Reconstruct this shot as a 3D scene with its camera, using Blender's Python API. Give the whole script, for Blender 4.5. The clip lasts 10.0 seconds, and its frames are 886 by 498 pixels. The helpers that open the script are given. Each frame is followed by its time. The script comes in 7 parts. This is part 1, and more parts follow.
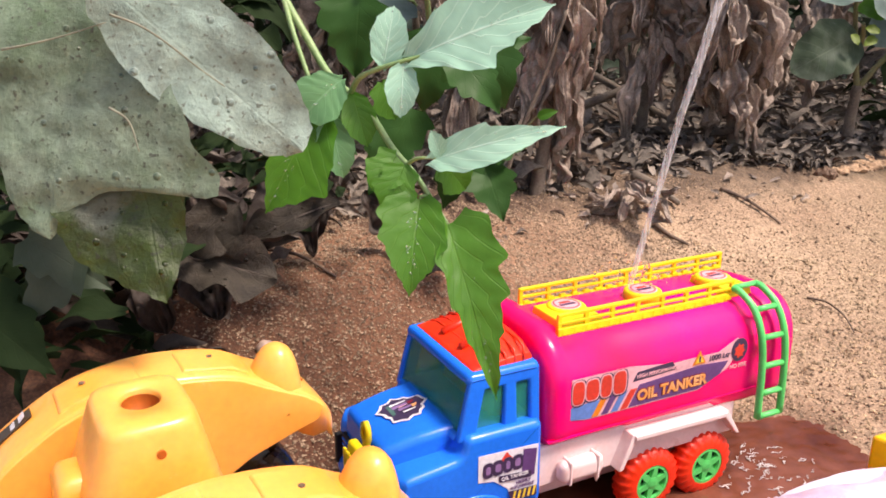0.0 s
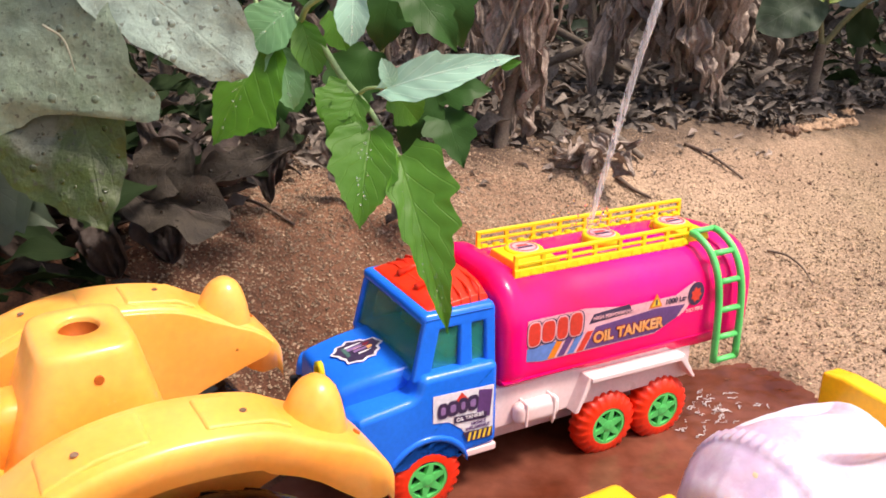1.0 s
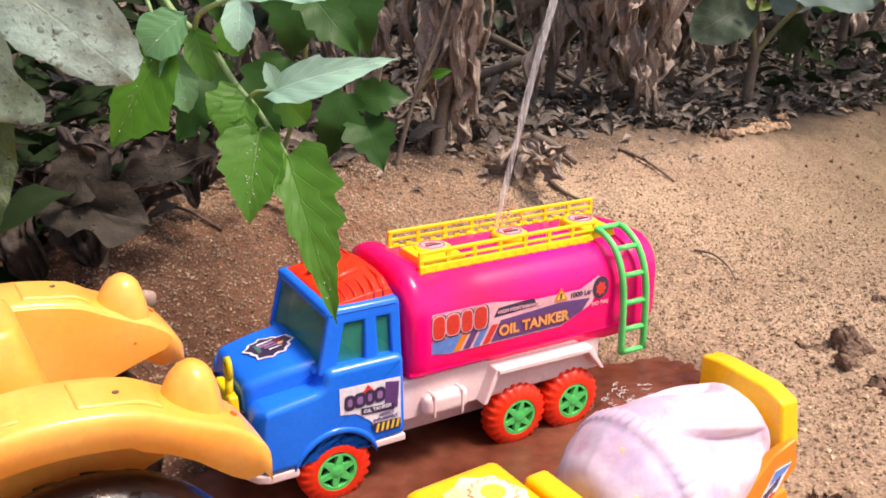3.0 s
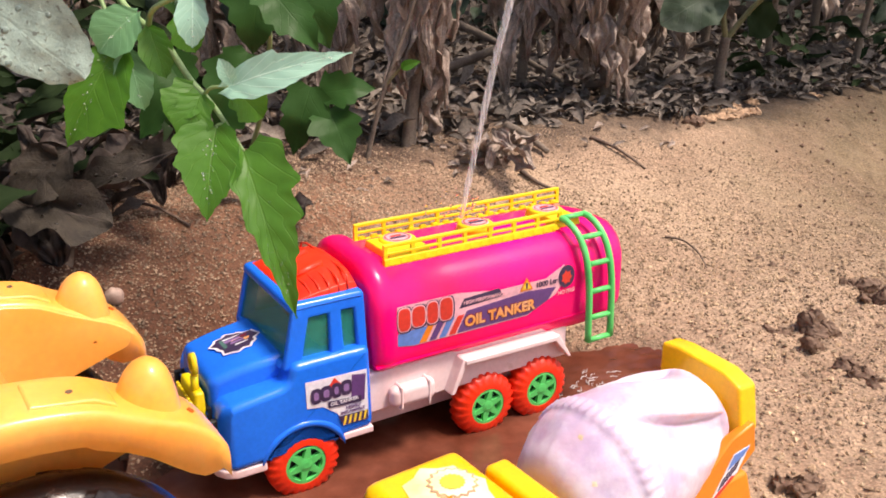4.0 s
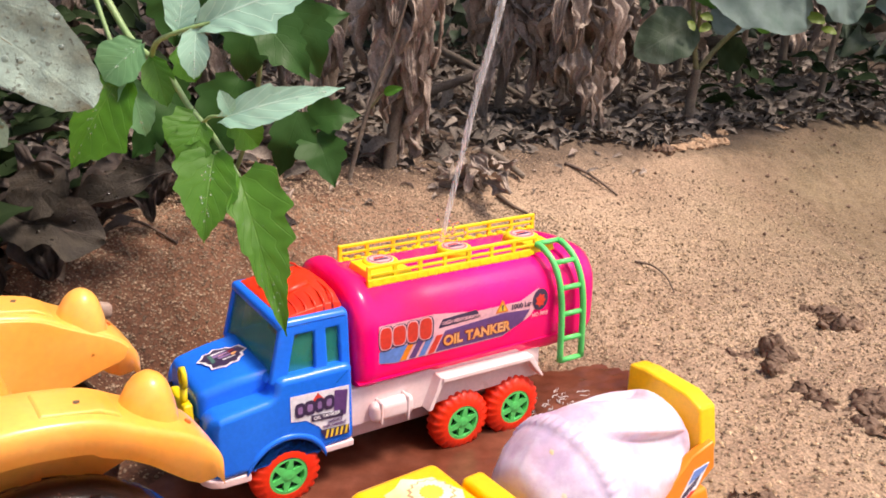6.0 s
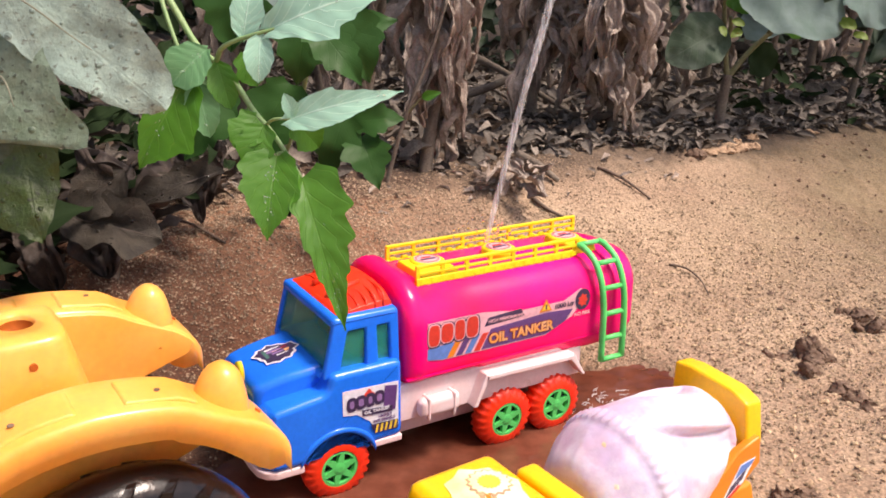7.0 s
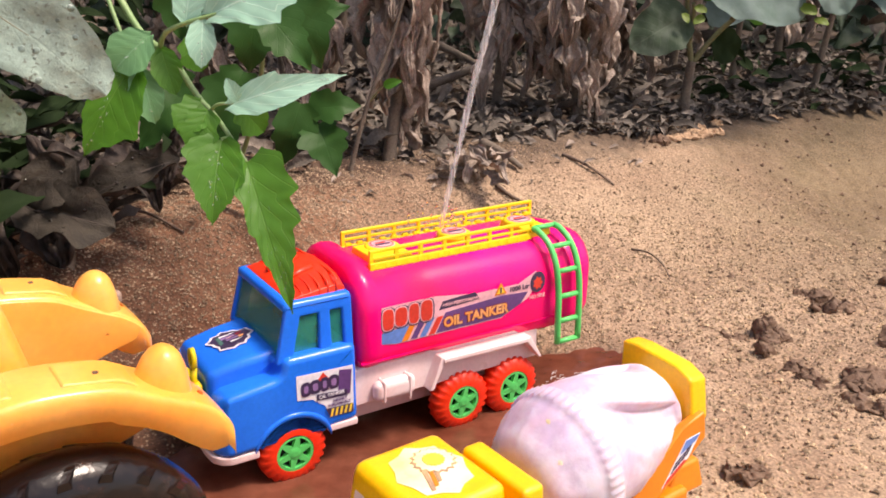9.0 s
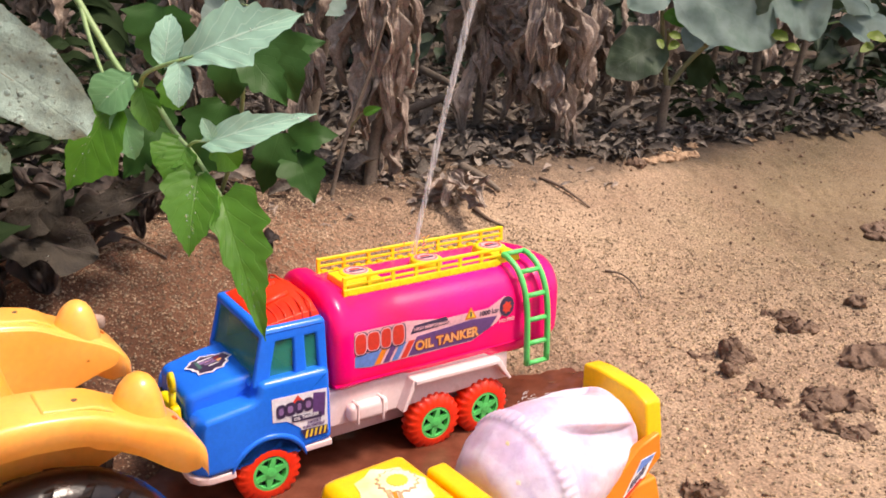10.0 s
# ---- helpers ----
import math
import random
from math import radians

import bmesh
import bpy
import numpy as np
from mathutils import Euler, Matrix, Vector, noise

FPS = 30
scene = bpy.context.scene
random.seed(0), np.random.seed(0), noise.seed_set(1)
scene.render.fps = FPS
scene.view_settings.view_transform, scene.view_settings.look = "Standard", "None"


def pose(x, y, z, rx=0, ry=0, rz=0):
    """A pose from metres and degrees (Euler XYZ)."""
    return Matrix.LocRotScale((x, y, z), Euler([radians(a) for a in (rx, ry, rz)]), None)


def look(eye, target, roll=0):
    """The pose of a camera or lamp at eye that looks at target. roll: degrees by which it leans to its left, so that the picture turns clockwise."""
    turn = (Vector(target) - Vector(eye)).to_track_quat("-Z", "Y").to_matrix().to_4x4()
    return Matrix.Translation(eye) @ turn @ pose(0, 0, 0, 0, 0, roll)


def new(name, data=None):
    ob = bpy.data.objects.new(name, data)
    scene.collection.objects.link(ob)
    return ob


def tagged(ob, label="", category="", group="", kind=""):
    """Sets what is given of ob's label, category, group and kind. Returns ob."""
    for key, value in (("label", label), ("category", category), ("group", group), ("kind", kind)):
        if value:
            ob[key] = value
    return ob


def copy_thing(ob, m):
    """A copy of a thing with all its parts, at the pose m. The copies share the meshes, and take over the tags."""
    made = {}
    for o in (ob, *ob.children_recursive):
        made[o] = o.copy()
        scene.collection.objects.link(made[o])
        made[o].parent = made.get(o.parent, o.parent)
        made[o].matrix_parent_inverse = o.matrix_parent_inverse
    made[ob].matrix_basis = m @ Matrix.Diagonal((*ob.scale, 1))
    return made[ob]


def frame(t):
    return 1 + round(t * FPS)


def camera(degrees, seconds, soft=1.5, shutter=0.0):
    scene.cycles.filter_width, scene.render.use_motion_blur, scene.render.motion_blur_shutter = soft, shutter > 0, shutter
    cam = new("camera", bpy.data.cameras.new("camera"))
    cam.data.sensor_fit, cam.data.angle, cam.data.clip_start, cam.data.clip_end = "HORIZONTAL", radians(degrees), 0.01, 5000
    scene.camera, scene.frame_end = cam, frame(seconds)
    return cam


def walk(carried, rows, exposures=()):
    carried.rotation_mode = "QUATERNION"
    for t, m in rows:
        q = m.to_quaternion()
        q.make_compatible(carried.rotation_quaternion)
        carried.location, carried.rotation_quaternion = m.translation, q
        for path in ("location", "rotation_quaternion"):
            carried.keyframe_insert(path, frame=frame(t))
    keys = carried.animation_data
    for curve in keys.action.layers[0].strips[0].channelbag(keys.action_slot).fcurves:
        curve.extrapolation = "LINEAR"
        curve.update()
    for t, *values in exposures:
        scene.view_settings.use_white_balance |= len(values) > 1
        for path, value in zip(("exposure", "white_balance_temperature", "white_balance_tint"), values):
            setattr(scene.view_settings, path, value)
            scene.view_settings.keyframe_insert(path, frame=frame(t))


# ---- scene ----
cam = camera(54.0, 10.0, 1.75)
METRES, EYE, TILT, LEAN, TURN = 0.30, 0.312, -18.0, 0.0, 0.0
ROWS = [
    (0.0, 0.0, 0.0, 0.0, 0.0, 0.0, -0.0),
    (0.5, 0.0198, 0.0151, -0.036, -1.22, -0.74, -0.48),
    (1.0, 0.0295, 0.018, -0.0525, -1.84, -2.01, -0.19),
    (1.5, 0.0551, -0.0005, -0.034, -2.3, -1.46, 1.18),
    (2.0, 0.1079, -0.0307, -0.036, -1.8, -1.61, 1.07),
    (2.5, 0.1561, -0.0583, -0.03, -2.45, -1.04, 1.46),
    (2.7, 0.1601, -0.0546, -0.0569, -2.78, -0.91, 1.05),
    (3.8, 0.1944, -0.0566, -0.1009, -3.81, -1.75, 1.18),
    (4.0, 0.2044, -0.0614, -0.0798, -4.17, -1.75, 1.83),
    (4.5, 0.2233, -0.1058, -0.0796, -4.41, -1.31, 1.77),
    (5.0, 0.2223, -0.1195, -0.0974, -5.58, -1.44, 1.01),
    (5.5, 0.2113, -0.1234, -0.075, -5.9, -1.02, 0.36),
    (5.7, 0.1975, -0.1328, -0.0591, -5.97, -0.61, 0.60),
    (6.8, 0.1475, -0.1776, -0.0854, -5.66, -0.98, 0.63),
    (7.0, 0.1209, -0.1842, -0.0761, -4.66, -0.29, 0.43),
    (7.5, -0.0114, -0.1572, -0.0863, -2.4, -0.59, -0.56),
    (8.0, -0.0251, -0.1481, -0.0855, -2.56, -0.64, -0.29),
    (8.5, 0.0958, -0.1596, -0.0957, -4.45, -1.58, 1.58),
    (9.0, 0.179, -0.2013, -0.0949, -5.86, -0.77, 1.22),
    (9.5, 0.2022, -0.2341, -0.0796, -6.36, -0.45, 1.65),
    (10.0, 0.2171, -0.2811, -0.0682, -6.39, 0.16, 1.34),
]
walk(cam, [(t, pose(0, 0, EYE, TILT, LEAN, TURN) @ pose(METRES * x, METRES * y, METRES * z, 90 + pitch, roll, yaw)) for t, x, y, z, yaw, pitch, roll in ROWS], [(0.0, 0.79, 7150, 18), (1.0, 0.77, 7150, 18), (2.5, 0.72, 7150, 18), (5.0, 0.69, 7220, 18), (7.5, 0.71, 7150, 18), (10.0, 0.66, 7380, 18)])

# ---- light ----
SUN_ELEVATION, SUN_AZIMUTH = radians(62), radians(112)
world = bpy.data.worlds.new("sky")
scene.world = world
world.use_nodes = True
wn = world.node_tree.nodes
sky = wn.new("ShaderNodeTexSky")
sky.sky_type, sky.sun_disc = "NISHITA", False
sky.sun_elevation, sky.sun_rotation = SUN_ELEVATION, SUN_AZIMUTH
sky.air_density, sky.dust_density = 1.0, 3.0
world.node_tree.links.new(sky.outputs[0], wn["Background"].inputs[0])
wn["Background"].inputs[1].default_value = 0.135
sun_data = bpy.data.lights.new("sun", "SUN")
sun_data.energy, sun_data.angle, sun_data.color = 2.85, radians(14), (1.0, 0.95, 0.88)
sun = new("sun", sun_data)
sun_way = Vector((math.sin(SUN_AZIMUTH) * math.cos(SUN_ELEVATION), math.cos(SUN_AZIMUTH) * math.cos(SUN_ELEVATION), math.sin(SUN_ELEVATION)))
sun.matrix_world = look(sun_way * 10, (0, 0, 0))


# ---- materials ----
def material(name, color, rough=0.5, color2=None, scale=40.0, fine=400.0, grain=0.12, bump=0.0, bump_scale=300.0, sss=0.0, coat=0.0, trans=0.0, metal=0.0, dirt=None, dirt_scale=25.0, dirt_low=0.58, dirt_high=0.72, random_value=0.0):
    m = bpy.data.materials.new(name)
    m.use_nodes = True
    nt = m.node_tree
    N, K = nt.nodes, nt.links
    b = N["Principled BSDF"]
    co = N.new("ShaderNodeTexCoord")
    n1, n2 = N.new("ShaderNodeTexNoise"), N.new("ShaderNodeTexNoise")
    n1.inputs["Scale"].default_value, n1.inputs["Detail"].default_value = scale, 4
    n2.inputs["Scale"].default_value, n2.inputs["Detail"].default_value = fine, 3
    K.new(co.outputs["Object"], n1.inputs["Vector"])
    K.new(co.outputs["Object"], n2.inputs["Vector"])
    r1 = N.new("ShaderNodeMapRange")
    r1.inputs["From Min"].default_value, r1.inputs["From Max"].default_value = 0.32, 0.68
    K.new(n1.outputs["Fac"], r1.inputs["Value"])
    mix = N.new("ShaderNodeMix")
    mix.data_type = "RGBA"
    mix.inputs["A"].default_value = (*color, 1)
    mix.inputs["B"].default_value = (*(color2 or tuple(c * 0.82 for c in color)), 1)
    K.new(r1.outputs[0], mix.inputs["Factor"])
    out = mix.outputs["Result"]
    r2 = N.new("ShaderNodeMapRange")
    r2.inputs["From Min"].default_value, r2.inputs["From Max"].default_value = 0.3, 0.7
    r2.inputs["To Min"].default_value, r2.inputs["To Max"].default_value = 1 - grain, 1 + grain
    K.new(n2.outputs["Fac"], r2.inputs["Value"])
    hsv = N.new("ShaderNodeHueSaturation")
    K.new(out, hsv.inputs["Color"])
    value = r2.outputs[0]
    if random_value:
        info = N.new("ShaderNodeNewGeometry")
        r3 = N.new("ShaderNodeMapRange")
        r3.inputs["To Min"].default_value, r3.inputs["To Max"].default_value = 1 - random_value, 1 + random_value
        K.new(info.outputs["Random Per Island"], r3.inputs["Value"])
        mul = N.new("ShaderNodeMath")
        mul.operation = "MULTIPLY"
        K.new(value, mul.inputs[0])
        K.new(r3.outputs[0], mul.inputs[1])
        value = mul.outputs[0]
    K.new(value, hsv.inputs["Value"])
    out = hsv.outputs["Color"]
    if dirt:
        n3 = N.new("ShaderNodeTexNoise")
        n3.inputs["Scale"].default_value, n3.inputs["Detail"].default_value, n3.inputs["Roughness"].default_value = dirt_scale, 8, 0.7
        K.new(co.outputs["Object"], n3.inputs["Vector"])
        r4 = N.new("ShaderNodeMapRange")
        r4.inputs["From Min"].default_value, r4.inputs["From Max"].default_value = dirt_low, dirt_high
        K.new(n3.outputs["Fac"], r4.inputs["Value"])
        dm = N.new("ShaderNodeMix")
        dm.data_type = "RGBA"
        dm.inputs["B"].default_value = (*dirt, 1)
        K.new(out, dm.inputs["A"])
        K.new(r4.outputs[0], dm.inputs["Factor"])
        out = dm.outputs["Result"]
    K.new(out, b.inputs["Base Color"])
    b.inputs["Roughness"].default_value, b.inputs["Metallic"].default_value = rough, metal
    if sss:
        b.inputs["Subsurface Weight"].default_value = sss
        b.inputs["Subsurface Radius"].default_value = (1.0, 0.5, 0.3)
        b.inputs["Subsurface Scale"].default_value = 0.006
    if coat:
        b.inputs["Coat Weight"].default_value, b.inputs["Coat Roughness"].default_value = coat, 0.08
    if trans:
        b.inputs["Transmission Weight"].default_value, b.inputs["IOR"].default_value = trans, 1.3
    if bump:
        bn = N.new("ShaderNodeTexNoise")
        bn.inputs["Scale"].default_value, bn.inputs["Detail"].default_value = bump_scale, 5
        K.new(co.outputs["Object"], bn.inputs["Vector"])
        bp = N.new("ShaderNodeBump")
        bp.inputs["Strength"].default_value, bp.inputs["Distance"].default_value = bump, 0.002
        K.new(bn.outputs["Fac"], bp.inputs["Height"])
        K.new(bp.outputs[0], b.inputs["Normal"])
    return m


def leaf_material(name, color, vein, back=0.35, dust=None, dust_low=0.4, dust_high=0.6, rough=0.45, veins=9.0, specks=None, vein_amount=1.0, washed=False, relief=0.5, rib_height=-0.7):
    """A leaf: the midrib and side veins run along the sheet's own u and v; light comes through it."""
    m = bpy.data.materials.new(name)
    m.use_nodes = True
    nt = m.node_tree
    N, K = nt.nodes, nt.links
    b = N["Principled BSDF"]
    co = N.new("ShaderNodeTexCoord")
    sep = N.new("ShaderNodeSeparateXYZ")
    K.new(co.outputs["UV"], sep.inputs[0])

    def calc(op, a, c, clamp=False):
        q = N.new("ShaderNodeMath")
        q.operation, q.use_clamp = op, clamp
        for i, s in enumerate((a, c)):
            if isinstance(s, (int, float)):
                q.inputs[i].default_value = s
            elif s is not None:
                K.new(s, q.inputs[i])
        return q.outputs[0]

    side = calc("ABSOLUTE", calc("SUBTRACT", sep.outputs[1], 0.5), None)
    rib = calc("SUBTRACT", 1.0, calc("DIVIDE", side, 0.022), True)
    wave = calc("FRACT", calc("SUBTRACT", calc("MULTIPLY", sep.outputs[0], veins), calc("MULTIPLY", side, 4.2)), None)
    line = calc("SUBTRACT", 1.0, calc("DIVIDE", calc("ABSOLUTE", calc("SUBTRACT", wave, 0.5), None), 0.07), True)
    veins_all = calc("MULTIPLY", calc("MAXIMUM", rib, calc("MULTIPLY", line, 0.6)), vein_amount)
    n1 = N.new("ShaderNodeTexNoise")
    n1.inputs["Scale"].default_value, n1.inputs["Detail"].default_value = 60, 5
    K.new(co.outputs["Object"], n1.inputs["Vector"])
    mix = N.new("ShaderNodeMix")
    mix.data_type = "RGBA"
    mix.inputs["A"].default_value = (*(c * 0.75 for c in color), 1)
    mix.inputs["B"].default_value = (*(c * 1.25 for c in color), 1)
    K.new(n1.outputs["Fac"], mix.inputs["Factor"])
    vm = N.new("ShaderNodeMix")
    vm.data_type = "RGBA"
    K.new(mix.outputs["Result"], vm.inputs["A"])
    vm.inputs["B"].default_value = (*vein, 1)
    K.new(veins_all, vm.inputs["Factor"])
    out = vm.outputs["Result"]
    if dust:
        n2 = N.new("ShaderNodeTexNoise")
        n2.inputs["Scale"].default_value, n2.inputs["Detail"].default_value, n2.inputs["Roughness"].default_value = 28, 8, 0.65
        K.new(co.outputs["Object"], n2.inputs["Vector"])
        r = N.new("ShaderNodeMapRange")
        r.inputs["From Min"].default_value, r.inputs["From Max"].default_value = dust_low, dust_high
        amount = n2.outputs["Fac"]
        if washed:
            # clean towards the tip, the edges and one side
            amount = calc("ADD", amount, calc("MULTIPLY", calc("SUBTRACT", sep.outputs[1], 0.62), 0.55))
            amount = calc("SUBTRACT", amount, calc("MULTIPLY", calc("SUBTRACT", sep.outputs[0], 0.66), 0.9))
            amount = calc("SUBTRACT", amount, calc("MULTIPLY", calc("MAXIMUM", calc("SUBTRACT", side, 0.30), 0.0), 2.2))
        K.new(amount, r.inputs["Value"])
        dm = N.new("ShaderNodeMix")
        dm.data_type = "RGBA"
        K.new(out, dm.inputs["A"])
        dm.inputs["B"].default_value = (*dust, 1)
        K.new(r.outputs[0], dm.inputs["Factor"])
        out = dm.outputs["Result"]
    if specks:
        n3 = N.new("ShaderNodeTexNoise")
        n3.inputs["Scale"].default_value, n3.inputs["Detail"].default_value = 420, 6
        K.new(co.outputs["Object"], n3.inputs["Vector"])
        r = N.new("ShaderNodeMapRange")
        r.inputs["From Min"].default_value, r.inputs["From Max"].default_value = 0.61, 0.67
        K.new(n3.outputs["Fac"], r.inputs["Value"])
        n4 = N.new("ShaderNodeTexNoise")
        n4.inputs["Scale"].default_value, n4.inputs["Detail"].default_value, n4.inputs["Roughness"].default_value = 120, 8, 0.75
        K.new(co.outputs["Object"], n4.inputs["Vector"])
        tone = N.new("ShaderNodeMapRange")
        tone.inputs["From Min"].default_value, tone.inputs["From Max"].default_value = 0.35, 0.65
        tone.inputs["To Min"].default_value, tone.inputs["To Max"].default_value = 0.74, 1.20
        K.new(n4.outputs["Fac"], tone.inputs["Value"])
        hs = N.new("ShaderNodeHueSaturation")
        K.new(out, hs.inputs["Color"])
        K.new(tone.outputs[0], hs.inputs["Value"])
        out = hs.outputs["Color"]
        sm = N.new("ShaderNodeMix")
        sm.data_type = "RGBA"
        K.new(out, sm.inputs["A"])
        sm.inputs["B"].default_value = (*specks, 1)
        K.new(r.outputs[0], sm.inputs["Factor"])
        out = sm.outputs["Result"]
        # round drops of water, smooth and a little darker
        vo, vc = N.new("ShaderNodeTexVoronoi"), N.new("ShaderNodeSeparateColor")
        vo.inputs["Scale"].default_value = 185
        K.new(co.outputs["Object"], vo.inputs["Vector"])
        K.new(vo.outputs["Color"], vc.inputs[0])
        reach = calc("MULTIPLY", calc("SUBTRACT", vc.outputs[0], 0.42, True), 0.55)
        drop = calc("SUBTRACT", 1.0, calc("DIVIDE", vo.outputs["Distance"], calc("MAXIMUM", reach, 0.001)), True)
        inside = calc("MULTIPLY", drop, 6.0, True)
        wet = N.new("ShaderNodeHueSaturation")
        K.new(out, wet.inputs["Color"])
        K.new(calc("SUBTRACT", 1.0, calc("MULTIPLY", inside, 0.30)), wet.inputs["Value"])
        out = wet.outputs["Color"]
        K.new(calc("SUBTRACT", rough, calc("MULTIPLY", inside, rough - 0.12)), b.inputs["Roughness"])
    K.new(out, b.inputs["Base Color"])
    b.inputs["Roughness"].default_value = rough
    bp = N.new("ShaderNodeBump")
    bp.inputs["Strength"].default_value, bp.inputs["Distance"].default_value = relief, 0.0008
    hgt = calc("ADD", calc("MULTIPLY", veins_all, rib_height), n1.outputs["Fac"])
    if specks:
        hgt = calc("ADD", calc("ADD", hgt, calc("MULTIPLY", n4.outputs["Fac"], 1.1)), calc("ADD", calc("MULTIPLY", n3.outputs["Fac"], 0.6), calc("MULTIPLY", calc("SQRT", drop, None), 1.3)))
    K.new(hgt, bp.inputs["Height"])
    K.new(bp.outputs[0], b.inputs["Normal"])
    tr = N.new("ShaderNodeBsdfTranslucent")
    K.new(out, tr.inputs["Color"])
    ms = N.new("ShaderNodeMixShader")
    ms.inputs[0].default_value = back
    K.new(b.outputs[0], ms.inputs[1])
    K.new(tr.outputs[0], ms.inputs[2])
    K.new(ms.outputs[0], N["Material Output"].inputs["Surface"])
    return m


PINK = material("pink_plastic", (0.97, 0.003, 0.245), 0.26, (0.97, 0.007, 0.080), 9, 500, 0.04, 0.06, 60, sss=0.15, coat=0.28)
BLUE = material("blue_plastic", (0.003, 0.175, 0.86), 0.26, (0.003, 0.135, 0.74), 18, 500, 0.05, 0.06, 80, coat=0.2, dirt=(0.06, 0.11, 0.24), dirt_scale=60, dirt_low=0.68, dirt_high=0.9)
RED = material("red_plastic", (0.86, 0.04, 0.008), 0.35, (0.72, 0.025, 0.008), 60, 700, 0.08, 0.1, 200, sss=0.1)
GREEN = material("green_plastic", (0.09, 0.62, 0.16), 0.35, (0.06, 0.5, 0.12), 50, 600, 0.06)
YELLOW = material("yellow_plastic", (0.86, 0.70, 0.015), 0.35, (0.78, 0.58, 0.01), 40, 600, 0.05)
AMBER = material("amber_plastic", (0.94, 0.555, 0.004), 0.3, (0.92, 0.455, 0.004), 25, 500, 0.05, 0.06, 90, sss=0.2, coat=0.3)
ORANGE = material("orange_plastic", (0.84, 0.24, 0.01), 0.35, (0.75, 0.2, 0.01), 30, 500, 0.06)
TAN = material("tractor_plastic", (0.99, 0.485, 0.115), 0.33, (0.99, 0.345, 0.036), 16, 300, 0.05, 0.15, 60, sss=0.25, coat=0.32, dirt=(0.90, 0.52, 0.24), dirt_scale=120, dirt_low=0.66, dirt_high=0.80)
WHITE = material("white_plastic", (0.82, 0.69, 0.69), 0.35, (0.78, 0.56, 0.55), 30, 400, 0.05, 0.06, 100, dirt=(0.5, 0.30, 0.25), dirt_scale=45, dirt_low=0.6, dirt_high=0.8)
DRUM = material("drum_plastic", (0.47, 0.385, 0.58), 0.32, (0.69, 0.45, 0.48), 18, 140, 0.08, 0.4, 55, sss=0.35, dirt=(0.67, 0.60, 0.69), dirt_scale=30, dirt_low=0.42, dirt_high=0.60)
SPOT = material("pale_yellow", (0.80, 0.62, 0.34), 0.5, (0.8, 0.6, 0.5), 60, sss=0.4)
BLACK = material("black_rubber", (0.006, 0.004, 0.004), 0.24, (0.010, 0.006, 0.005), 60, 300, 0.3, 0.22, 160, dirt=(0.048, 0.020, 0.012), dirt_scale=45, dirt_low=0.50, dirt_high=0.74)
# near-black backing that paints the shade behind spokes and in slots
DARK = material("dark_gap", (0.012, 0.012, 0.012), 0.6)
WINDOW = material("green_window", (0.018, 0.23, 0.165), 0.10, (0.03, 0.32, 0.24), 60)
WINDOW.node_tree.nodes["Principled BSDF"].inputs["Alpha"].default_value = 0.52
INK = material("ink_dark", (0.05, 0.03, 0.08), 0.4)
BROWN_INK = material("ink_brown", (0.05, 0.03, 0.015), 0.4)
INK_RED = material("ink_red", (0.72, 0.05, 0.03), 0.4)
INK_ORANGE = material("ink_orange", (0.86, 0.24, 0.015), 0.4)
DARK_RED = material("ink_dark_red", (0.22, 0.012, 0.03), 0.4)
INK_GOLD = material("ink_gold", (0.80, 0.27, 0.025), 0.4, (0.75, 0.42, 0.22), 120)
INK_YELLOW = material("ink_yellow", (0.88, 0.62, 0.06), 0.4)
INK_BLUE = material("ink_blue", (0.12, 0.24, 0.6), 0.4)
INK_LILAC = material("ink_lilac", (0.28, 0.16, 0.36), 0.4)
GREEN_INK = material("ink_green", (0.07, 0.16, 0.14), 0.4)
INK_PURPLE = material("ink_purple", (0.13, 0.055, 0.20), 0.4)
PAPER = material("sticker_paper", (0.78, 0.76, 0.80), 0.3, (0.70, 0.68, 0.74), 60)
PALE_PINK = material("sticker_pink", (0.85, 0.45, 0.50), 0.3)
# pale paper and weak ink hold the white glare on the roof sticker
GLARE_PAPER = material("sticker_painted_glare", (0.88, 0.80, 0.66), 0.3, (0.90, 0.70, 0.25), 45, 500, 0.05)
GLARE_INK = material("ink_under_glare", (0.30, 0.19, 0.13), 0.45, (0.72, 0.45, 0.20), 70)
# deep orange that paints the shade inside holes and the socket
HOLE = material("hole_shade_paint", (0.46, 0.11, 0.008), 0.6)
STEM = material("stem_green", (0.17, 0.29, 0.10), 0.5, (0.24, 0.34, 0.14), 90, 800, 0.15)
OLIVE_STEM = material("stem_olive", (0.13, 0.14, 0.055), 0.6, (0.18, 0.16, 0.08), 60, 500, 0.2)
TWIG = material("twig_bark", (0.15, 0.10, 0.07), 0.8, (0.09, 0.06, 0.045), 90, 700, 0.3, 0.6, 300)
DRY_STEM = material("dry_stem", (0.19, 0.15, 0.11), 0.85, (0.12, 0.09, 0.07), 60, 600, 0.3, 0.6, 250)
PALE_STONE = material("pale_stone", (0.50, 0.36, 0.29), 0.6, (0.40, 0.27, 0.21), 120, 500, 0.15, 0.4, 200)
# paler than the sand: a fleck of sunlight is put into the colour
CLOD = material("sand_clod_painted_sun", (0.47, 0.315, 0.195), 0.9, (0.36, 0.23, 0.14), 60, 480, 0.3, 0.8, 300)
MUD_LUMP = material("mud_lump", (0.120, 0.068, 0.042), 0.75, (0.190, 0.115, 0.072), 70, 600, 0.25, 0.7, 220)
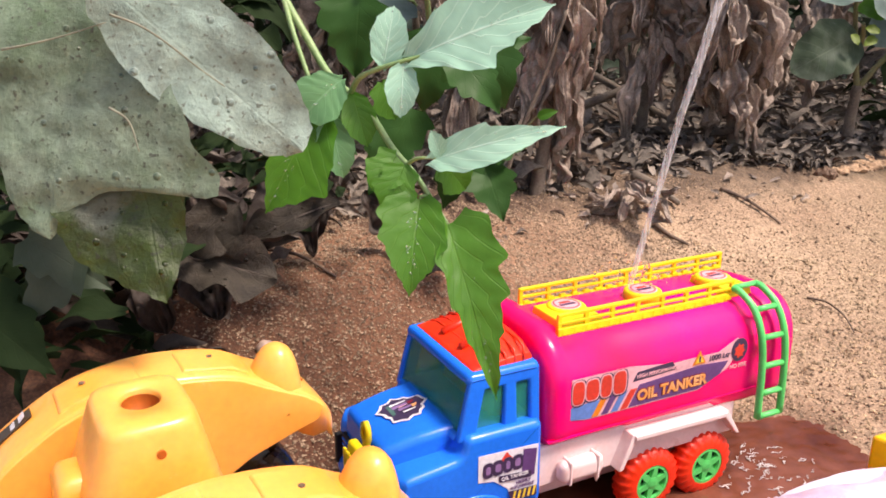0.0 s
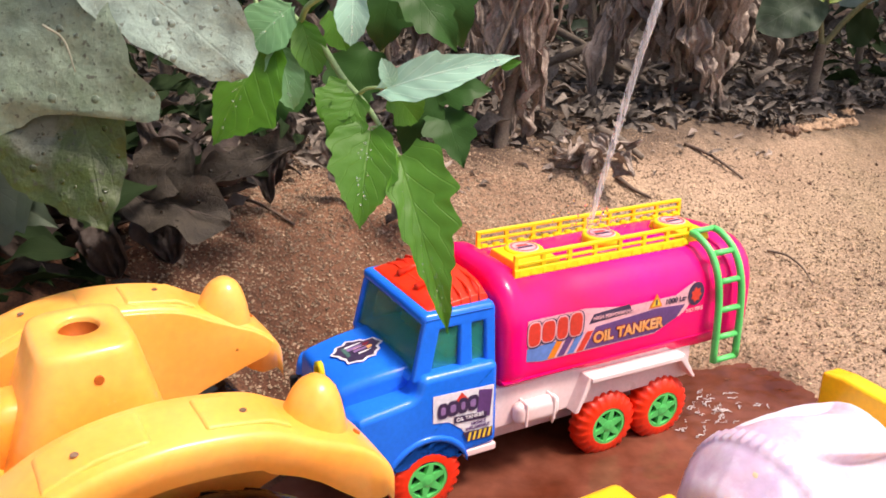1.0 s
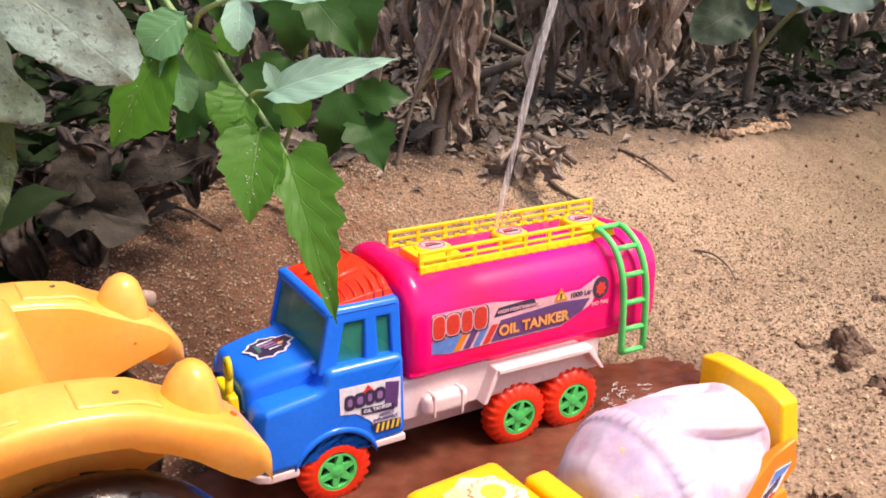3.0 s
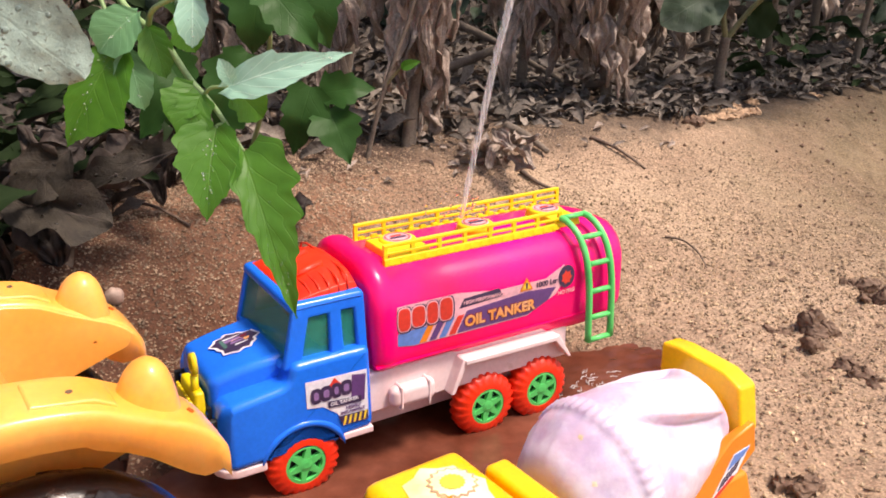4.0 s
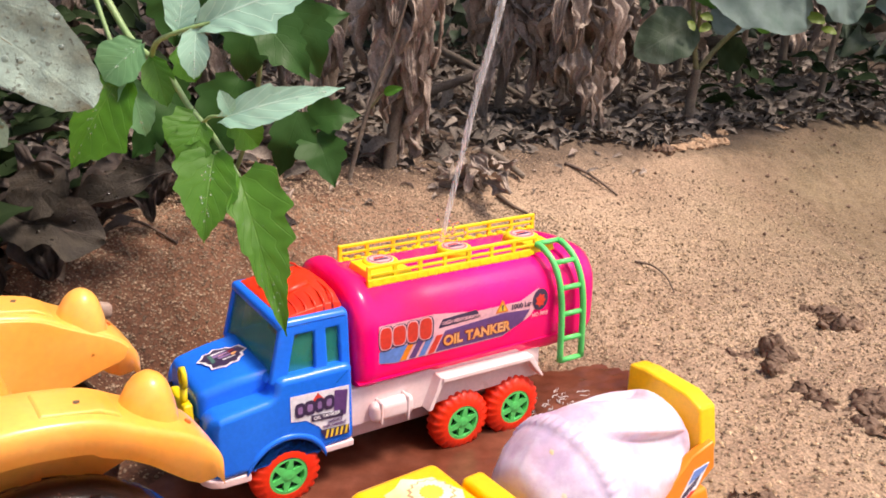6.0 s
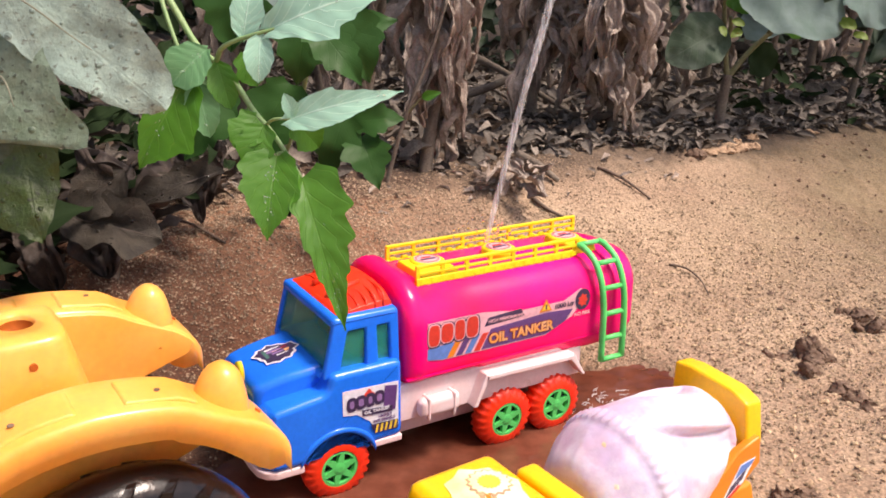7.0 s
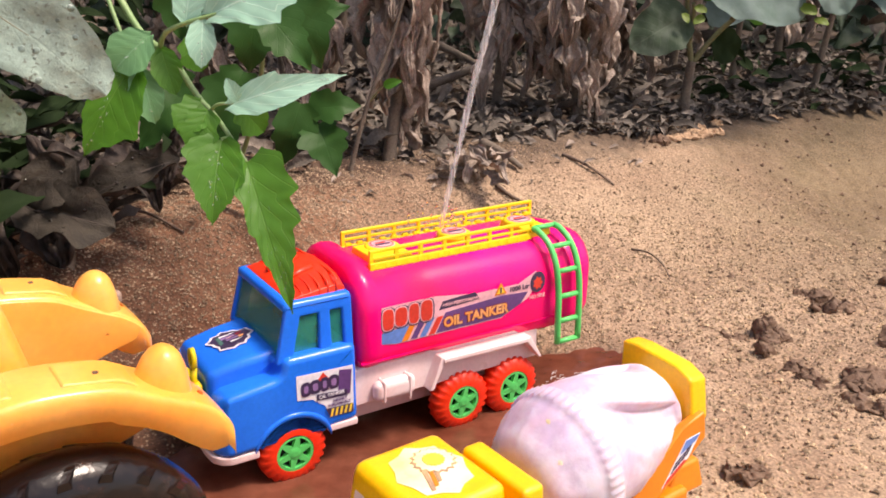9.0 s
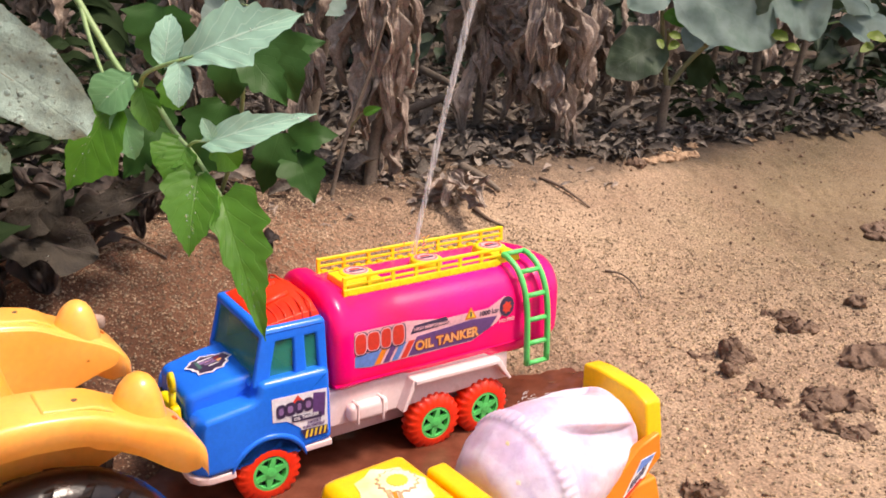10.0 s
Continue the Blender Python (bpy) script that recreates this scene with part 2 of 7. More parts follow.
TOMATO = leaf_material("tomato_leaf", (0.064, 0.212, 0.012), (0.10, 0.24, 0.025), 0.36, rough=0.5, veins=6.0, vein_amount=0.4, relief=0.9)
TOMATO_PALE = leaf_material("tomato_leaf_underside", (0.31, 0.56, 0.42), (0.58, 0.79, 0.65), 0.28, rough=0.45, veins=6.0, vein_amount=0.9, relief=0.6, rib_height=0.35)
TOMATO_SOFT = leaf_material("tomato_leaf_soft", (0.15, 0.35, 0.15), (0.28, 0.50, 0.28), 0.32, rough=0.42, veins=6.0, vein_amount=0.6, relief=0.7, rib_height=0.35)
# a darker copy of TOMATO, with the shade behind the branch in its colour
TOMATO_PAINTED_SHADE = leaf_material("tomato_leaf_painted_shade", (0.028, 0.085, 0.018), (0.032, 0.092, 0.02), 0.18, veins=6.0, vein_amount=0.4)
TOMATO_PAINTED_SHADE.node_tree.nodes["Principled BSDF"].inputs["Specular IOR Level"].default_value = 0.15
# near-black green: the shade under the plants is put into the leaf colour
SHADE_PAINTED_LEAF = leaf_material("low_leaf_painted_shade", (0.014, 0.028, 0.009), (0.02, 0.035, 0.012), 0.1, rough=0.8, vein_amount=0.4)
SHADE_PAINTED_LEAF.node_tree.nodes["Principled BSDF"].inputs["Specular IOR Level"].default_value = 0.12
MIST_LEAF = leaf_material("pale_squash_leaf", (0.125, 0.20, 0.165), (0.18, 0.25, 0.20), 0.28, dust=(0.20, 0.28, 0.255), dust_low=0.35, dust_high=0.65, rough=0.7, veins=5.0, vein_amount=0.4)
GREY_LEAF = leaf_material("dusty_leaf", (0.100, 0.155, 0.088), (0.18, 0.235, 0.165), 0.1, dust=(0.215, 0.285, 0.212), dust_low=0.30, dust_high=0.60, rough=0.8, veins=5.0, specks=(0.08, 0.095, 0.07), vein_amount=0.25, relief=1.0)
PALE_LEAF = leaf_material("pale_dusty_leaf", (0.235, 0.325, 0.275), (0.30, 0.39, 0.33), 0.12, dust=(0.305, 0.41, 0.352), dust_low=0.3, dust_high=0.6, rough=0.75, veins=5.0, specks=(0.15, 0.18, 0.15), vein_amount=0.25, relief=0.9)
WET_LEAF = leaf_material("half_washed_leaf", (0.027, 0.047, 0.003), (0.036, 0.060, 0.010), 0.1, dust=(0.082, 0.096, 0.066), dust_low=0.62, dust_high=0.74, rough=0.4, veins=5.0, specks=(0.025, 0.03, 0.012), vein_amount=0.3, washed=True, relief=0.9)
DUSTY_VEIN = material("dusty_vein", (0.26, 0.27, 0.20), 0.8, (0.17, 0.17, 0.12), 90, 500, 0.2)
LOW_LEAF = leaf_material("low_dusty_leaf", (0.034, 0.058, 0.026), (0.05, 0.075, 0.04), 0.15, dust=(0.066, 0.088, 0.058), dust_low=0.35, dust_high=0.65, rough=0.7, veins=5.0, vein_amount=0.4)
LIME_LEAF = leaf_material("lime_yellow_leaf", (0.13, 0.20, 0.012), (0.20, 0.25, 0.03), 0.3, rough=0.5, veins=5.0, vein_amount=0.4)
BACK_LEAF = leaf_material("background_leaf", (0.040, 0.072, 0.036), (0.07, 0.10, 0.06), 0.22, dust=(0.100, 0.130, 0.098), dust_low=0.45, dust_high=0.7, rough=0.7)
DRY_LEAF = material("dry_leaf", (0.188, 0.143, 0.113), 0.85, (0.308, 0.250, 0.208), 45, 500, 0.25, 1.0, 190, random_value=0.4)
# dead leaves this dark because the shade from leaves above is painted in
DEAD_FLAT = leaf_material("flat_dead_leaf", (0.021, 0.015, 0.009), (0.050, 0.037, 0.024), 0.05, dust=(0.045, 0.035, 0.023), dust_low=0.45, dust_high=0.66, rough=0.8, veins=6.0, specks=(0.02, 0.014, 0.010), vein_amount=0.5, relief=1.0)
SHADED_DEAD_LEAF = material("dead_leaf_painted_shade", (0.022, 0.014, 0.011), 0.7, (0.060, 0.040, 0.029), 60, 500, 0.2, 0.7, 160)
LITTER = material("leaf_litter", (0.104, 0.083, 0.066), 0.9, (0.186, 0.155, 0.126), 40, 400, 0.3, 0.9, 190, random_value=0.6)
# a darker copy of LITTER that paints the shadowed strip along the sand
SHADE_LITTER = material("leaf_litter_painted_shade", (0.076, 0.062, 0.050), 0.85, (0.152, 0.127, 0.104), 40, 400, 0.3, 0.9, 190, random_value=0.6)
PALE_GRAINS = material("pale_crumb", (0.44, 0.325, 0.205), 0.9, (0.29, 0.195, 0.118), 60, 500, 0.3, random_value=0.4)
GRAINS = material("sand_grain", (0.244, 0.165, 0.108), 0.9, (0.352, 0.251, 0.168), 60, 500, 0.2, random_value=0.55)


def glassy(name, tint, rough, ior):
    m = bpy.data.materials.new(name)
    m.use_nodes = True
    b = m.node_tree.nodes["Principled BSDF"]
    b.inputs["Base Color"].default_value = (*tint, 1)
    b.inputs["Roughness"].default_value, b.inputs["IOR"].default_value, b.inputs["Transmission Weight"].default_value = rough, ior, 1.0
    return m


JET = glassy("aerated_water", (1.0, 1.0, 1.0), 0.25, 1.33)
JET.node_tree.nodes["Principled BSDF"].inputs["Transmission Weight"].default_value = 0.0
def streaks(m):
    N, K = m.node_tree.nodes, m.node_tree.links
    co, mp, nz, mr = N.new("ShaderNodeTexCoord"), N.new("ShaderNodeMapping"), N.new("ShaderNodeTexNoise"), N.new("ShaderNodeMapRange")
    mp.inputs["Scale"].default_value = (900, 900, 35)
    nz.inputs["Scale"].default_value = 1.0
    mr.inputs["From Min"].default_value, mr.inputs["From Max"].default_value = 0.35, 0.7
    mr.inputs["To Min"].default_value, mr.inputs["To Max"].default_value = 0.06, 0.50
    K.new(co.outputs["Object"], mp.inputs[0])
    K.new(mp.outputs[0], nz.inputs["Vector"])
    K.new(nz.outputs["Fac"], mr.inputs["Value"])
    K.new(mr.outputs[0], N["Principled BSDF"].inputs["Alpha"])


streaks(JET)
DEW = material("dew", (0.75, 0.85, 0.75), 0.04)
DEW.node_tree.nodes["Principled BSDF"].inputs["Alpha"].default_value = 0.17
# white for the ripple glints, drawn as solid threads on the water
GLINT = material("painted_glint", (0.72, 0.70, 0.70), 0.25, (0.5, 0.45, 0.43), 90)
WATER = glassy("clear_water", (0.95, 0.97, 1.0), 0.02, 1.33)


def puddle_material():
    m = material("muddy_water", (0.095, 0.024, 0.012), 0.05, (0.195, 0.070, 0.044), 16, 90, 0.18, 0.55, 60)
    m.node_tree.nodes["Principled BSDF"].inputs["IOR"].default_value = 1.33
    return m


PUDDLE = puddle_material()


def sand_material():
    """Coarse sand: pale and dry in the open, redder and damp towards the plants and round the puddle; at the far right
    the plants' shade is painted in.
    """
    m = material("sand", (0.374, 0.262, 0.171), 0.9, (0.280, 0.183, 0.118), 11, 480, 0.38, 0.8, 300)
    N, K = m.node_tree.nodes, m.node_tree.links
    b = N["Principled BSDF"]
    out = b.inputs["Base Color"].links[0].from_socket
    co = N["Texture Coordinate"]

    def stain_or_shade(center, turn, axes, color, inner, outer, amount, ragged=0.7):
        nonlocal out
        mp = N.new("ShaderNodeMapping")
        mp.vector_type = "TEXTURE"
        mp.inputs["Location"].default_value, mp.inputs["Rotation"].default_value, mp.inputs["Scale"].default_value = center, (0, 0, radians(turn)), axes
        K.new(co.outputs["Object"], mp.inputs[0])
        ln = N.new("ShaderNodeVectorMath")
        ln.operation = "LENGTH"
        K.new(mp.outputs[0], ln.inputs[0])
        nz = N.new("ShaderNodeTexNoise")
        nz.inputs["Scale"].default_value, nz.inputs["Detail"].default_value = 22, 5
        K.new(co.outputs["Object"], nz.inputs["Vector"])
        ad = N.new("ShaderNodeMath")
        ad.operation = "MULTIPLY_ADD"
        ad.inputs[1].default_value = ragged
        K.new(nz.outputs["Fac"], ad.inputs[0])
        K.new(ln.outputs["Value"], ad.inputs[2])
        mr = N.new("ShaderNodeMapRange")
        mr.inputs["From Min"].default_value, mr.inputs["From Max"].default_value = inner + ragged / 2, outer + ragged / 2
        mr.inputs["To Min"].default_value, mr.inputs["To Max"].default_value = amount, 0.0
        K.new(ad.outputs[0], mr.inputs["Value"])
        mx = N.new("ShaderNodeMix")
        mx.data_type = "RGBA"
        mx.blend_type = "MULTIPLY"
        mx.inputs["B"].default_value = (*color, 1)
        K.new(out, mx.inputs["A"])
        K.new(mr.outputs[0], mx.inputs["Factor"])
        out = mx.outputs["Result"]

    stain_or_shade((-0.15, 0.62, 0), 20, (0.36, 0.26, 9), (0.58, 0.40, 0.33), 0.5, 1.1, 1.0)
    stain_or_shade((-0.30, 0.55, 0), 0, (0.20, 0.20, 9), (0.40, 0.32, 0.28), 0.5, 1.1, 1.0)
    stain_or_shade((-3.80, 7.767, 0), 26.5, (60, 8, 99), (0.34, 0.33, 0.33), 0.9953, 1.0, 1.0, 0.0094)
    stain_or_shade((0.06, 0.44, 0), 26, (0.22, 0.12, 9), (0.55, 0.42, 0.36), 0.7, 1.05, 1.0)
    stain_or_shade((-0.06, 0.43, 0), 26, (0.20, 0.14, 9), (0.55, 0.45, 0.41), 0.6, 1.1, 1.0)
    stain_or_shade((0.225, 0.525, 0), 26.5, (0.075, 0.040, 9), (0.50, 0.44, 0.43), 0.5, 1.1, 1.0)
    # the last two patches paint plant shade onto the right-hand sand
    stain_or_shade((0.86, 0.97, 0), 26.5, (0.50, 0.26, 9), (0.55, 0.56, 0.48), 0.5, 1.15, 1.0)
    stain_or_shade((0.668, 1.082, 0), 26.5, (0.26, 0.10, 9), (0.54, 0.53, 0.49), 0.5, 1.1, 1.0)
    # grains of many tones
    for size, low, high in ((520, 0.84, 1.18), (1150, 0.89, 1.13)):
        vo = N.new("ShaderNodeTexVoronoi")
        vo.inputs["Scale"].default_value = size
        K.new(co.outputs["Object"], vo.inputs["Vector"])
        sp = N.new("ShaderNodeSeparateColor")
        K.new(vo.outputs["Color"], sp.inputs[0])
        tone = N.new("ShaderNodeMapRange")
        tone.inputs["To Min"].default_value, tone.inputs["To Max"].default_value = low, high
        K.new(sp.outputs[0], tone.inputs["Value"])
        hs = N.new("ShaderNodeHueSaturation")
        K.new(out, hs.inputs["Color"])
        K.new(tone.outputs[0], hs.inputs["Value"])
        out = hs.outputs["Color"]
    # small dark crumbs
    nz = N.new("ShaderNodeTexVoronoi")
    nz.inputs["Scale"].default_value = 260
    K.new(co.outputs["Object"], nz.inputs["Vector"])
    mr = N.new("ShaderNodeMapRange")
    mr.inputs["From Min"].default_value, mr.inputs["From Max"].default_value = 0.12, 0.3
    mr.inputs["To Min"].default_value, mr.inputs["To Max"].default_value = 0.15, 0.0
    K.new(nz.outputs["Distance"], mr.inputs["Value"])
    mx = N.new("ShaderNodeMix")
    mx.data_type = "RGBA"
    mx.inputs["B"].default_value = (0.12, 0.075, 0.05, 1)
    K.new(out, mx.inputs["A"])
    K.new(mr.outputs[0], mx.inputs["Factor"])
    K.new(mx.outputs["Result"], b.inputs["Base Color"])
    return m


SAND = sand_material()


TAN.node_tree.nodes["Principled BSDF"].inputs["Subsurface Weight"].default_value = 0.3
TAN.node_tree.nodes["Principled BSDF"].inputs["Subsurface Radius"].default_value = (1.0, 0.4, 0.12)
TAN.node_tree.nodes["Principled BSDF"].inputs["Subsurface Scale"].default_value = 0.0025
BLACK.node_tree.nodes["Principled BSDF"].inputs["Specular IOR Level"].default_value = 0.4
PINK.node_tree.nodes["Principled BSDF"].inputs["Specular IOR Level"].default_value = 0.18
BLUE.node_tree.nodes["Principled BSDF"].inputs["Specular IOR Level"].default_value = 0.28


# ---- building helpers ----
def step(a, b, t):
    t = min(max((t - a) / (b - a), 0), 1)
    return t * t * (3 - 2 * t)


def finish(name, bm, mat, parent=None, label="", smooth=True):
    me = bpy.data.meshes.new(name)
    bm.normal_update()
    bm.to_mesh(me)
    bm.free()
    if smooth:
        me.polygons.foreach_set("use_smooth", [True] * len(me.polygons))
    me.materials.append(mat)
    ob = new(name, me)
    ob.parent = parent
    if label:
        tagged(ob, label)
    return ob


def part(name, bm, mat, parent, label="", bevel=0.0, segments=3, smooth=True):
    ob = finish(name, bm, mat, parent, label, smooth)
    if bevel:
        md = ob.modifiers.new("bevel", "BEVEL")
        md.width, md.segments, md.limit_method, md.angle_limit = bevel, segments, "ANGLE", radians(30)
        md.harden_normals = False
        sm = ob.modifiers.new("normals", "WEIGHTED_NORMAL")
        sm.keep_sharp = False
    return ob


def thing(name, place, label, category, group="", kind=""):
    ob = new(name)
    ob.empty_display_size = 0.02
    ob.matrix_world = place
    return tagged(ob, label, category, group, kind)


def block(x0, x1, y0, y1, z0, z1, bm=None, top=None):
    """A box; top: (dx0, dx1, dy) by which its upper face is drawn in."""
    bm = bm or bmesh.new()
    d0, d1, dy = top or (0, 0, 0)
    vs = [bm.verts.new(c) for c in ((x0, y0, z0), (x1, y0, z0), (x1, y1, z0), (x0, y1, z0), (x0 + d0, y0 + dy, z1), (x1 - d1, y0 + dy, z1), (x1 - d1, y1 - dy, z1), (x0 + d0, y1 - dy, z1))]
    for f in ((3, 2, 1, 0), (4, 5, 6, 7), (0, 1, 5, 4), (1, 2, 6, 5), (2, 3, 7, 6), (3, 0, 4, 7)):
        bm.faces.new([vs[i] for i in f])
    return bm


def prism(profile, y0, y1, bm=None):
    """An outline in x and z, drawn out along y."""
    bm = bm or bmesh.new()
    a = [bm.verts.new((x, y0, z)) for x, z in profile]
    b = [bm.verts.new((x, y1, z)) for x, z in profile]
    n = len(profile)
    bm.faces.new(a)
    bm.faces.new(b[::-1])
    for i in range(n):
        bm.faces.new((a[i], b[i], b[(i + 1) % n], a[(i + 1) % n]))
    bmesh.ops.recalc_face_normals(bm, faces=bm.faces)
    return bm


def rounded_outline(profile, r, n=4):
    """The outline with each corner cut to a curve of about r."""
    pts = [Vector((x, z)) for x, z in profile]
    out = []
    for i, p in enumerate(pts):
        a, b = pts[i - 1] - p, pts[(i + 1) % len(pts)] - p
        s, e = p + a.normalized() * min(r, 0.45 * a.length), p + b.normalized() * min(r, 0.45 * b.length)
        for k in range(n + 1):
            t = k / n
            out.append((1 - t) ** 2 * s + 2 * t * (1 - t) * p + t * t * e)
    return out


def soft_prism(profile, y0, y1, edge, corner, n=5):
    """An outline in x and z drawn out along y, with its corners and both rims rounded, as moulded plastic is."""
    pts = rounded_outline(profile, corner)
    area = sum(pts[i - 1].x * pts[i].y - pts[i].x * pts[i - 1].y for i in range(len(pts)))
    turn = 1 if area > 0 else -1
    inward = []
    for i, p in enumerate(pts):
        d = pts[(i + 1) % len(pts)] - pts[i - 1]
        inward.append(Vector((-d.y, d.x)).normalized() * turn)
    rings = []
    for end, sgn in ((y0, 1), (y1, -1)):
        part_rings = []
        for k in range(n + 1):
            a = math.pi / 2 * k / n
            off, y = edge * (1 - math.sin(a)), end + sgn * edge * (1 - math.cos(a))
            part_rings.append([(p.x + w.x * off, y, p.y + w.y * off) for p, w in zip(pts, inward)])
        rings += part_rings if sgn == 1 else part_rings[::-1]
    return loft(rings)


def loft(rings, bm=None, closed=True, caps=True):
    bm = bm or bmesh.new()
    rows = [[bm.verts.new(p) for p in r] for r in rings]
    n = len(rows[0])
    for a, b in zip(rows, rows[1:]):
        for i in range(n if closed else n - 1):
            j = (i + 1) % n
            bm.faces.new((a[i], a[j], b[j], b[i]))
    if caps:
        bm.faces.new(rows[0][::-1])
        bm.faces.new(rows[-1])
    bmesh.ops.recalc_face_normals(bm, faces=bm.faces)
    return bm


def tube(points, radius, sides=8, bm=None, taper=1.0):
    pts = [Vector(p) for p in points]
    rings = []
    side = None
    for i, p in enumerate(pts):
        d = (pts[min(i + 1, len(pts) - 1)] - pts[max(i - 1, 0)]).normalized()
        if side is None:
            side = d.orthogonal().normalized()
        side = (side - d * side.dot(d)).normalized()
        up = d.cross(side)
        r = radius * (1 + (taper - 1) * i / (len(pts) - 1))
        rings.append([p + r * (math.cos(a) * side + math.sin(a) * up) for a in (2 * math.pi * k / sides for k in range(sides))])
    return loft(rings, bm)


def smooth_path(points, steps=6):
    pts = [Vector(p) for p in points]
    ext = [2 * pts[0] - pts[1]] + pts + [2 * pts[-1] - pts[-2]]
    out = []
    for i in range(1, len(ext) - 2):
        p0, p1, p2, p3 = ext[i - 1:i + 3]
        for k in range(steps):
            t = k / steps
            out.append(0.5 * (2 * p1 + (p2 - p0) * t + (2 * p0 - 5 * p1 + 4 * p2 - p3) * t * t + (3 * p1 - p0 - 3 * p2 + p3) * t ** 3))
    return out + [pts[-1]]


def lathe(profile, axis="y", sides=32, bm=None, center=(0, 0, 0), caps=True):
    """A profile of (along, radius) turned about the axis."""
    rings = []
    for s, r in profile:
        ring = []
        for k in range(sides):
            a = 2 * math.pi * k / sides
            c, d = r * math.cos(a), r * math.sin(a)
            p = {"x": (s, c, d), "y": (c, s, d), "z": (c, d, s)}[axis]
            ring.append(Vector(p) + Vector(center))
        rings.append(ring)
    return loft(rings, bm, caps=caps)


def ball(center, radii, bm=None, seg=16, rings=10):
    bm = bm or bmesh.new()
    m = Matrix.Translation(center) @ Matrix.Diagonal((*radii, 1))
    bmesh.ops.create_uvsphere(bm, u_segments=seg, v_segments=rings, radius=1, matrix=m)
    return bm


def lettering(name, text, size, mat, parent, m, align="LEFT", bold=0.018):
    cu = bpy.data.curves.new(name, "FONT")
    cu.body, cu.size, cu.align_x, cu.extrude, cu.offset = text, size, align, 0.0001, size * bold
    tmp = bpy.data.objects.new(name, cu)
    scene.collection.objects.link(tmp)
    bpy.context.view_layer.update()
    me = bpy.data.meshes.new_from_object(tmp.evaluated_get(bpy.context.evaluated_depsgraph_get()))
    bpy.data.objects.remove(tmp)
    me.materials.clear()
    me.materials.append(mat)
    ob = new(name, me)
    ob.parent = parent
    ob.matrix_local = m
    return ob


def decal(name, outline, mat, parent, y, z_up=True, thick=0.0002, label=""):
    """A thin printed patch on a side wall: an outline in x and z at the depth y."""
    return part(name, prism(outline, y, y - thick), mat, parent, label, smooth=False)


def lobes(kind, u):
    if kind == "tomato":
        e = step(-0.10, 0.15, u) * (1.0 if u < 0.34 else max(0.0, 1 - ((u - 0.34) / 0.66) ** 1.1) ** 0.95)
        tooth = ((4.3 * u + 0.45) % 1.0) ** 1.3
        return e * (0.74 + 0.27 * math.sin(math.pi / 2 * min(1.0, tooth * 1.15)) * (1 - step(0.93, 1.0, tooth) * 0.35) * (1 - 0.7 * step(0.55, 0.95, u)))
    if kind == "ovate":
        return math.sin(math.pi * u ** 0.75) ** 0.75 * (1.08 - 0.25 * u)
    if kind == "broad":
        return math.sin(math.pi * u ** 0.8) ** 0.55 * (1.0 + 0.05 * math.sin(19 * u) + 0.07 * noise.noise(Vector((u * 9, 4, 0))))
    return math.sin(math.pi * u ** 0.85) ** 0.7 * (1 + 0.25 * math.sin(13 * u + 1))


def keyed(keys, u):
    """A width read from (u, width) keys, eased between them."""
    for (a, p), (b, q) in zip(keys, keys[1:]):
        if u <= b:
            return p + (q - p) * step(a, b, u)
    return keys[-1][1]


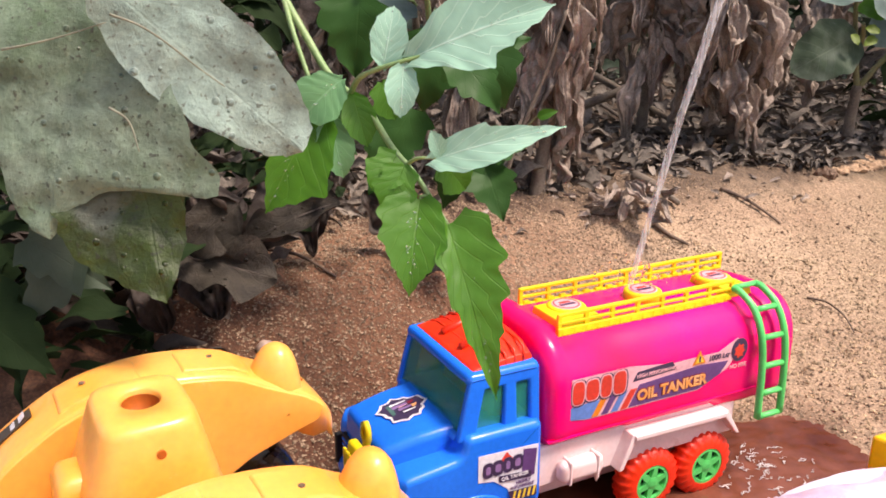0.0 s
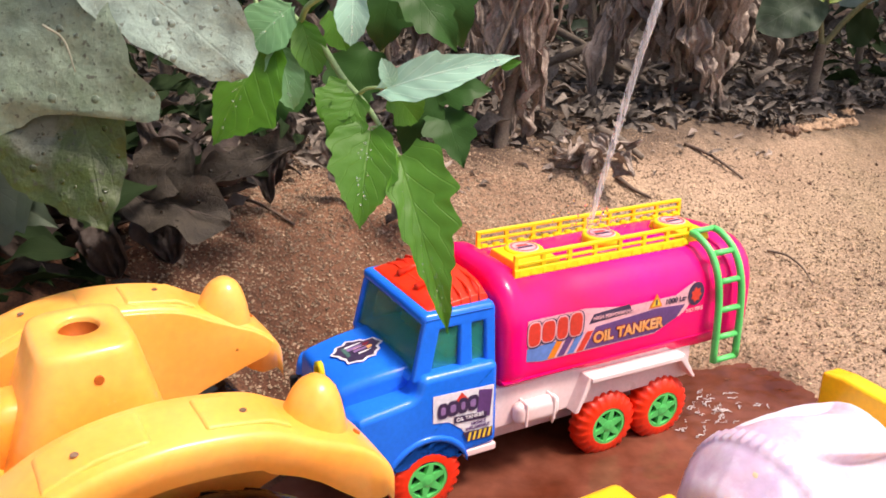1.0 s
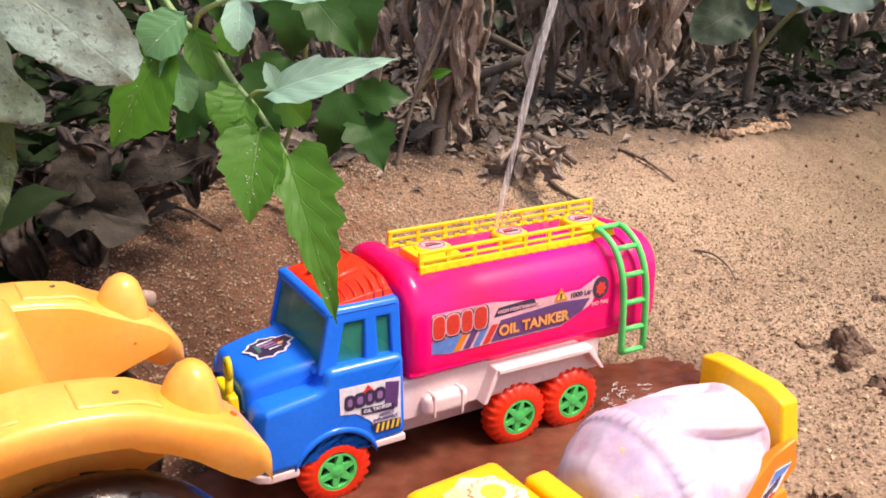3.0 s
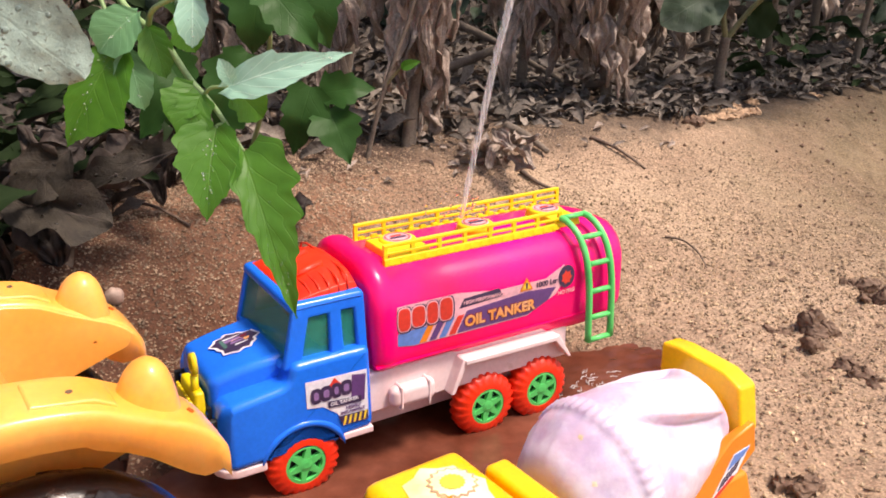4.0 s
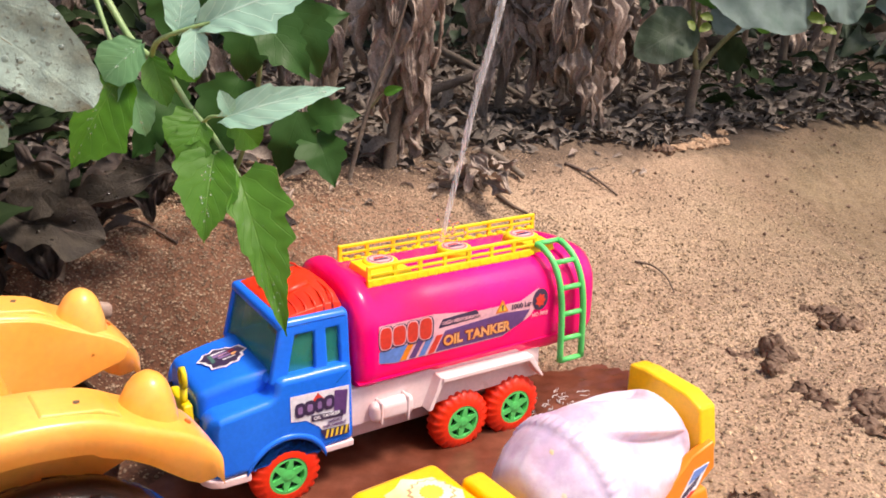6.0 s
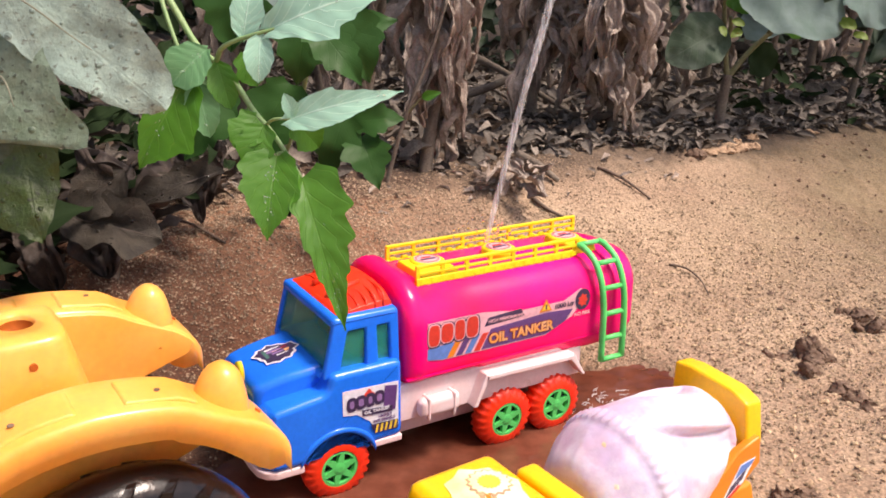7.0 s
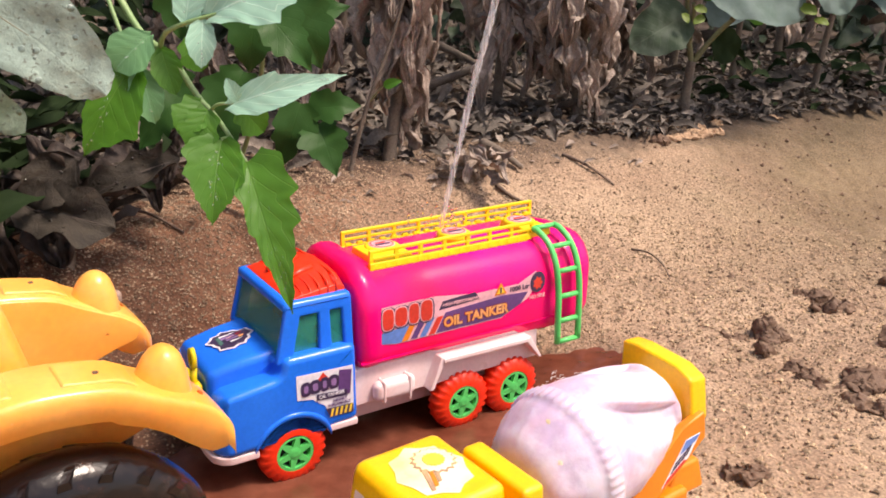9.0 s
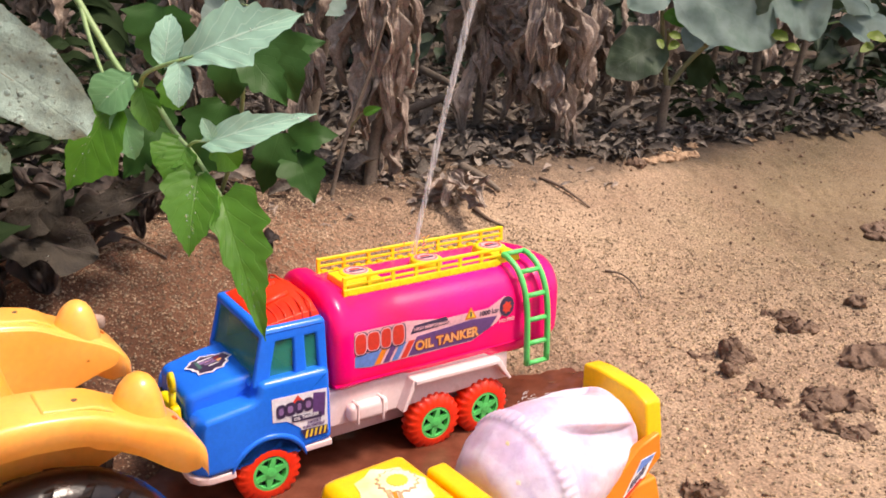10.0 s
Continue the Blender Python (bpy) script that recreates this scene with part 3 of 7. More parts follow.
def leaf_bm(length, width, kind, arch=0.1, cup=0.15, wave=0.04, nu=26, nv=10, seed=0, bm=None, m=None, curl=0.0, sides=None):
    """A leaf along +y from its stalk, its face along +z; arch lifts the middle, cup folds the sides, curl rolls them in."""
    bm = bm or bmesh.new()
    m = m or Matrix()
    uv = bm.loops.layers.uv.verify()
    grid = []
    for i in range(nu + 1):
        u = i / nu
        w = max(lobes(kind, min(max(u, 0.004), 0.999)), 0.012) * width / 2
        row = []
        for j in range(nv + 1):
            v = 2 * j / nv - 1
            if sides:
                w = max(keyed(sides[0 if v < 0 else 1], u), 0.0004) * (1 + 0.05 * noise.noise(Vector((u * 17, seed, 3 * v))))
            x, y = v * w, u * length
            if kind == "keyed":
                # the teeth point on towards the tip, and the blade puckers between its veins
                y += (0.045 * math.sin(math.pi * u) - 0.07 * (1 - u) ** 5) * length * abs(v) ** 1.5
            if kind == "tomato":
                y += (0.05 * math.sin(math.pi * u) - 0.05 * (1 - u) ** 4) * length * abs(v) ** 1.5
                x *= 1 + 0.2 * math.sin(9 * u + seed * 1.7 + (2.1 if v > 0 else 0)) * (1 - u)
            z = arch * length * 4 * u * (1 - u) + cup * w * abs(v) ** 1.3
            q = Vector((x * 40, y * 40, seed * 7.3))
            if kind == "dry":
                q3 = Vector((x * 150, y * 110, seed * 3.1))
                z += 0.10 * width * noise.noise(q3) + 0.055 * width * math.sin(13 * v + 5 * u + seed) * (0.4 + u)
                x += 0.10 * width * noise.noise(q3 + Vector((5, 5, 5)))
                z += 0.06 * width * noise.noise(q3 * 2.6)
                x += 0.05 * width * noise.noise(q3 * 2.3 + Vector((3, 1, 7)))
            if kind == "keyed":
                z += 0.012 * length * (1 - u) * abs(math.sin(math.pi * (6.0 * u - 1.1 * abs(v)))) * (0.35 + abs(v))
            z += wave * width * (noise.noise(q) + 0.7 * abs(v) * math.sin(9 * u + seed) + 0.5 * noise.noise(q * 2.7))
            if curl:
                a = v * curl * (0.6 + 0.5 * noise.noise(Vector((u * 3, seed, 0))))
                r = w / max(abs(curl), 0.2)
                x, z = r * math.sin(a) + 0.15 * w * noise.noise(q * 1.3), z + r * (1 - math.cos(a))
            row.append((bm.verts.new(m @ Vector((x, y, z))), (u, (v + 1) / 2)))
        grid.append(row)
    for i in range(nu):
        for j in range(nv):
            c = (grid[i][j], grid[i][j + 1], grid[i + 1][j + 1], grid[i + 1][j])
            f = bm.faces.new([k[0] for k in c])
            for lp, k in zip(f.loops, c):
                lp[uv].uv = k[1]
    return bm


def aim(base, tip, normal=(0, -1, 0.3)):
    """The pose of a leaf from its stalk to its tip, its face towards normal."""
    b, t, n = Vector(base), Vector(tip), Vector(normal)
    y = (t - b).normalized()
    x = y.cross(n).normalized()
    z = x.cross(y)
    return Matrix.Translation(b) @ Matrix((x, y, z)).transposed().to_4x4()


# ---- the ground ----
TRUCK_X, TRUCK_Y, TRUCK_TURN = -0.0039, 0.4349, 26.5
CU, SU = math.cos(radians(TRUCK_TURN)), math.sin(radians(TRUCK_TURN))


def ground_height(x, y):
    u, v = x * CU + y * SU, -x * SU + y * CU
    left = 0.095 * step(0.43, 0.60, v)
    right = 0.088 * step(0.43, 0.74, v)
    k = step(0.22, 0.52, u)
    h = 0.008 + left * (1 - k) + right * k
    h += 0.02 * step(0.95, 1.25, u) * step(0.45, 0.6, v) * (1 - step(0.62, 0.8, v))
    far = step(1.5, 6, math.hypot(x, y))
    h *= 1 - 0.5 * far
    # the puddle's hollow
    e = math.hypot((u - 0.283) / 0.208, (v - 0.347) / 0.105)
    e += 0.16 * noise.noise(Vector((x * 14, y * 14, 2)))
    h -= 0.014 * (1 - step(0.72, 1.08, e))
    near = 1 - 0.9 * step(1.2, 4, math.hypot(x, y))
    dry = step(0.9, 1.2, e)
    h += near * (0.006 * noise.noise(Vector((x * 9, y * 9, 0))) + dry * 0.0032 * noise.noise(Vector((x * 42, y * 42, 5))) + dry * 0.0030 * noise.noise(Vector((x * 110, y * 110, 9))))
    h += near * dry * 0.0022 * max(0.0, noise.noise(Vector((x * 60, y * 60, 7)))) * 2.2 * step(0.33, 0.50, u) * (1 - step(0.42, 0.6, v))
    return h


def spread(core0, core1, fine, reach):
    out = list(np.arange(core0, core1 + fine / 2, fine))
    s, a = fine, out[-1]
    while a < reach:
        s *= 1.14
        a += s
        out.append(a)
    s, a, low = fine, core0, []
    while a > -reach:
        s *= 1.14
        a -= s
        low.append(a)
    return low[::-1] + out


def build_ground():
    xs, ys = spread(-0.30, 0.72, 0.0042, 300), spread(0.26, 1.10, 0.0042, 300)
    verts = [(x, y, ground_height(x, y)) for y in ys for x in xs]
    n = len(xs)
    faces = [(j * n + i, j * n + i + 1, (j + 1) * n + i + 1, (j + 1) * n + i) for j in range(len(ys) - 1) for i in range(n - 1)]
    me = bpy.data.meshes.new("ground")
    me.from_pydata(verts, [], faces)
    me.polygons.foreach_set("use_smooth", [True] * len(me.polygons))
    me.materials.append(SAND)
    return tagged(new("ground", me), "coarse dry lumpy tan sand, damp, redder by plants, shade painted right", "ground", kind="structure")


build_ground()

bm = bmesh.new()
bmesh.ops.create_grid(bm, x_segments=150, y_segments=100, size=0.5, matrix=pose(0.075, 0.43, 0.0025, 0, 0, TRUCK_TURN) @ Matrix.Diagonal((0.48, 0.30, 1, 1)))
for vert in bm.verts:
    vert.co.z += 0.0005 * noise.noise(vert.co * 60) + 0.0013 * noise.noise(Vector((vert.co.x * 110, vert.co.y * 190, 1))) * step(0.09, 0.18, vert.co.x)
tagged(finish("water", bm, PUDDLE), "shallow muddy brown puddle round the toy truck's wheels", "puddle", kind="structure")


def grains(name, count, seed, box, sizes, mat, label, lift=0.3, spare=0.0):
    """Loose crumbs on the sand, in one mesh."""
    rnd = random.Random(seed)
    verts, faces = [], []
    while len(verts) < count * 6:
        x, y = rnd.uniform(box[0], box[1]), rnd.uniform(box[2], box[3])
        z = ground_height(x, y)
        if z < 0.003:
            continue
        r = rnd.uniform(*sizes) * rnd.random() ** 0.5
        o = len(verts)
        for d in ((1, 0, 0), (0, 1, 0), (-1, 0, 0), (0, -1, 0), (0, 0, 1), (0, 0, -1)):
            k = r * rnd.uniform(0.6, 1.3)
            verts.append((x + d[0] * k + rnd.uniform(-.3, .3) * r, y + d[1] * k, z + r * lift + d[2] * k * 0.8))
        faces += [(o + a, o + b, o + c) for a, b, c in ((0, 1, 4), (1, 2, 4), (2, 3, 4), (3, 0, 4), (1, 0, 5), (2, 1, 5), (3, 2, 5), (0, 3, 5))]
    me = bpy.data.meshes.new(name)
    me.from_pydata(verts, [], faces)
    me.materials.append(mat)
    return tagged(new(name, me), label, "sand", kind="stuff")


grains("sand_grains", 36000, 3, (-0.20, 0.62, 0.40, 0.92), (0.0007, 0.0017), GRAINS, "loose coarse sand grains lying on the ground")
grains("bank_grains", 30000, 33, (-0.16, 0.26, 0.45, 0.80), (0.0007, 0.0018), GRAINS, "coarse loose grains on the damp bank behind the cab")
grains("dark_crumbs", 1700, 8, (0.22, 0.75, 0.34, 0.72), (0.0007, 0.0018), MUD_LUMP, "dark crumbs of soil mixed into the trodden sand")
grains("pale_crumbs", 9500, 14, (0.20, 0.75, 0.34, 0.80), (0.0009, 0.0028), PALE_GRAINS, "pale clumps of coarse trodden sand")
grains("scattered_crumbs", 450, 44, (0.40, 0.95, 0.62, 1.08), (0.0012, 0.0042), MUD_LUMP, "dark crumbs of soil strewn over the smooth sand")
grains("soil_crumbs", 300, 4, (-0.25, 0.8, 0.40, 1.05), (0.0010, 0.0030), MUD_LUMP, "small dark crumbs of soil on the sand")


# ---- the toy oil tanker ----
def section(half, low, high, r_top, r_low, x, n=7):
    """A rounded upright rectangle across the truck at x."""
    ring = []
    for cy, cz, a0, r in ((half - r_low, low + r_low, -90, r_low), (half - r_top, high - r_top, 0, r_top), (-half + r_top, high - r_top, 90, r_top), (-half + r_low, low + r_low, 180, r_low)):
        for k in range(n):
            a = radians(a0 + 90 * k / (n - 1))
            ring.append((x, cy + r * math.cos(a), cz + r * math.sin(a)))
    return ring


def make_wheel(name, x, side, truck):
    """A ribbed red tyre with a five-spoked green rim; side is -1 for the camera's side."""
    w = 0.015
    y0 = side * 0.0375
    bm = bmesh.new()
    R, sides = 0.0187, 72
    prof = [(-w / 2, 0.0105), (-w / 2, 0.0135), (-w / 2 + 0.0012, 0.0165), (-w / 2 + 0.003, R), (0, R + 0.0003), (w / 2 - 0.003, R), (w / 2 - 0.0012, 0.0165), (w / 2, 0.0135), (w / 2, 0.0105)]
    rings = []
    for s, r in prof:
        ring = []
        for k in range(sides):
            a = 2 * math.pi * k / sides
            rr = r - (0.0016 if (r > 0.016 and k % 3 == 0) else 0)
            ring.append((rr * math.cos(a), s, rr * math.sin(a)))
        rings.append(ring)
    tyre = part("wheel", loft(rings + rings[:1], bm, caps=False), RED, truck, "red ribbed tyre with a green spoked rim")
    tyre.location = (x, y0, 0.0195)
    tyre.scale = (1.13, 1.0, 1.13)
    f = side * (w / 2 - 0.001)
    rim = lathe([(f - side * 0.004, 0.0106), (f + side * 0.0006, 0.0106), (f + side * 0.0008, 0.0088), (f - side * 0.001, 0.0084), (f - side * 0.003, 0.0084)], "y", 32, caps=False)
    lathe([(f - side * 0.003, 0.0036), (f + side * 0.0009, 0.0034), (f + side * 0.0014, 0.0016), (f + side * 0.0014, 0.0002)], "y", 16, rim)
    for k in range(6):
        a = 2 * math.pi * (k + 0.3) / 6
        d, e = Vector((math.cos(a), 0, math.sin(a))), Vector((-math.sin(a), 0, math.cos(a)))
        p = [d * 0.002 + e * 0.0022, d * 0.0092 + e * 0.0011, d * 0.0092 - e * 0.0011, d * 0.002 - e * 0.0022]
        loft([[q + Vector((0, f - side * 0.002, 0)) for q in p], [q + Vector((0, f + side * 0.0007, 0)) for q in p]], rim)
    rim_ob = part("rim", rim, GREEN, tyre, "green plastic spoked rim", smooth=False)
    part("hub_back", lathe([(f - side * 0.0045, 0.0001), (f - side * 0.0045, 0.0104), (f - side * 0.003, 0.0104), (f - side * 0.003, 0.0001)], "y", 24), DARK, tyre, smooth=False)
    return tyre


def make_truck():
    t = thing("toy_tanker_truck", pose(TRUCK_X, TRUCK_Y, 0, 0, 0, TRUCK_TURN), "wet toy tanker truck with blue cab and pink tank", "toy truck")
    # tank
    rings = []
    for x, half, low, high in ((0.0445, 0.030, 0.072, 0.112), (0.0450, 0.039, 0.064, 0.122), (0.0475, 0.0440, 0.0600, 0.1255), (0.052, 0.0452, 0.0590, 0.1266), (0.058, 0.0450, 0.0590, 0.1260), (0.062, 0.0440, 0.0590, 0.1202), (0.098, 0.0440, 0.0590, 0.1202), (0.102, 0.0440, 0.0575, 0.1202), (0.165, 0.0440, 0.0570, 0.1200), (0.169, 0.0440, 0.0545, 0.1200), (0.192, 0.0440, 0.0535, 0.1198), (0.2025, 0.0438, 0.0535, 0.1196), (0.2035, 0.0428, 0.0545, 0.1186), (0.2045, 0.0438, 0.0535, 0.1196), (0.219, 0.0432, 0.0545, 0.1190), (0.229, 0.0405, 0.0580, 0.1168), (0.235, 0.0345, 0.0650, 0.1150), (0.237, 0.026, 0.074, 0.106)):
        rings.append(section(half, low, high, min(0.030, half * 0.66), min(0.012, half * 0.3), x))
    tank = part("tank", loft(rings), PINK, t, "glossy pink-red plastic tank")
    part("seam", prism([(0.046, 0.0655), (0.2025, 0.0655), (0.2025, 0.0663), (0.046, 0.0663)], -0.0446, 0.0446), PINK, tank, smooth=False)
    # roof rails: the far one runs on past the ladder
    for y, x0, x1, z, slots in ((-0.0240, 0.0625, 0.1905, 0.1172, 7), (0.0225, 0.0660, 0.2245, 0.1185, 8)):
        tall = 0.0138 if y < 0 else 0.0114
        low = 0.0052 if y < 0 else 0.0014
        rail = part("roof_rail", block(x0, x1, y - 0.0012, y + 0.0012, z + tall - 0.0022, z + tall), YELLOW, t, "yellow plastic roof rail", bevel=0.0005)
        part("foot_plate", block(x0, x1 - (0.005 if y < 0 else 0.0), y - 0.0015, y + 0.0015, z, z + low), YELLOW, rail, bevel=0.0004)
        part("middle_bar", block(x0, x1, y - 0.0011, y + 0.0011, z + tall - 0.0066, z + tall - 0.0050), YELLOW, rail, bevel=0.0003)
        for k in range(slots + 1):
            x = x0 + 0.0012 + k * (x1 - x0 - 0.0024) / slots
            part("post", block(x - 0.0012, x + 0.0012, y - 0.0010, y + 0.0010, z + low, z + tall - 0.0018), YELLOW, rail, smooth=False)
        for k in range(2 * slots + 2):
            x = x0 + 0.005 + k * (x1 - x0 - 0.010) / (2 * slots + 1)
            part("boss", block(x - 0.0026, x + 0.0026, y - 0.0020, y + 0.0010, z + low - 0.0036 if y < 0 else z + 0.0012, z + low - 0.0012 if y < 0 else z + 0.0030, top=(0.0009, 0.0009, 0.0003)), YELLOW, rail, smooth=False)
    for x in (0.0836, 0.1395, 0.1954):
        hatch = part("hatch", lathe([(0.1185, 0.0002), (0.1185, 0.0118), (0.1246, 0.0114), (0.1254, 0.0100), (0.1254, 0.0002)], "z", 32, center=(x, -0.0015, 0)), YELLOW, t, "round yellow filler hatch with a printed disc")
        part("disc", lathe([(0.1255, 0.0001), (0.1255, 0.0088), (0.1258, 0.0086), (0.1258, 0.0001)], "z", 24, center=(x, -0.0015, 0)), PALE_PINK, hatch, smooth=False)
        part("ring_print", lathe([(0.12585, 0.0070), (0.12585, 0.0078), (0.1260, 0.0078), (0.1260, 0.0070), (0.12585, 0.0070)], "z", 24, center=(x, -0.0015, 0), caps=False), INK_RED, hatch, smooth=False)
        part("print_bar", block(x - 0.0052, x + 0.0052, -0.0039, -0.0017, 0.1257, 0.1261), INK, hatch, smooth=False)
        part("print_bar", block(x - 0.0035, x + 0.0035, -0.0005, 0.0015, 0.1257, 0.1261), INK_RED, hatch, smooth=False)
    for x0, x1 in ((0.0660, 0.0950), (0.1850, 0.2070)):
        part("hatch_plate", block(x0, x1, -0.0238, 0.0085, 0.1185, 0.1243, top=(0.001, 0.001, 0.001)), YELLOW, t, "yellow plate under a filler hatch", bevel=0.0008)
    # ladder
    lad = [(0.0012, -0.0505, 0.0478), (0.0005, -0.0500, 0.084), (-0.0005, -0.0470, 0.104), (-0.0015, -0.0400, 0.117), (-0.0028, -0.030, 0.1240), (-0.0040, -0.024, 0.1255)]
    ladder = part("ladder", tube(smooth_path([(0.1940 + a, b, c) for a, b, c in lad]), 0.0022, 8), GREEN, t, "green plastic ladder bent over the tank")
    part("ladder_rail", tube(smooth_path([(0.2125 + a, b, c) for a, b, c in lad]), 0.0022, 8), GREEN, ladder)
    for dx, y, z in ((0.0012, -0.0505, 0.0484), (0.0008, -0.0502, 0.0640), (0.0005, -0.0498, 0.0820), (0.0, -0.0476, 0.1000), (-0.0013, -0.0405, 0.1160), (-0.0040, -0.0245, 0.1255)):
        part("rung", tube([(0.1940 + dx, y, z), (0.2125 + dx, y, z)], 0.0019, 8), GREEN, ladder)
    # chassis
    chassis = part("chassis", block(0.040, 0.186, -0.0400, 0.0400, 0.036, 0.0612), WHITE, t, "dirty white plastic chassis", bevel=0.0015)
    part("axle_beam", block(-0.02, 0.18, -0.020, 0.020, 0.016, 0.036), WHITE, chassis, bevel=0.0015)
    box = part("toolbox", block(0.0540, 0.0836, -0.0475, -0.0385, 0.0378, 0.0512), WHITE, t, "small rounded white side box", bevel=0.0044, segments=5)
    for x in (0.0590, 0.0775):
        part("strap", block(x, x + 0.0020, -0.0480, -0.0384, 0.0370, 0.0520), WHITE, box, bevel=0.0009)
    part("drain", lathe([(0.0330, 0.0006), (0.0350, 0.0011), (0.0385, 0.0012)], "z", 10, center=(0.0800, -0.0440, 0)), WHITE, box)
    far_box = part("toolbox", block(0.0555, 0.0835, 0.0385, 0.0475, 0.0375, 0.0515), WHITE, t, bevel=0.002)
    for s in (-1, 1):
        prof = [(0.0925, 0.037), (0.0955, 0.037), (0.1040, 0.0548), (0.1700, 0.0538), (0.1815, 0.0395), (0.1840, 0.0395), (0.1730, 0.0575), (0.1012, 0.0588)]
        mg = part("mudguard", prism(prof, s * 0.030, s * 0.0485), WHITE, t, "white plastic mudguard over the rear wheels", bevel=0.0008)
        part("lip", prism([(0.1025, 0.0552), (0.1715, 0.0540), (0.1715, 0.0568), (0.1025, 0.0580)], s * 0.0485, s * 0.0497), WHITE, mg, bevel=0.0004)
    for x in (0.0, 0.1215, 0.1635):
        for s in (-1, 1):
            make_wheel("wheel", x, s, t)
        part("axle", lathe([(-0.032, 0.002), (0.032, 0.002)], "y", 10, center=(x, 0, 0.0195)), WHITE, t)
    # cab
    arch = [(0.0196 * math.cos(radians(a)), 0.0198 + 0.0196 * math.sin(radians(a))) for a in range(18, 163, 18)]
    prof = [(-0.0455, 0.0275), (-0.0475, 0.034), (-0.0472, 0.0400), (-0.0445, 0.0425), (-0.0440, 0.0600), (-0.0400, 0.0660), (-0.0060, 0.0705), (-0.0040, 0.0815), (0.0425, 0.0815), (0.0430, 0.0310), (0.0225, 0.0295)] + arch + [(-0.0225, 0.0285)]
    body = soft_prism(prof, -0.0447, 0.0447, 0.0042, 0.0045)
    bmesh.ops.bisect_plane(body, geom=body.verts[:] + body.edges[:] + body.faces[:], plane_co=(-0.038, 0, 0), plane_no=(1, 0, 0))
    for vert in body.verts:
        if vert.co.x < -0.038:
            vert.co.y *= 1 - 0.20 * ((-0.038 - vert.co.x) / 0.0095)
    cab = part("cab", body, BLUE, t, "shiny blue plastic cab")
    cab.modifiers.new("normals", "WEIGHTED_NORMAL")
    hood = soft_prism([(-0.0450, 0.050), (-0.0440, 0.0758), (-0.0250, 0.0800), (0.004, 0.0836), (0.006, 0.050)], -0.0312, 0.0312, 0.0050, 0.0050)
    for vert in hood.verts:
        vert.co.y *= 1 - 0.13 * min(1, max(0, -vert.co.x / 0.044))
    part("bonnet", hood, BLUE, cab)
    for s in (-1, 1):
        rings = []
        for k in range(25):
            f = k / 24
            a = radians(12 + 152 * f)
            rr = 0.0021 * min(1.0, (min(f, 1 - f) * 5 + 0.02) ** 0.5)
            c = Vector((math.cos(a), 0, math.sin(a)))
            o = Vector((0, s * 0.0440, 0.0198)) + c * 0.0250
            rings.append([o + rr * (math.cos(b) * c + math.sin(b) * Vector((0, 1, 0))) for b in (2 * math.pi * q / 10 for q in range(10))])
        part("arch_flare", loft(rings), BLUE, cab)
    # upper cab: one moulded shell with window openings, roof and panes
    def cab_side(s):
        rows = ((0.0770, (-0.0072, 0.0030, 0.0205, 0.0288, 0.0370, 0.0430)), (0.0800, (-0.0065, 0.0038, 0.0205, 0.0288, 0.0370, 0.0430)), (0.1040, (-0.0008, 0.0095, 0.0210, 0.0284, 0.0362, 0.0428)), (0.1120, (0.0012, 0.0108, 0.0212, 0.0282, 0.0358, 0.0426)))
        bm = bmesh.new()
        lay = []
        for depth in (0.0404, 0.0360):
            lay.append([[bm.verts.new((x, s * (depth - 0.05 * (z - 0.077)), z)) for x in xs] for z, xs in rows])
        out, inn = lay
        holes = {(1, 1), (1, 3)}
        solid = lambda r, c: 0 <= r < 3 and 0 <= c < 5 and (r, c) not in holes
        for r in range(3):
            for c in range(5):
                if not solid(r, c):
                    continue
                ring = ((r, c), (r, c + 1), (r + 1, c + 1), (r + 1, c))
                bm.faces.new([out[a][b] for a, b in ring])
                bm.faces.new([inn[a][b] for a, b in ring][::-1])
                for (p, q), near in zip(((ring[0], ring[1]), (ring[1], ring[2]), (ring[2], ring[3]), (ring[3], ring[0])), ((r - 1, c), (r, c + 1), (r + 1, c), (r, c - 1))):
                    if not solid(*near):
                        bm.faces.new((out[p[0]][p[1]], inn[p[0]][p[1]], inn[q[0]][q[1]], out[q[0]][q[1]]))
        bmesh.ops.recalc_face_normals(bm, faces=bm.faces)
        return part("cab_side", bm, BLUE, cab, bevel=0.0016, segments=4)
    for s in (-1, 1):
        cab_side(s)
        part("side_window", prism([(0.0, 0.078), (0.040, 0.078), (0.039, 0.106), (0.006, 0.106)], s * 0.0372, s * 0.0364), WINDOW, cab, "translucent green window", smooth=False).visible_shadow = False
        part("window_ledge", block(0.0045, 0.0200, s * 0.0380 - 0.0012, s * 0.0380 + 0.0012, 0.0798, 0.0810), WINDOW, cab, smooth=False)
        part("window_ledge", block(0.0290, 0.0365, s * 0.0380 - 0.0012, s * 0.0380 + 0.0012, 0.0798, 0.0810), WINDOW, cab, smooth=False)
    part("roof", soft_prism([(-0.0010, 0.1075), (0.0000, 0.1135), (0.0427, 0.1135), (0.0429, 0.1075)], -0.0390, 0.0390, 0.0034, 0.003), BLUE, cab)
    part("back_wall", block(0.0390, 0.0422, -0.0352, 0.0352, 0.080, 0.109), BLUE, cab)
    part("windscreen", prism([(-0.0052, 0.0785), (-0.0040, 0.0785), (0.0028, 0.1085), (0.0016, 0.1085)], -0.0358, 0.0358), WINDOW, cab, "translucent green windscreen", smooth=False).visible_shadow = False
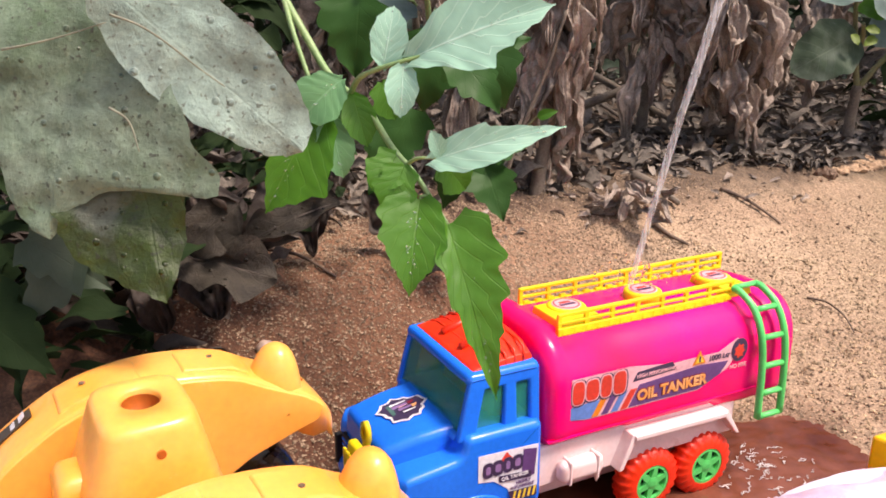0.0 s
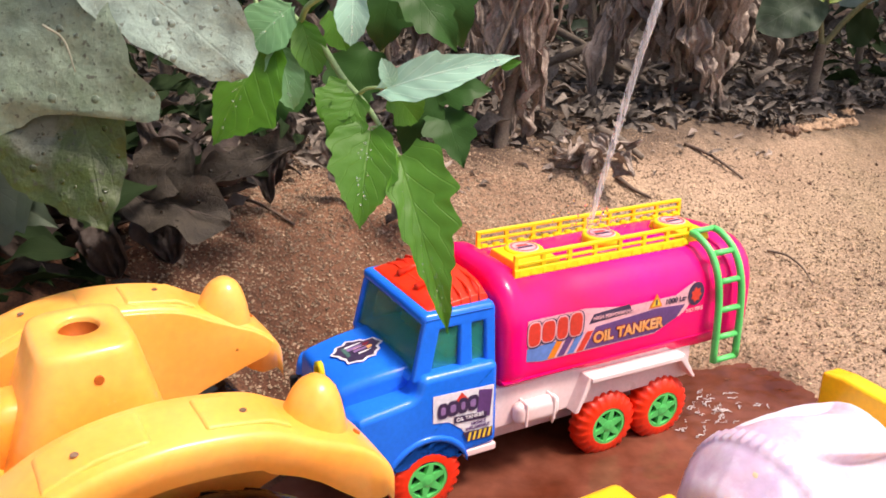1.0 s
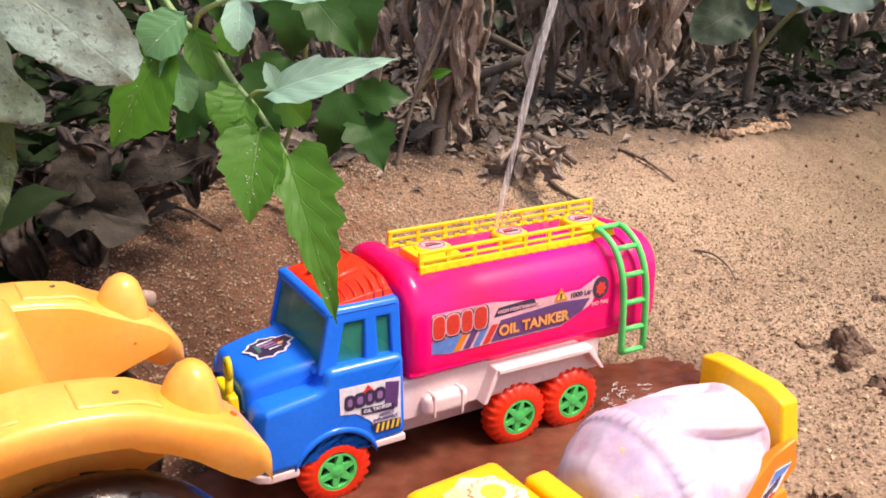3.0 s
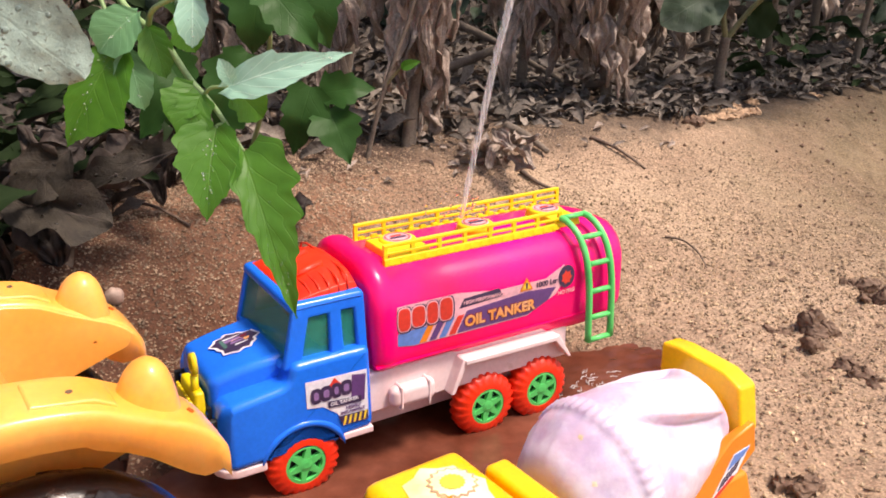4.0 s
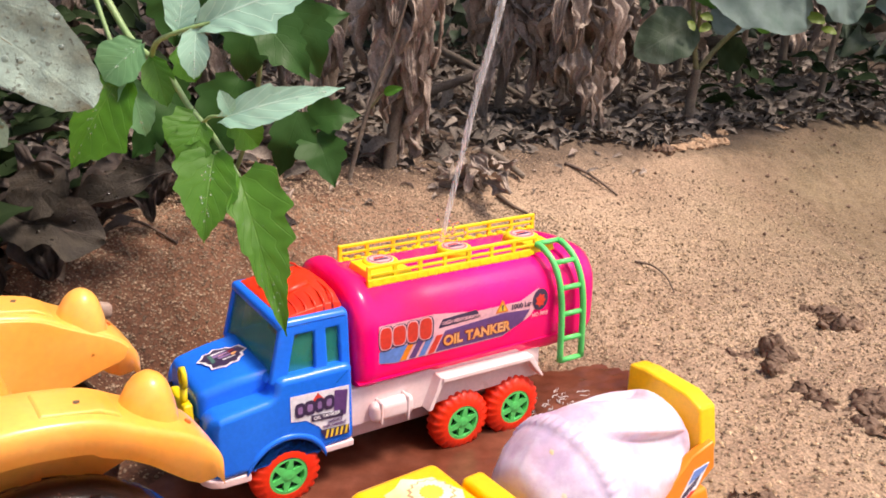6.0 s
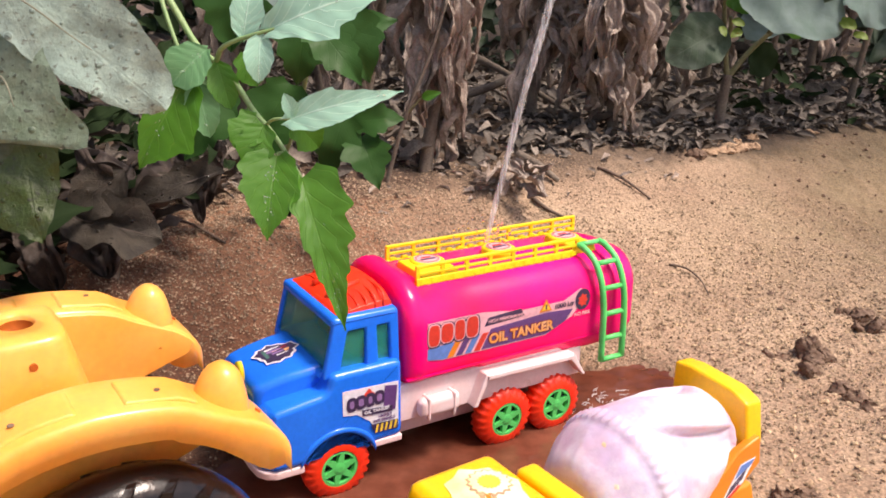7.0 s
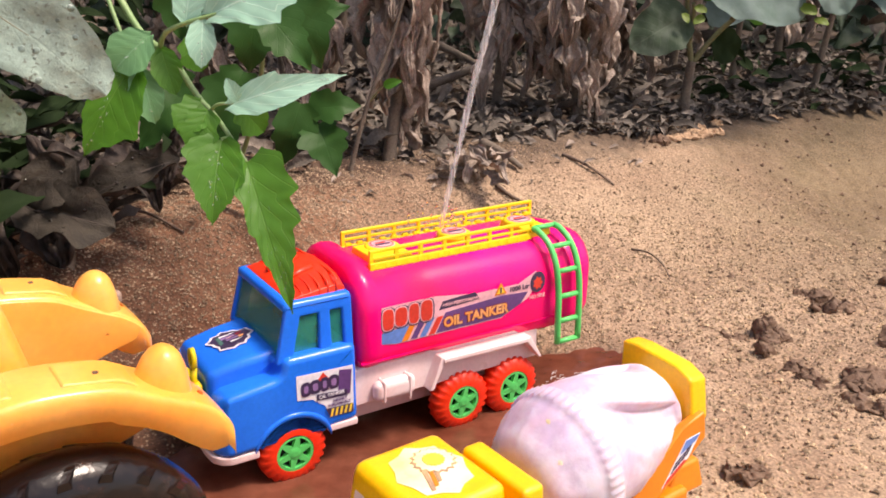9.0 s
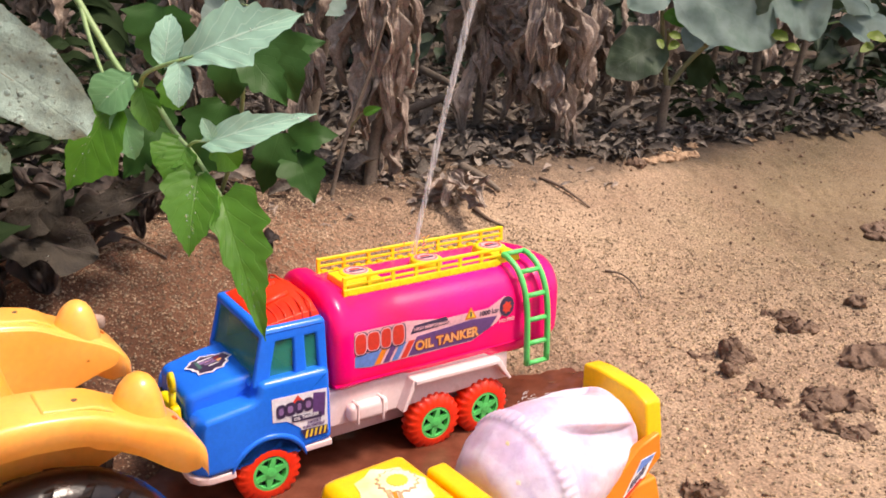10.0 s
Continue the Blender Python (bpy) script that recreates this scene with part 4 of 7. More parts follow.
    part("windscreen_ledge", prism([(-0.0085, 0.0770), (-0.0015, 0.0770), (-0.0015, 0.0808), (-0.0066, 0.0808)], -0.0362, 0.0362), BLUE, cab, bevel=0.0012)
    part("cab_floor", block(-0.002, 0.040, -0.0355, 0.0355, 0.0775, 0.0796), BLUE, cab, smooth=False)
    part("seat", block(0.018, 0.033, -0.030, 0.030, 0.0806, 0.094, top=(0.004, 0.0, 0.001)), RED, t, "red plastic seat seen through the window", bevel=0.002)
    # red roof fairing: low at the front, high at the back
    rings = []
    for x, half, high in ((0.0040, 0.0338, 0.1142), (0.0056, 0.0345, 0.1152), (0.0130, 0.0348, 0.1176), (0.0220, 0.0348, 0.1202), (0.0310, 0.0346, 0.1222), (0.0370, 0.0342, 0.1226), (0.0400, 0.0336, 0.1208), (0.0412, 0.0330, 0.1160)):
        f = (high - 0.1142) / 0.0084
        rings.append([(x, -half, 0.1128), (x, half, 0.1128), (x, half * (1 - 0.03 * f), 0.1128 + 0.45 * (high - 0.1128)), (x + 0.0005, half * (0.86 - 0.22 * f), high - 0.0006), (x + 0.001, half * 0.30, high + 0.0008 * f), (x + 0.001, -half * 0.30, high + 0.0008 * f), (x + 0.0005, -half * (0.86 - 0.22 * f), high - 0.0006), (x, -half * (1 - 0.03 * f), 0.1128 + 0.45 * (high - 0.1128))])
    fairing = part("roof_fairing", loft(rings), RED, t, "ribbed red plastic roof fairing", bevel=0.0014)
    for k in range(5):
        x = 0.0130 + k * 0.0055
        z = 0.1176 + 0.0013 * k
        part("rib", tube([(x, -0.0342, 0.1140), (x + 0.0006, -0.0325, z - 0.0018), (x + 0.001, -0.024, z - 0.0001), (x + 0.001, 0.024, z - 0.0001), (x + 0.0006, 0.0325, z - 0.0018), (x, 0.0342, 0.1140)], 0.0007, 6), RED, fairing)
    for s in (-1, 1):
        part("horn", tube([(0.0095, s * 0.011, 0.1172), (0.0300, s * 0.011, 0.1228)], 0.0024, 10, taper=0.8), RED, fairing)
    # front
    plan = [(-0.0215, 0.0440), (-0.0380, 0.0438), (-0.0440, 0.0405), (-0.0475, 0.0350), (-0.0485, 0.0260)]
    plan += [(x, -y) for x, y in plan[::-1]]
    part("bumper", loft([[(x, y, 0.0228) for x, y in plan], [(x, y, 0.0280) for x, y in plan]]), WHITE, t, "white plastic bumper", bevel=0.0012)
    for s in (-1, 1):
        part("sill", block(0.0225, 0.0425, s * 0.038 - 0.0065, s * 0.038 + 0.0065, 0.0268, 0.0312), WHITE, t, bevel=0.001)
    grille = part("grille", block(-0.0462, -0.0440, -0.027, 0.027, 0.0440, 0.0600), DARK, t, "dark slotted radiator grille", smooth=False)
    for k in range(4):
        part("slat", block(-0.0468, -0.0455, -0.026, 0.026, 0.0452 + k * 0.0036, 0.0468 + k * 0.0036), BLUE, grille, smooth=False)
    guard = part("front_guard", block(-0.0535, -0.0460, -0.0260, 0.0060, 0.0470, 0.0690, top=(0.002, 0.0, 0.002)), YELLOW, t, "yellow plastic radiator guard with a round lamp", bevel=0.0018)
    for k in range(7):
        y = -0.0230 + k * 0.0042
        part("guard_slat", block(-0.0545, -0.0528, y - 0.0014, y + 0.0014, 0.0490, 0.0650), YELLOW, guard, bevel=0.0004)
    for s in (-1, 1):
        part("corner_lamp", block(-0.0484, -0.0430, s * 0.0335 - 0.0020, s * 0.0335 + 0.0020, 0.0375, 0.0565), DARK, grille, bevel=0.0012)
    part("lamp_stalk", tube([(-0.0495, -0.018, 0.066), (-0.0490, -0.018, 0.0770)], 0.0022, 8), YELLOW, guard)
    part("lamp_ring", lathe([(-0.0014, 0.0030), (-0.0014, 0.0052), (0.0014, 0.0052), (0.0014, 0.0030), (-0.0014, 0.0030)], "x", 20, caps=False), YELLOW, guard).matrix_local = pose(-0.0490, -0.018, 0.0835) @ Matrix.Diagonal((1, 0.9, 1.25, 1))
    part("lamp_face", lathe([(-0.0004, 0.0001), (-0.0004, 0.0032), (0.0004, 0.0032), (0.0004, 0.0001)], "x", 16), AMBER, guard).matrix_local = pose(-0.0490, -0.018, 0.0835) @ Matrix.Diagonal((1, 0.9, 1.25, 1))
    # printed stickers
    side = -0.0442
    st = decal("tank_sticker", [(0.0565, 0.0770), (0.0700, 0.0745), (0.1500, 0.0745), (0.1720, 0.0840), (0.1840, 0.0985), (0.1780, 0.1025), (0.1640, 0.0960), (0.1300, 0.0960), (0.0980, 0.1005), (0.0600, 0.1005), (0.0590, 0.0860)], PALE_PINK, t, side, label="printed tanker sticker with stripes, word mark and warning signs")
    y = side - 0.0002
    decal("wave_stripe", [(0.0570, 0.0770), (0.0700, 0.0750), (0.0780, 0.0752), (0.0840, 0.0850), (0.0700, 0.0845), (0.0570, 0.0835)], INK_BLUE, st, y)
    for k, ink in enumerate((INK_ORANGE, INK_PURPLE, INK_BLUE, INK_RED)):
        x = 0.0735 + k * 0.0066
        decal("stripe", [(x, 0.0752), (x + 0.0045, 0.0752), (x + 0.0110, 0.0862), (x + 0.0065, 0.0862)], ink, st, y - 0.0001)
    decal("dark_band", [(0.0990, 0.0752), (0.1500, 0.0752), (0.1660, 0.0815), (0.1720, 0.0890), (0.1500, 0.0905), (0.1060, 0.0880)], INK_PURPLE, st, y)
    decal("hatching_band", [(0.1010, 0.0905), (0.1320, 0.0920), (0.1290, 0.0975), (0.1040, 0.0960)], INK, st, y)
    def lozenge(x, z, w, h, p=3.2, n=28):
        out = []
        for k in range(n):
            c, d = math.cos(2 * math.pi * k / n), math.sin(2 * math.pi * k / n)
            out.append((x + w / 2 * math.copysign(abs(c) ** (2 / p), c), z + h / 2 * math.copysign(abs(d) ** (2 / p), d)))
        return out
    for k, (w, h) in enumerate(((0.0086, 0.0142), (0.0094, 0.0128), (0.0080, 0.0136), (0.0094, 0.0142))):
        x, z = 0.0640 + k * 0.0092, 0.0922 + 0.0002 * k
        decal("word_mark_shadow", lozenge(x + 0.0003, z - 0.0003, w + 0.0018, h + 0.0022), INK, st, y - 0.0002)
        decal("word_mark_outline", lozenge(x, z, w + 0.0004, h + 0.0010), PALE_PINK, st, y - 0.0004)
        decal("word_mark_block", lozenge(x, z, w - 0.0010, h - 0.0006), INK_RED, st, y - 0.0006)
    face = lambda x, z, dy: Matrix.Translation((x, dy, z)) @ Matrix.Rotation(radians(90), 4, "X")
    lettering("lettering_outline", "OIL TANKER", 0.0090, DARK_RED, st, face(0.1045, 0.0783, y - 0.0003), bold=0.10)
    lettering("lettering", "OIL TANKER", 0.0090, INK_GOLD, st, face(0.1045, 0.0783, y - 0.0006), bold=0.040)
    lettering("lettering", "HIGH PERFORMANCE", 0.0031, PALE_PINK, st, face(0.1035, 0.0923, y - 0.0004))
    lettering("lettering", "1000 Ltr", 0.0048, INK, st, face(0.1560, 0.0917, y - 0.0003))
    decal("warning_triangle", [(0.1440, 0.0915), (0.1540, 0.0915), (0.1490, 0.1000)], INK_ORANGE, st, y - 0.0002)
    decal("warning_inside", [(0.1458, 0.0925), (0.1522, 0.0925), (0.1490, 0.0980)], INK_YELLOW, st, y - 0.0004)
    decal("warning_mark", [(0.1485, 0.0930), (0.1495, 0.0930), (0.1496, 0.0965), (0.1484, 0.0965)], INK, st, y - 0.0006)
    disc = [(0.1800 + 0.0062 * math.cos(2 * math.pi * k / 24), 0.0945 + 0.0075 * math.sin(2 * math.pi * k / 24)) for k in range(24)]
    decal("fire_sign", disc, INK, st, y - 0.0002)
    flame = [(0.1800 + r * math.cos(2 * math.pi * k / 14), 0.0938 + r * 1.15 * math.sin(2 * math.pi * k / 14)) for k, r in enumerate([0.0044, 0.0030] * 7)]
    decal("flame", flame, INK_RED, st, y - 0.0004)
    lettering("lettering", "NO FIRE", 0.0036, PALE_PINK, st, face(0.1735, 0.0830, -0.0446))
    # door sticker
    ds = decal("door_sticker", [(0.0026, 0.0540), (0.0120, 0.0525), (0.0200, 0.0462), (0.0240, 0.0398), (0.0393, 0.0385), (0.0393, 0.0685), (0.0026, 0.0698)], PAPER, t, -0.0449, label="printed door sticker with word mark and hazard stripes")
    y = -0.0452
    decal("purple_patch", [(0.0290, 0.0520), (0.0370, 0.0500), (0.0384, 0.0660), (0.0300, 0.0675)], INK_PURPLE, ds, y)
    decal("red_peak", [(0.0150, 0.0630), (0.0240, 0.0630), (0.0195, 0.0685)], INK_RED, ds, y)
    for k, w in enumerate((0.0054, 0.0060, 0.0050, 0.0060)):
        x = 0.0082 + k * 0.0060
        decal("word_mark_shadow", lozenge(x, 0.0602 + 0.0002 * k, w + 0.0008, 0.0092), INK, ds, y - 0.0002)
        decal("word_mark_block", lozenge(x, 0.0602 + 0.0002 * k, w - 0.0026, 0.0046), INK_LILAC, ds, y - 0.0004)
    decal("dark_band", [(0.0150, 0.0510), (0.0350, 0.0495), (0.0350, 0.0535), (0.0150, 0.0550)], INK, ds, y - 0.0002)
    lettering("lettering", "OIL TANKER", 0.0030, PAPER, ds, face(0.0162, 0.0518, y - 0.0005))
    lettering("lettering", "HIGHLY", 0.0026, INK_PURPLE, ds, face(0.0255, 0.0472, y - 0.0003))
    lettering("lettering", "INFLAMABLE", 0.0026, INK_PURPLE, ds, face(0.0222, 0.0446, y - 0.0003))
    decal("hazard_base", [(0.0235, 0.0378), (0.0388, 0.0372), (0.0388, 0.0432), (0.0205, 0.0438)], INK, ds, y - 0.0002)
    for k in range(5):
        x = 0.0232 + k * 0.0031
        decal("hazard_stripe", [(x, 0.0379), (x + 0.0014, 0.0379), (x + 0.0026, 0.0430), (x + 0.0012, 0.0430)], INK_YELLOW, ds, y - 0.0004)
    # bonnet sticker, lying on the slope of the bonnet
    def burst(grow):
        out = []
        for k in range(22):
            a = 2 * math.pi * k / 22
            r = (0.0128, 0.0112)[k % 2] * (1 + 0.09 * math.sin(3 * a + 0.8) + 0.07 * math.sin(5 * a)) - grow
            out.append((1.12 * r * math.cos(a), 1.0 * r * math.sin(a)))
        return out
    bs = part("bonnet_sticker", prism(burst(0.0), 0, -0.0002), PAPER, t, "spiky printed sticker on the bonnet", smooth=False)
    bs.matrix_local = pose(-0.0200, 0.001, 0.0812, 0, -8.5, 0) @ pose(0, 0, 0, -90, 0, 0)
    bs.location.z = 0.0813
    decal("dark_print", burst(0.0015), INK, bs, -0.0003, thick=0.0001)
    for k, (x, z, w, h, ink) in enumerate(((-0.0066, 0.0005, 0.0022, 0.0110, GREEN_INK), (-0.0010, 0.0052, 0.0090, 0.0018, PAPER), (-0.0012, 0.0020, 0.0085, 0.0030, INK_LILAC), (0.0010, -0.0016, 0.0080, 0.0024, INK_LILAC), (0.0058, 0.0022, 0.0030, 0.0028, DARK_RED), (0.0062, -0.0020, 0.0026, 0.0030, INK_GOLD), (0.0020, -0.0054, 0.0070, 0.0016, PAPER), (0.0008, 0.0002, 0.0060, 0.0008, PALE_PINK))):
        decal("print_patch", [(x - w / 2, z - h / 2), (x + w / 2, z - h / 2 + 0.001), (x + w / 2 + 0.001, z + h / 2), (x - w / 2, z + h / 2)], ink, bs, -0.0005 - 0.0001 * k, thick=0.0001)
    return t


make_truck()


# ---- the toy tractor ----
def make_tractor():
    t = thing("toy_tractor", pose(-0.0988, 0.2843, 0, 1.8, 0, 30.2), "large faded yellow plastic toy tractor with black tyres", "toy tractor")

    def lamp_bm(s):
        """A blunt moulded lamp, drawn out forwards at its foot."""
        rings = []
        for z, r, ahead in ((0.124, 0.0118, 0.0050), (0.1340, 0.0110, 0.0042), (0.1400, 0.0102, 0.0030), (0.1450, 0.0091, 0.0016), (0.1488, 0.0078, 0.0008), (0.1514, 0.0060, 0.0003), (0.1530, 0.0038, 0.0), (0.1538, 0.0014, 0.0)):
            ring = []
            for k in range(28):
                a = 2 * math.pi * k / 28
                c = math.cos(a)
                ring.append((0.0548 + c * (r + (ahead if c < 0 else -0.001)), s * 0.0480 + 1.06 * r * math.sin(a), z))
            rings.append(ring)
        return loft(rings)

    top = [(-0.074, 0.108), (-0.066, 0.121), (-0.057, 0.132), (-0.046, 0.1400), (-0.033, 0.1473), (-0.018, 0.1518), (0.0, 0.1535), (0.018, 0.1520), (0.033, 0.1485), (0.045, 0.1420), (0.056, 0.1365), (0.062, 0.1335), (0.0660, 0.1308), (0.0700, 0.1275), (0.0740, 0.1225), (0.0765, 0.1182), (0.0780, 0.1150)]
    for s in (-1, 1):
        rings = []
        run = smooth_path([(x, 0, z) for x, z in top], 5)
        for k, p in enumerate(run):
            x, z = p.x, p.z
            # the rear end is drawn in to a blunt nose
            e = max(0.0, (x - 0.061) / (0.0782 - 0.061))
            q = max(0.0, 1 - e ** 3.0) ** 0.5
            wide = 0.0155 * (0.52 + 0.48 * q)
            mid = 0.0515 + 0.0012 * e
            yi, yo = s * (mid - wide), s * (mid + wide)
            low = z - 0.0134
            if x > 0.030:
                low = min(low, float(np.interp(x, (0.030, 0.040, 0.048, 0.0552, 0.0610, 0.0660, 0.0725, 0.0790), (0.1345, 0.1298, 0.1245, 0.1180, 0.1130, 0.1100, 0.1098, 0.1130))))
            under = max(low + 0.0004, z - 0.0034 - 0.5 * max(0.0, x - 0.050))
            q = max(q, 0.3)
            top_edge = 0.0036
            ring = [(x, yi, low), (x, yi, z - top_edge)]
            for c in range(1, 5):
                g = math.pi / 2 * c / 4
                ring.append((x, yi + s * top_edge * 0.7 * (1 - math.cos(g)), z - top_edge * (1 - math.sin(g))))
            ring.append((x, (yi + yo) / 2, z + 0.0004))
            for c in range(0, 5):
                g = math.pi / 2 * (1 - c / 4)
                ring.append((x, yo - s * top_edge * 0.7 * (1 - math.cos(g)), z - top_edge * (1 - math.sin(g))))
            ring += [(x, yo, low), (x, yo - s * 0.0024 * q, low), (x, yo - s * 0.0030 * q, under), (x, yi + s * 0.0026 * q, under), (x, yi + s * 0.0024 * q, low)]
            rings.append(ring)
        fender = part("fender", loft(rings), TAN, t, "faded yellow plastic mudguard")
        part("tail_lamp", lamp_bm(s), TAN, fender, "rounded moulded lamp")
        part("nose_hole", lathe([(-0.0010, 0.0002), (-0.0010, 0.0014), (0.0003, 0.0014), (0.0003, 0.0002)], "z", 14), HOLE, fender, smooth=False).matrix_local = pose(0.0672, s * 0.0536, 0.1308, 0, 37, 0)
        part("raised_pad", prism([(-0.036, 0.1450), (-0.021, 0.1505), (-0.006, 0.1525), (-0.003, 0.1540), (-0.006, 0.1552), (-0.020, 0.1538), (-0.035, 0.1480)], s * 0.0415, s * 0.0610), TAN, fender, bevel=0.0013).location.z = -0.0005
        part("rear_pad", prism([(0.012, 0.1515), (0.033, 0.1480), (0.041, 0.1440), (0.040, 0.1470), (0.033, 0.1510), (0.013, 0.1545)], s * 0.0415, s * 0.0610), TAN, fender, bevel=0.0013).location.z = -0.0005
        # dark discs on the pads paint the shade of open screw holes
        for x, z in ((-0.0245, 0.1521), (0.0267, 0.1517)):
            part("screw_hole", lathe([(z, 0.0002), (z, 0.0013), (z + 0.0003, 0.0012), (z + 0.0003, 0.0002)], "z", 10, center=(x, s * 0.0535, 0)), MUD_LUMP, fender, smooth=False)
        lab = part("label", prism([(-0.0665, 0.1200), (-0.0570, 0.1318), (-0.0440, 0.1412), (-0.0444, 0.1418), (-0.0575, 0.1326), (-0.0670, 0.1206)], s * 0.0535, s * 0.0605), BROWN_INK, fender, "dark label with a worn word mark", smooth=False)
        lab.location.z = 0.0009
        for k in range(5):
            x, z = -0.0640 + k * 0.0038, 0.1238 + k * 0.0036
            bar = part("label_bar", prism([(x, z), (x + 0.0022, z + 0.0026), (x + 0.0020, z + 0.0030), (x - 0.0002, z + 0.0004)], s * 0.0550, s * 0.0590), PAPER, lab, smooth=False)
            bar.location.z = 0.0006
        # side wall between mudguard and body
        y0, y1 = sorted((s * 0.0356, s * 0.0378))
        crest = [(p.x, p.z - 0.0016) for p in run if -0.070 < p.x < 0.0720][::-1]
        part("side_wall", soft_prism([(-0.070, 0.098), (-0.062, 0.070), (0.008, 0.070), (0.020, 0.098), (0.0375, 0.1080), (0.0586, 0.1152), (0.0690, 0.1180)] + crest, y0, y1, 0.0008, 0.002), TAN, t)
        # tyre with chunky lugs
        R, wid, cx, cz = 0.0600, 0.030, 0.008, 0.0635
        yc = s * 0.0575
        prof = [(-wid / 2, 0.030), (-wid / 2, 0.046), (-wid / 2 + 0.003, 0.054), (-wid / 2 + 0.008, R - 0.0015), (0, R), (wid / 2 - 0.008, R - 0.0015), (wid / 2 - 0.003, 0.054), (wid / 2, 0.046), (wid / 2, 0.030)]
        tyre = part("tyre", lathe(prof, "y", 56, center=(cx, yc, cz), caps=False), BLACK, t, "wet black tyre with deep lugs")
        for k in range(22):
            a = 2 * math.pi * k / 22
            for d in (-1, 1):
                b = a + (0.14 if d > 0 else 0)
                rings = []
                for q in range(4):
                    f = q / 3
                    yy, an, rr = yc + d * (0.0008 + 0.0125 * f), b + 0.16 * f, R - 0.001 - 0.004 * f * f
                    c0, c1 = Vector((math.cos(an), 0, math.sin(an))), Vector((-math.sin(an), 0, math.cos(an)))
                    cc = Vector((cx, yy, cz))
                    rings.append([cc + c0 * (rr - 0.003) - c1 * 0.0026, cc + c0 * (rr + 0.0004) - c1 * 0.0018, cc + c0 * (rr + 0.0004) + c1 * 0.0018, cc + c0 * (rr - 0.003) + c1 * 0.0026])
                part("lug", loft(rings), BLACK, tyre, smooth=False)
        part("rim", lathe([(yc - s * 0.014, 0.0301), (yc + s * 0.012, 0.0301), (yc + s * 0.010, 0.024), (yc + s * 0.004, 0.010), (yc + s * 0.006, 0.0005)], "y", 32, center=(cx, 0, cz)), ORANGE, tyre)
    part("body", block(-0.115, 0.022, -0.0335, 0.0335, 0.055, 0.108, top=(0.0, 0.004, 0.002)), TAN, t, bevel=0.004)
    part("rear_axle", lathe([(-0.05, 0.008), (0.05, 0.008)], "y", 16, center=(0.008, 0, 0.0635)), BLACK, t)
    part("deck", block(-0.066, 0.010, -0.036, 0.0085, 0.104, 0.1235, top=(0.002, 0.004, 0.0)), TAN, t, bevel=0.003)
    ring = part("oval_mark", tube([(0.0072 * math.cos(a), 0.0095 * math.sin(a), 0.1236) for a in (2 * math.pi * k / 24 for k in range(25))], 0.0003, 6), HOLE, t)
    ring.location = (-0.053, -0.008, 0)

    def oval(cx, cy, hx, hy, z, p=4.5, n=40):
        out = []
        for k in range(n):
            a = 2 * math.pi * k / n
            c, d = math.cos(a), math.sin(a)
            out.append((cx + hx * math.copysign(abs(c) ** (2 / p), c), cy + hy * math.copysign(abs(d) ** (2 / p), d), z))
        return out
    post = loft([oval(-0.0125, 0.002, 0.0300, 0.0290, 0.1215), oval(-0.0125, 0.002, 0.0250, 0.0260, 0.1350), oval(-0.0112, 0.002, 0.0170, 0.0205, 0.1625), oval(-0.0112, 0.002, 0.0160, 0.0196, 0.1648), oval(-0.0112, 0.002, 0.0140, 0.0178, 0.1660), oval(-0.0112, 0.0035, 0.0076, 0.0084, 0.1662, 2), oval(-0.0112, 0.0035, 0.0070, 0.0078, 0.1652, 2), oval(-0.0112, 0.0035, 0.0068, 0.0076, 0.1450, 2)])
    seat = part("seat_post", post, TAN, t, "faded yellow plastic seat post with a round hole")
    part("socket", loft([oval(-0.0112, 0.0035, 0.0066, 0.0074, 0.1640, 2), oval(-0.0112, 0.0035, 0.0064, 0.0072, 0.1560, 2), oval(-0.0112, 0.0035, 0.0010, 0.0010, 0.1555, 2)], caps=False), HOLE, seat, "round socket with its inner shade painted deep orange")
    part("screw_hole", lathe([(-0.0204, 0.0002), (-0.0204, 0.0016), (-0.0180, 0.0017), (-0.0180, 0.0002)], "y", 16, center=(-0.010, 0, 0.1560)), HOLE, seat, smooth=False)
    part("lever_block", loft([oval(-0.0370, 0.004, 0.0075, 0.0110, 0.1120), oval(-0.0365, 0.004, 0.0070, 0.0105, 0.1400), oval(-0.0360, 0.004, 0.0056, 0.0090, 0.1440), oval(-0.0356, 0.004, 0.0030, 0.0060, 0.1456)]), TAN, t)
    # bonnet with wet louvres
    part("bonnet", soft_prism([(-0.150, 0.060), (-0.142, 0.118), (-0.066, 0.118), (-0.066, 0.060)], -0.026, 0.030, 0.005, 0.006), TAN, t)
    for k in range(3):
        part("louvre", block(-0.078 - 0.016 * k, -0.068 - 0.016 * k, -0.020, 0.024, 0.1165, 0.1190), MUD_LUMP, t, bevel=0.001)
    return t


make_tractor()


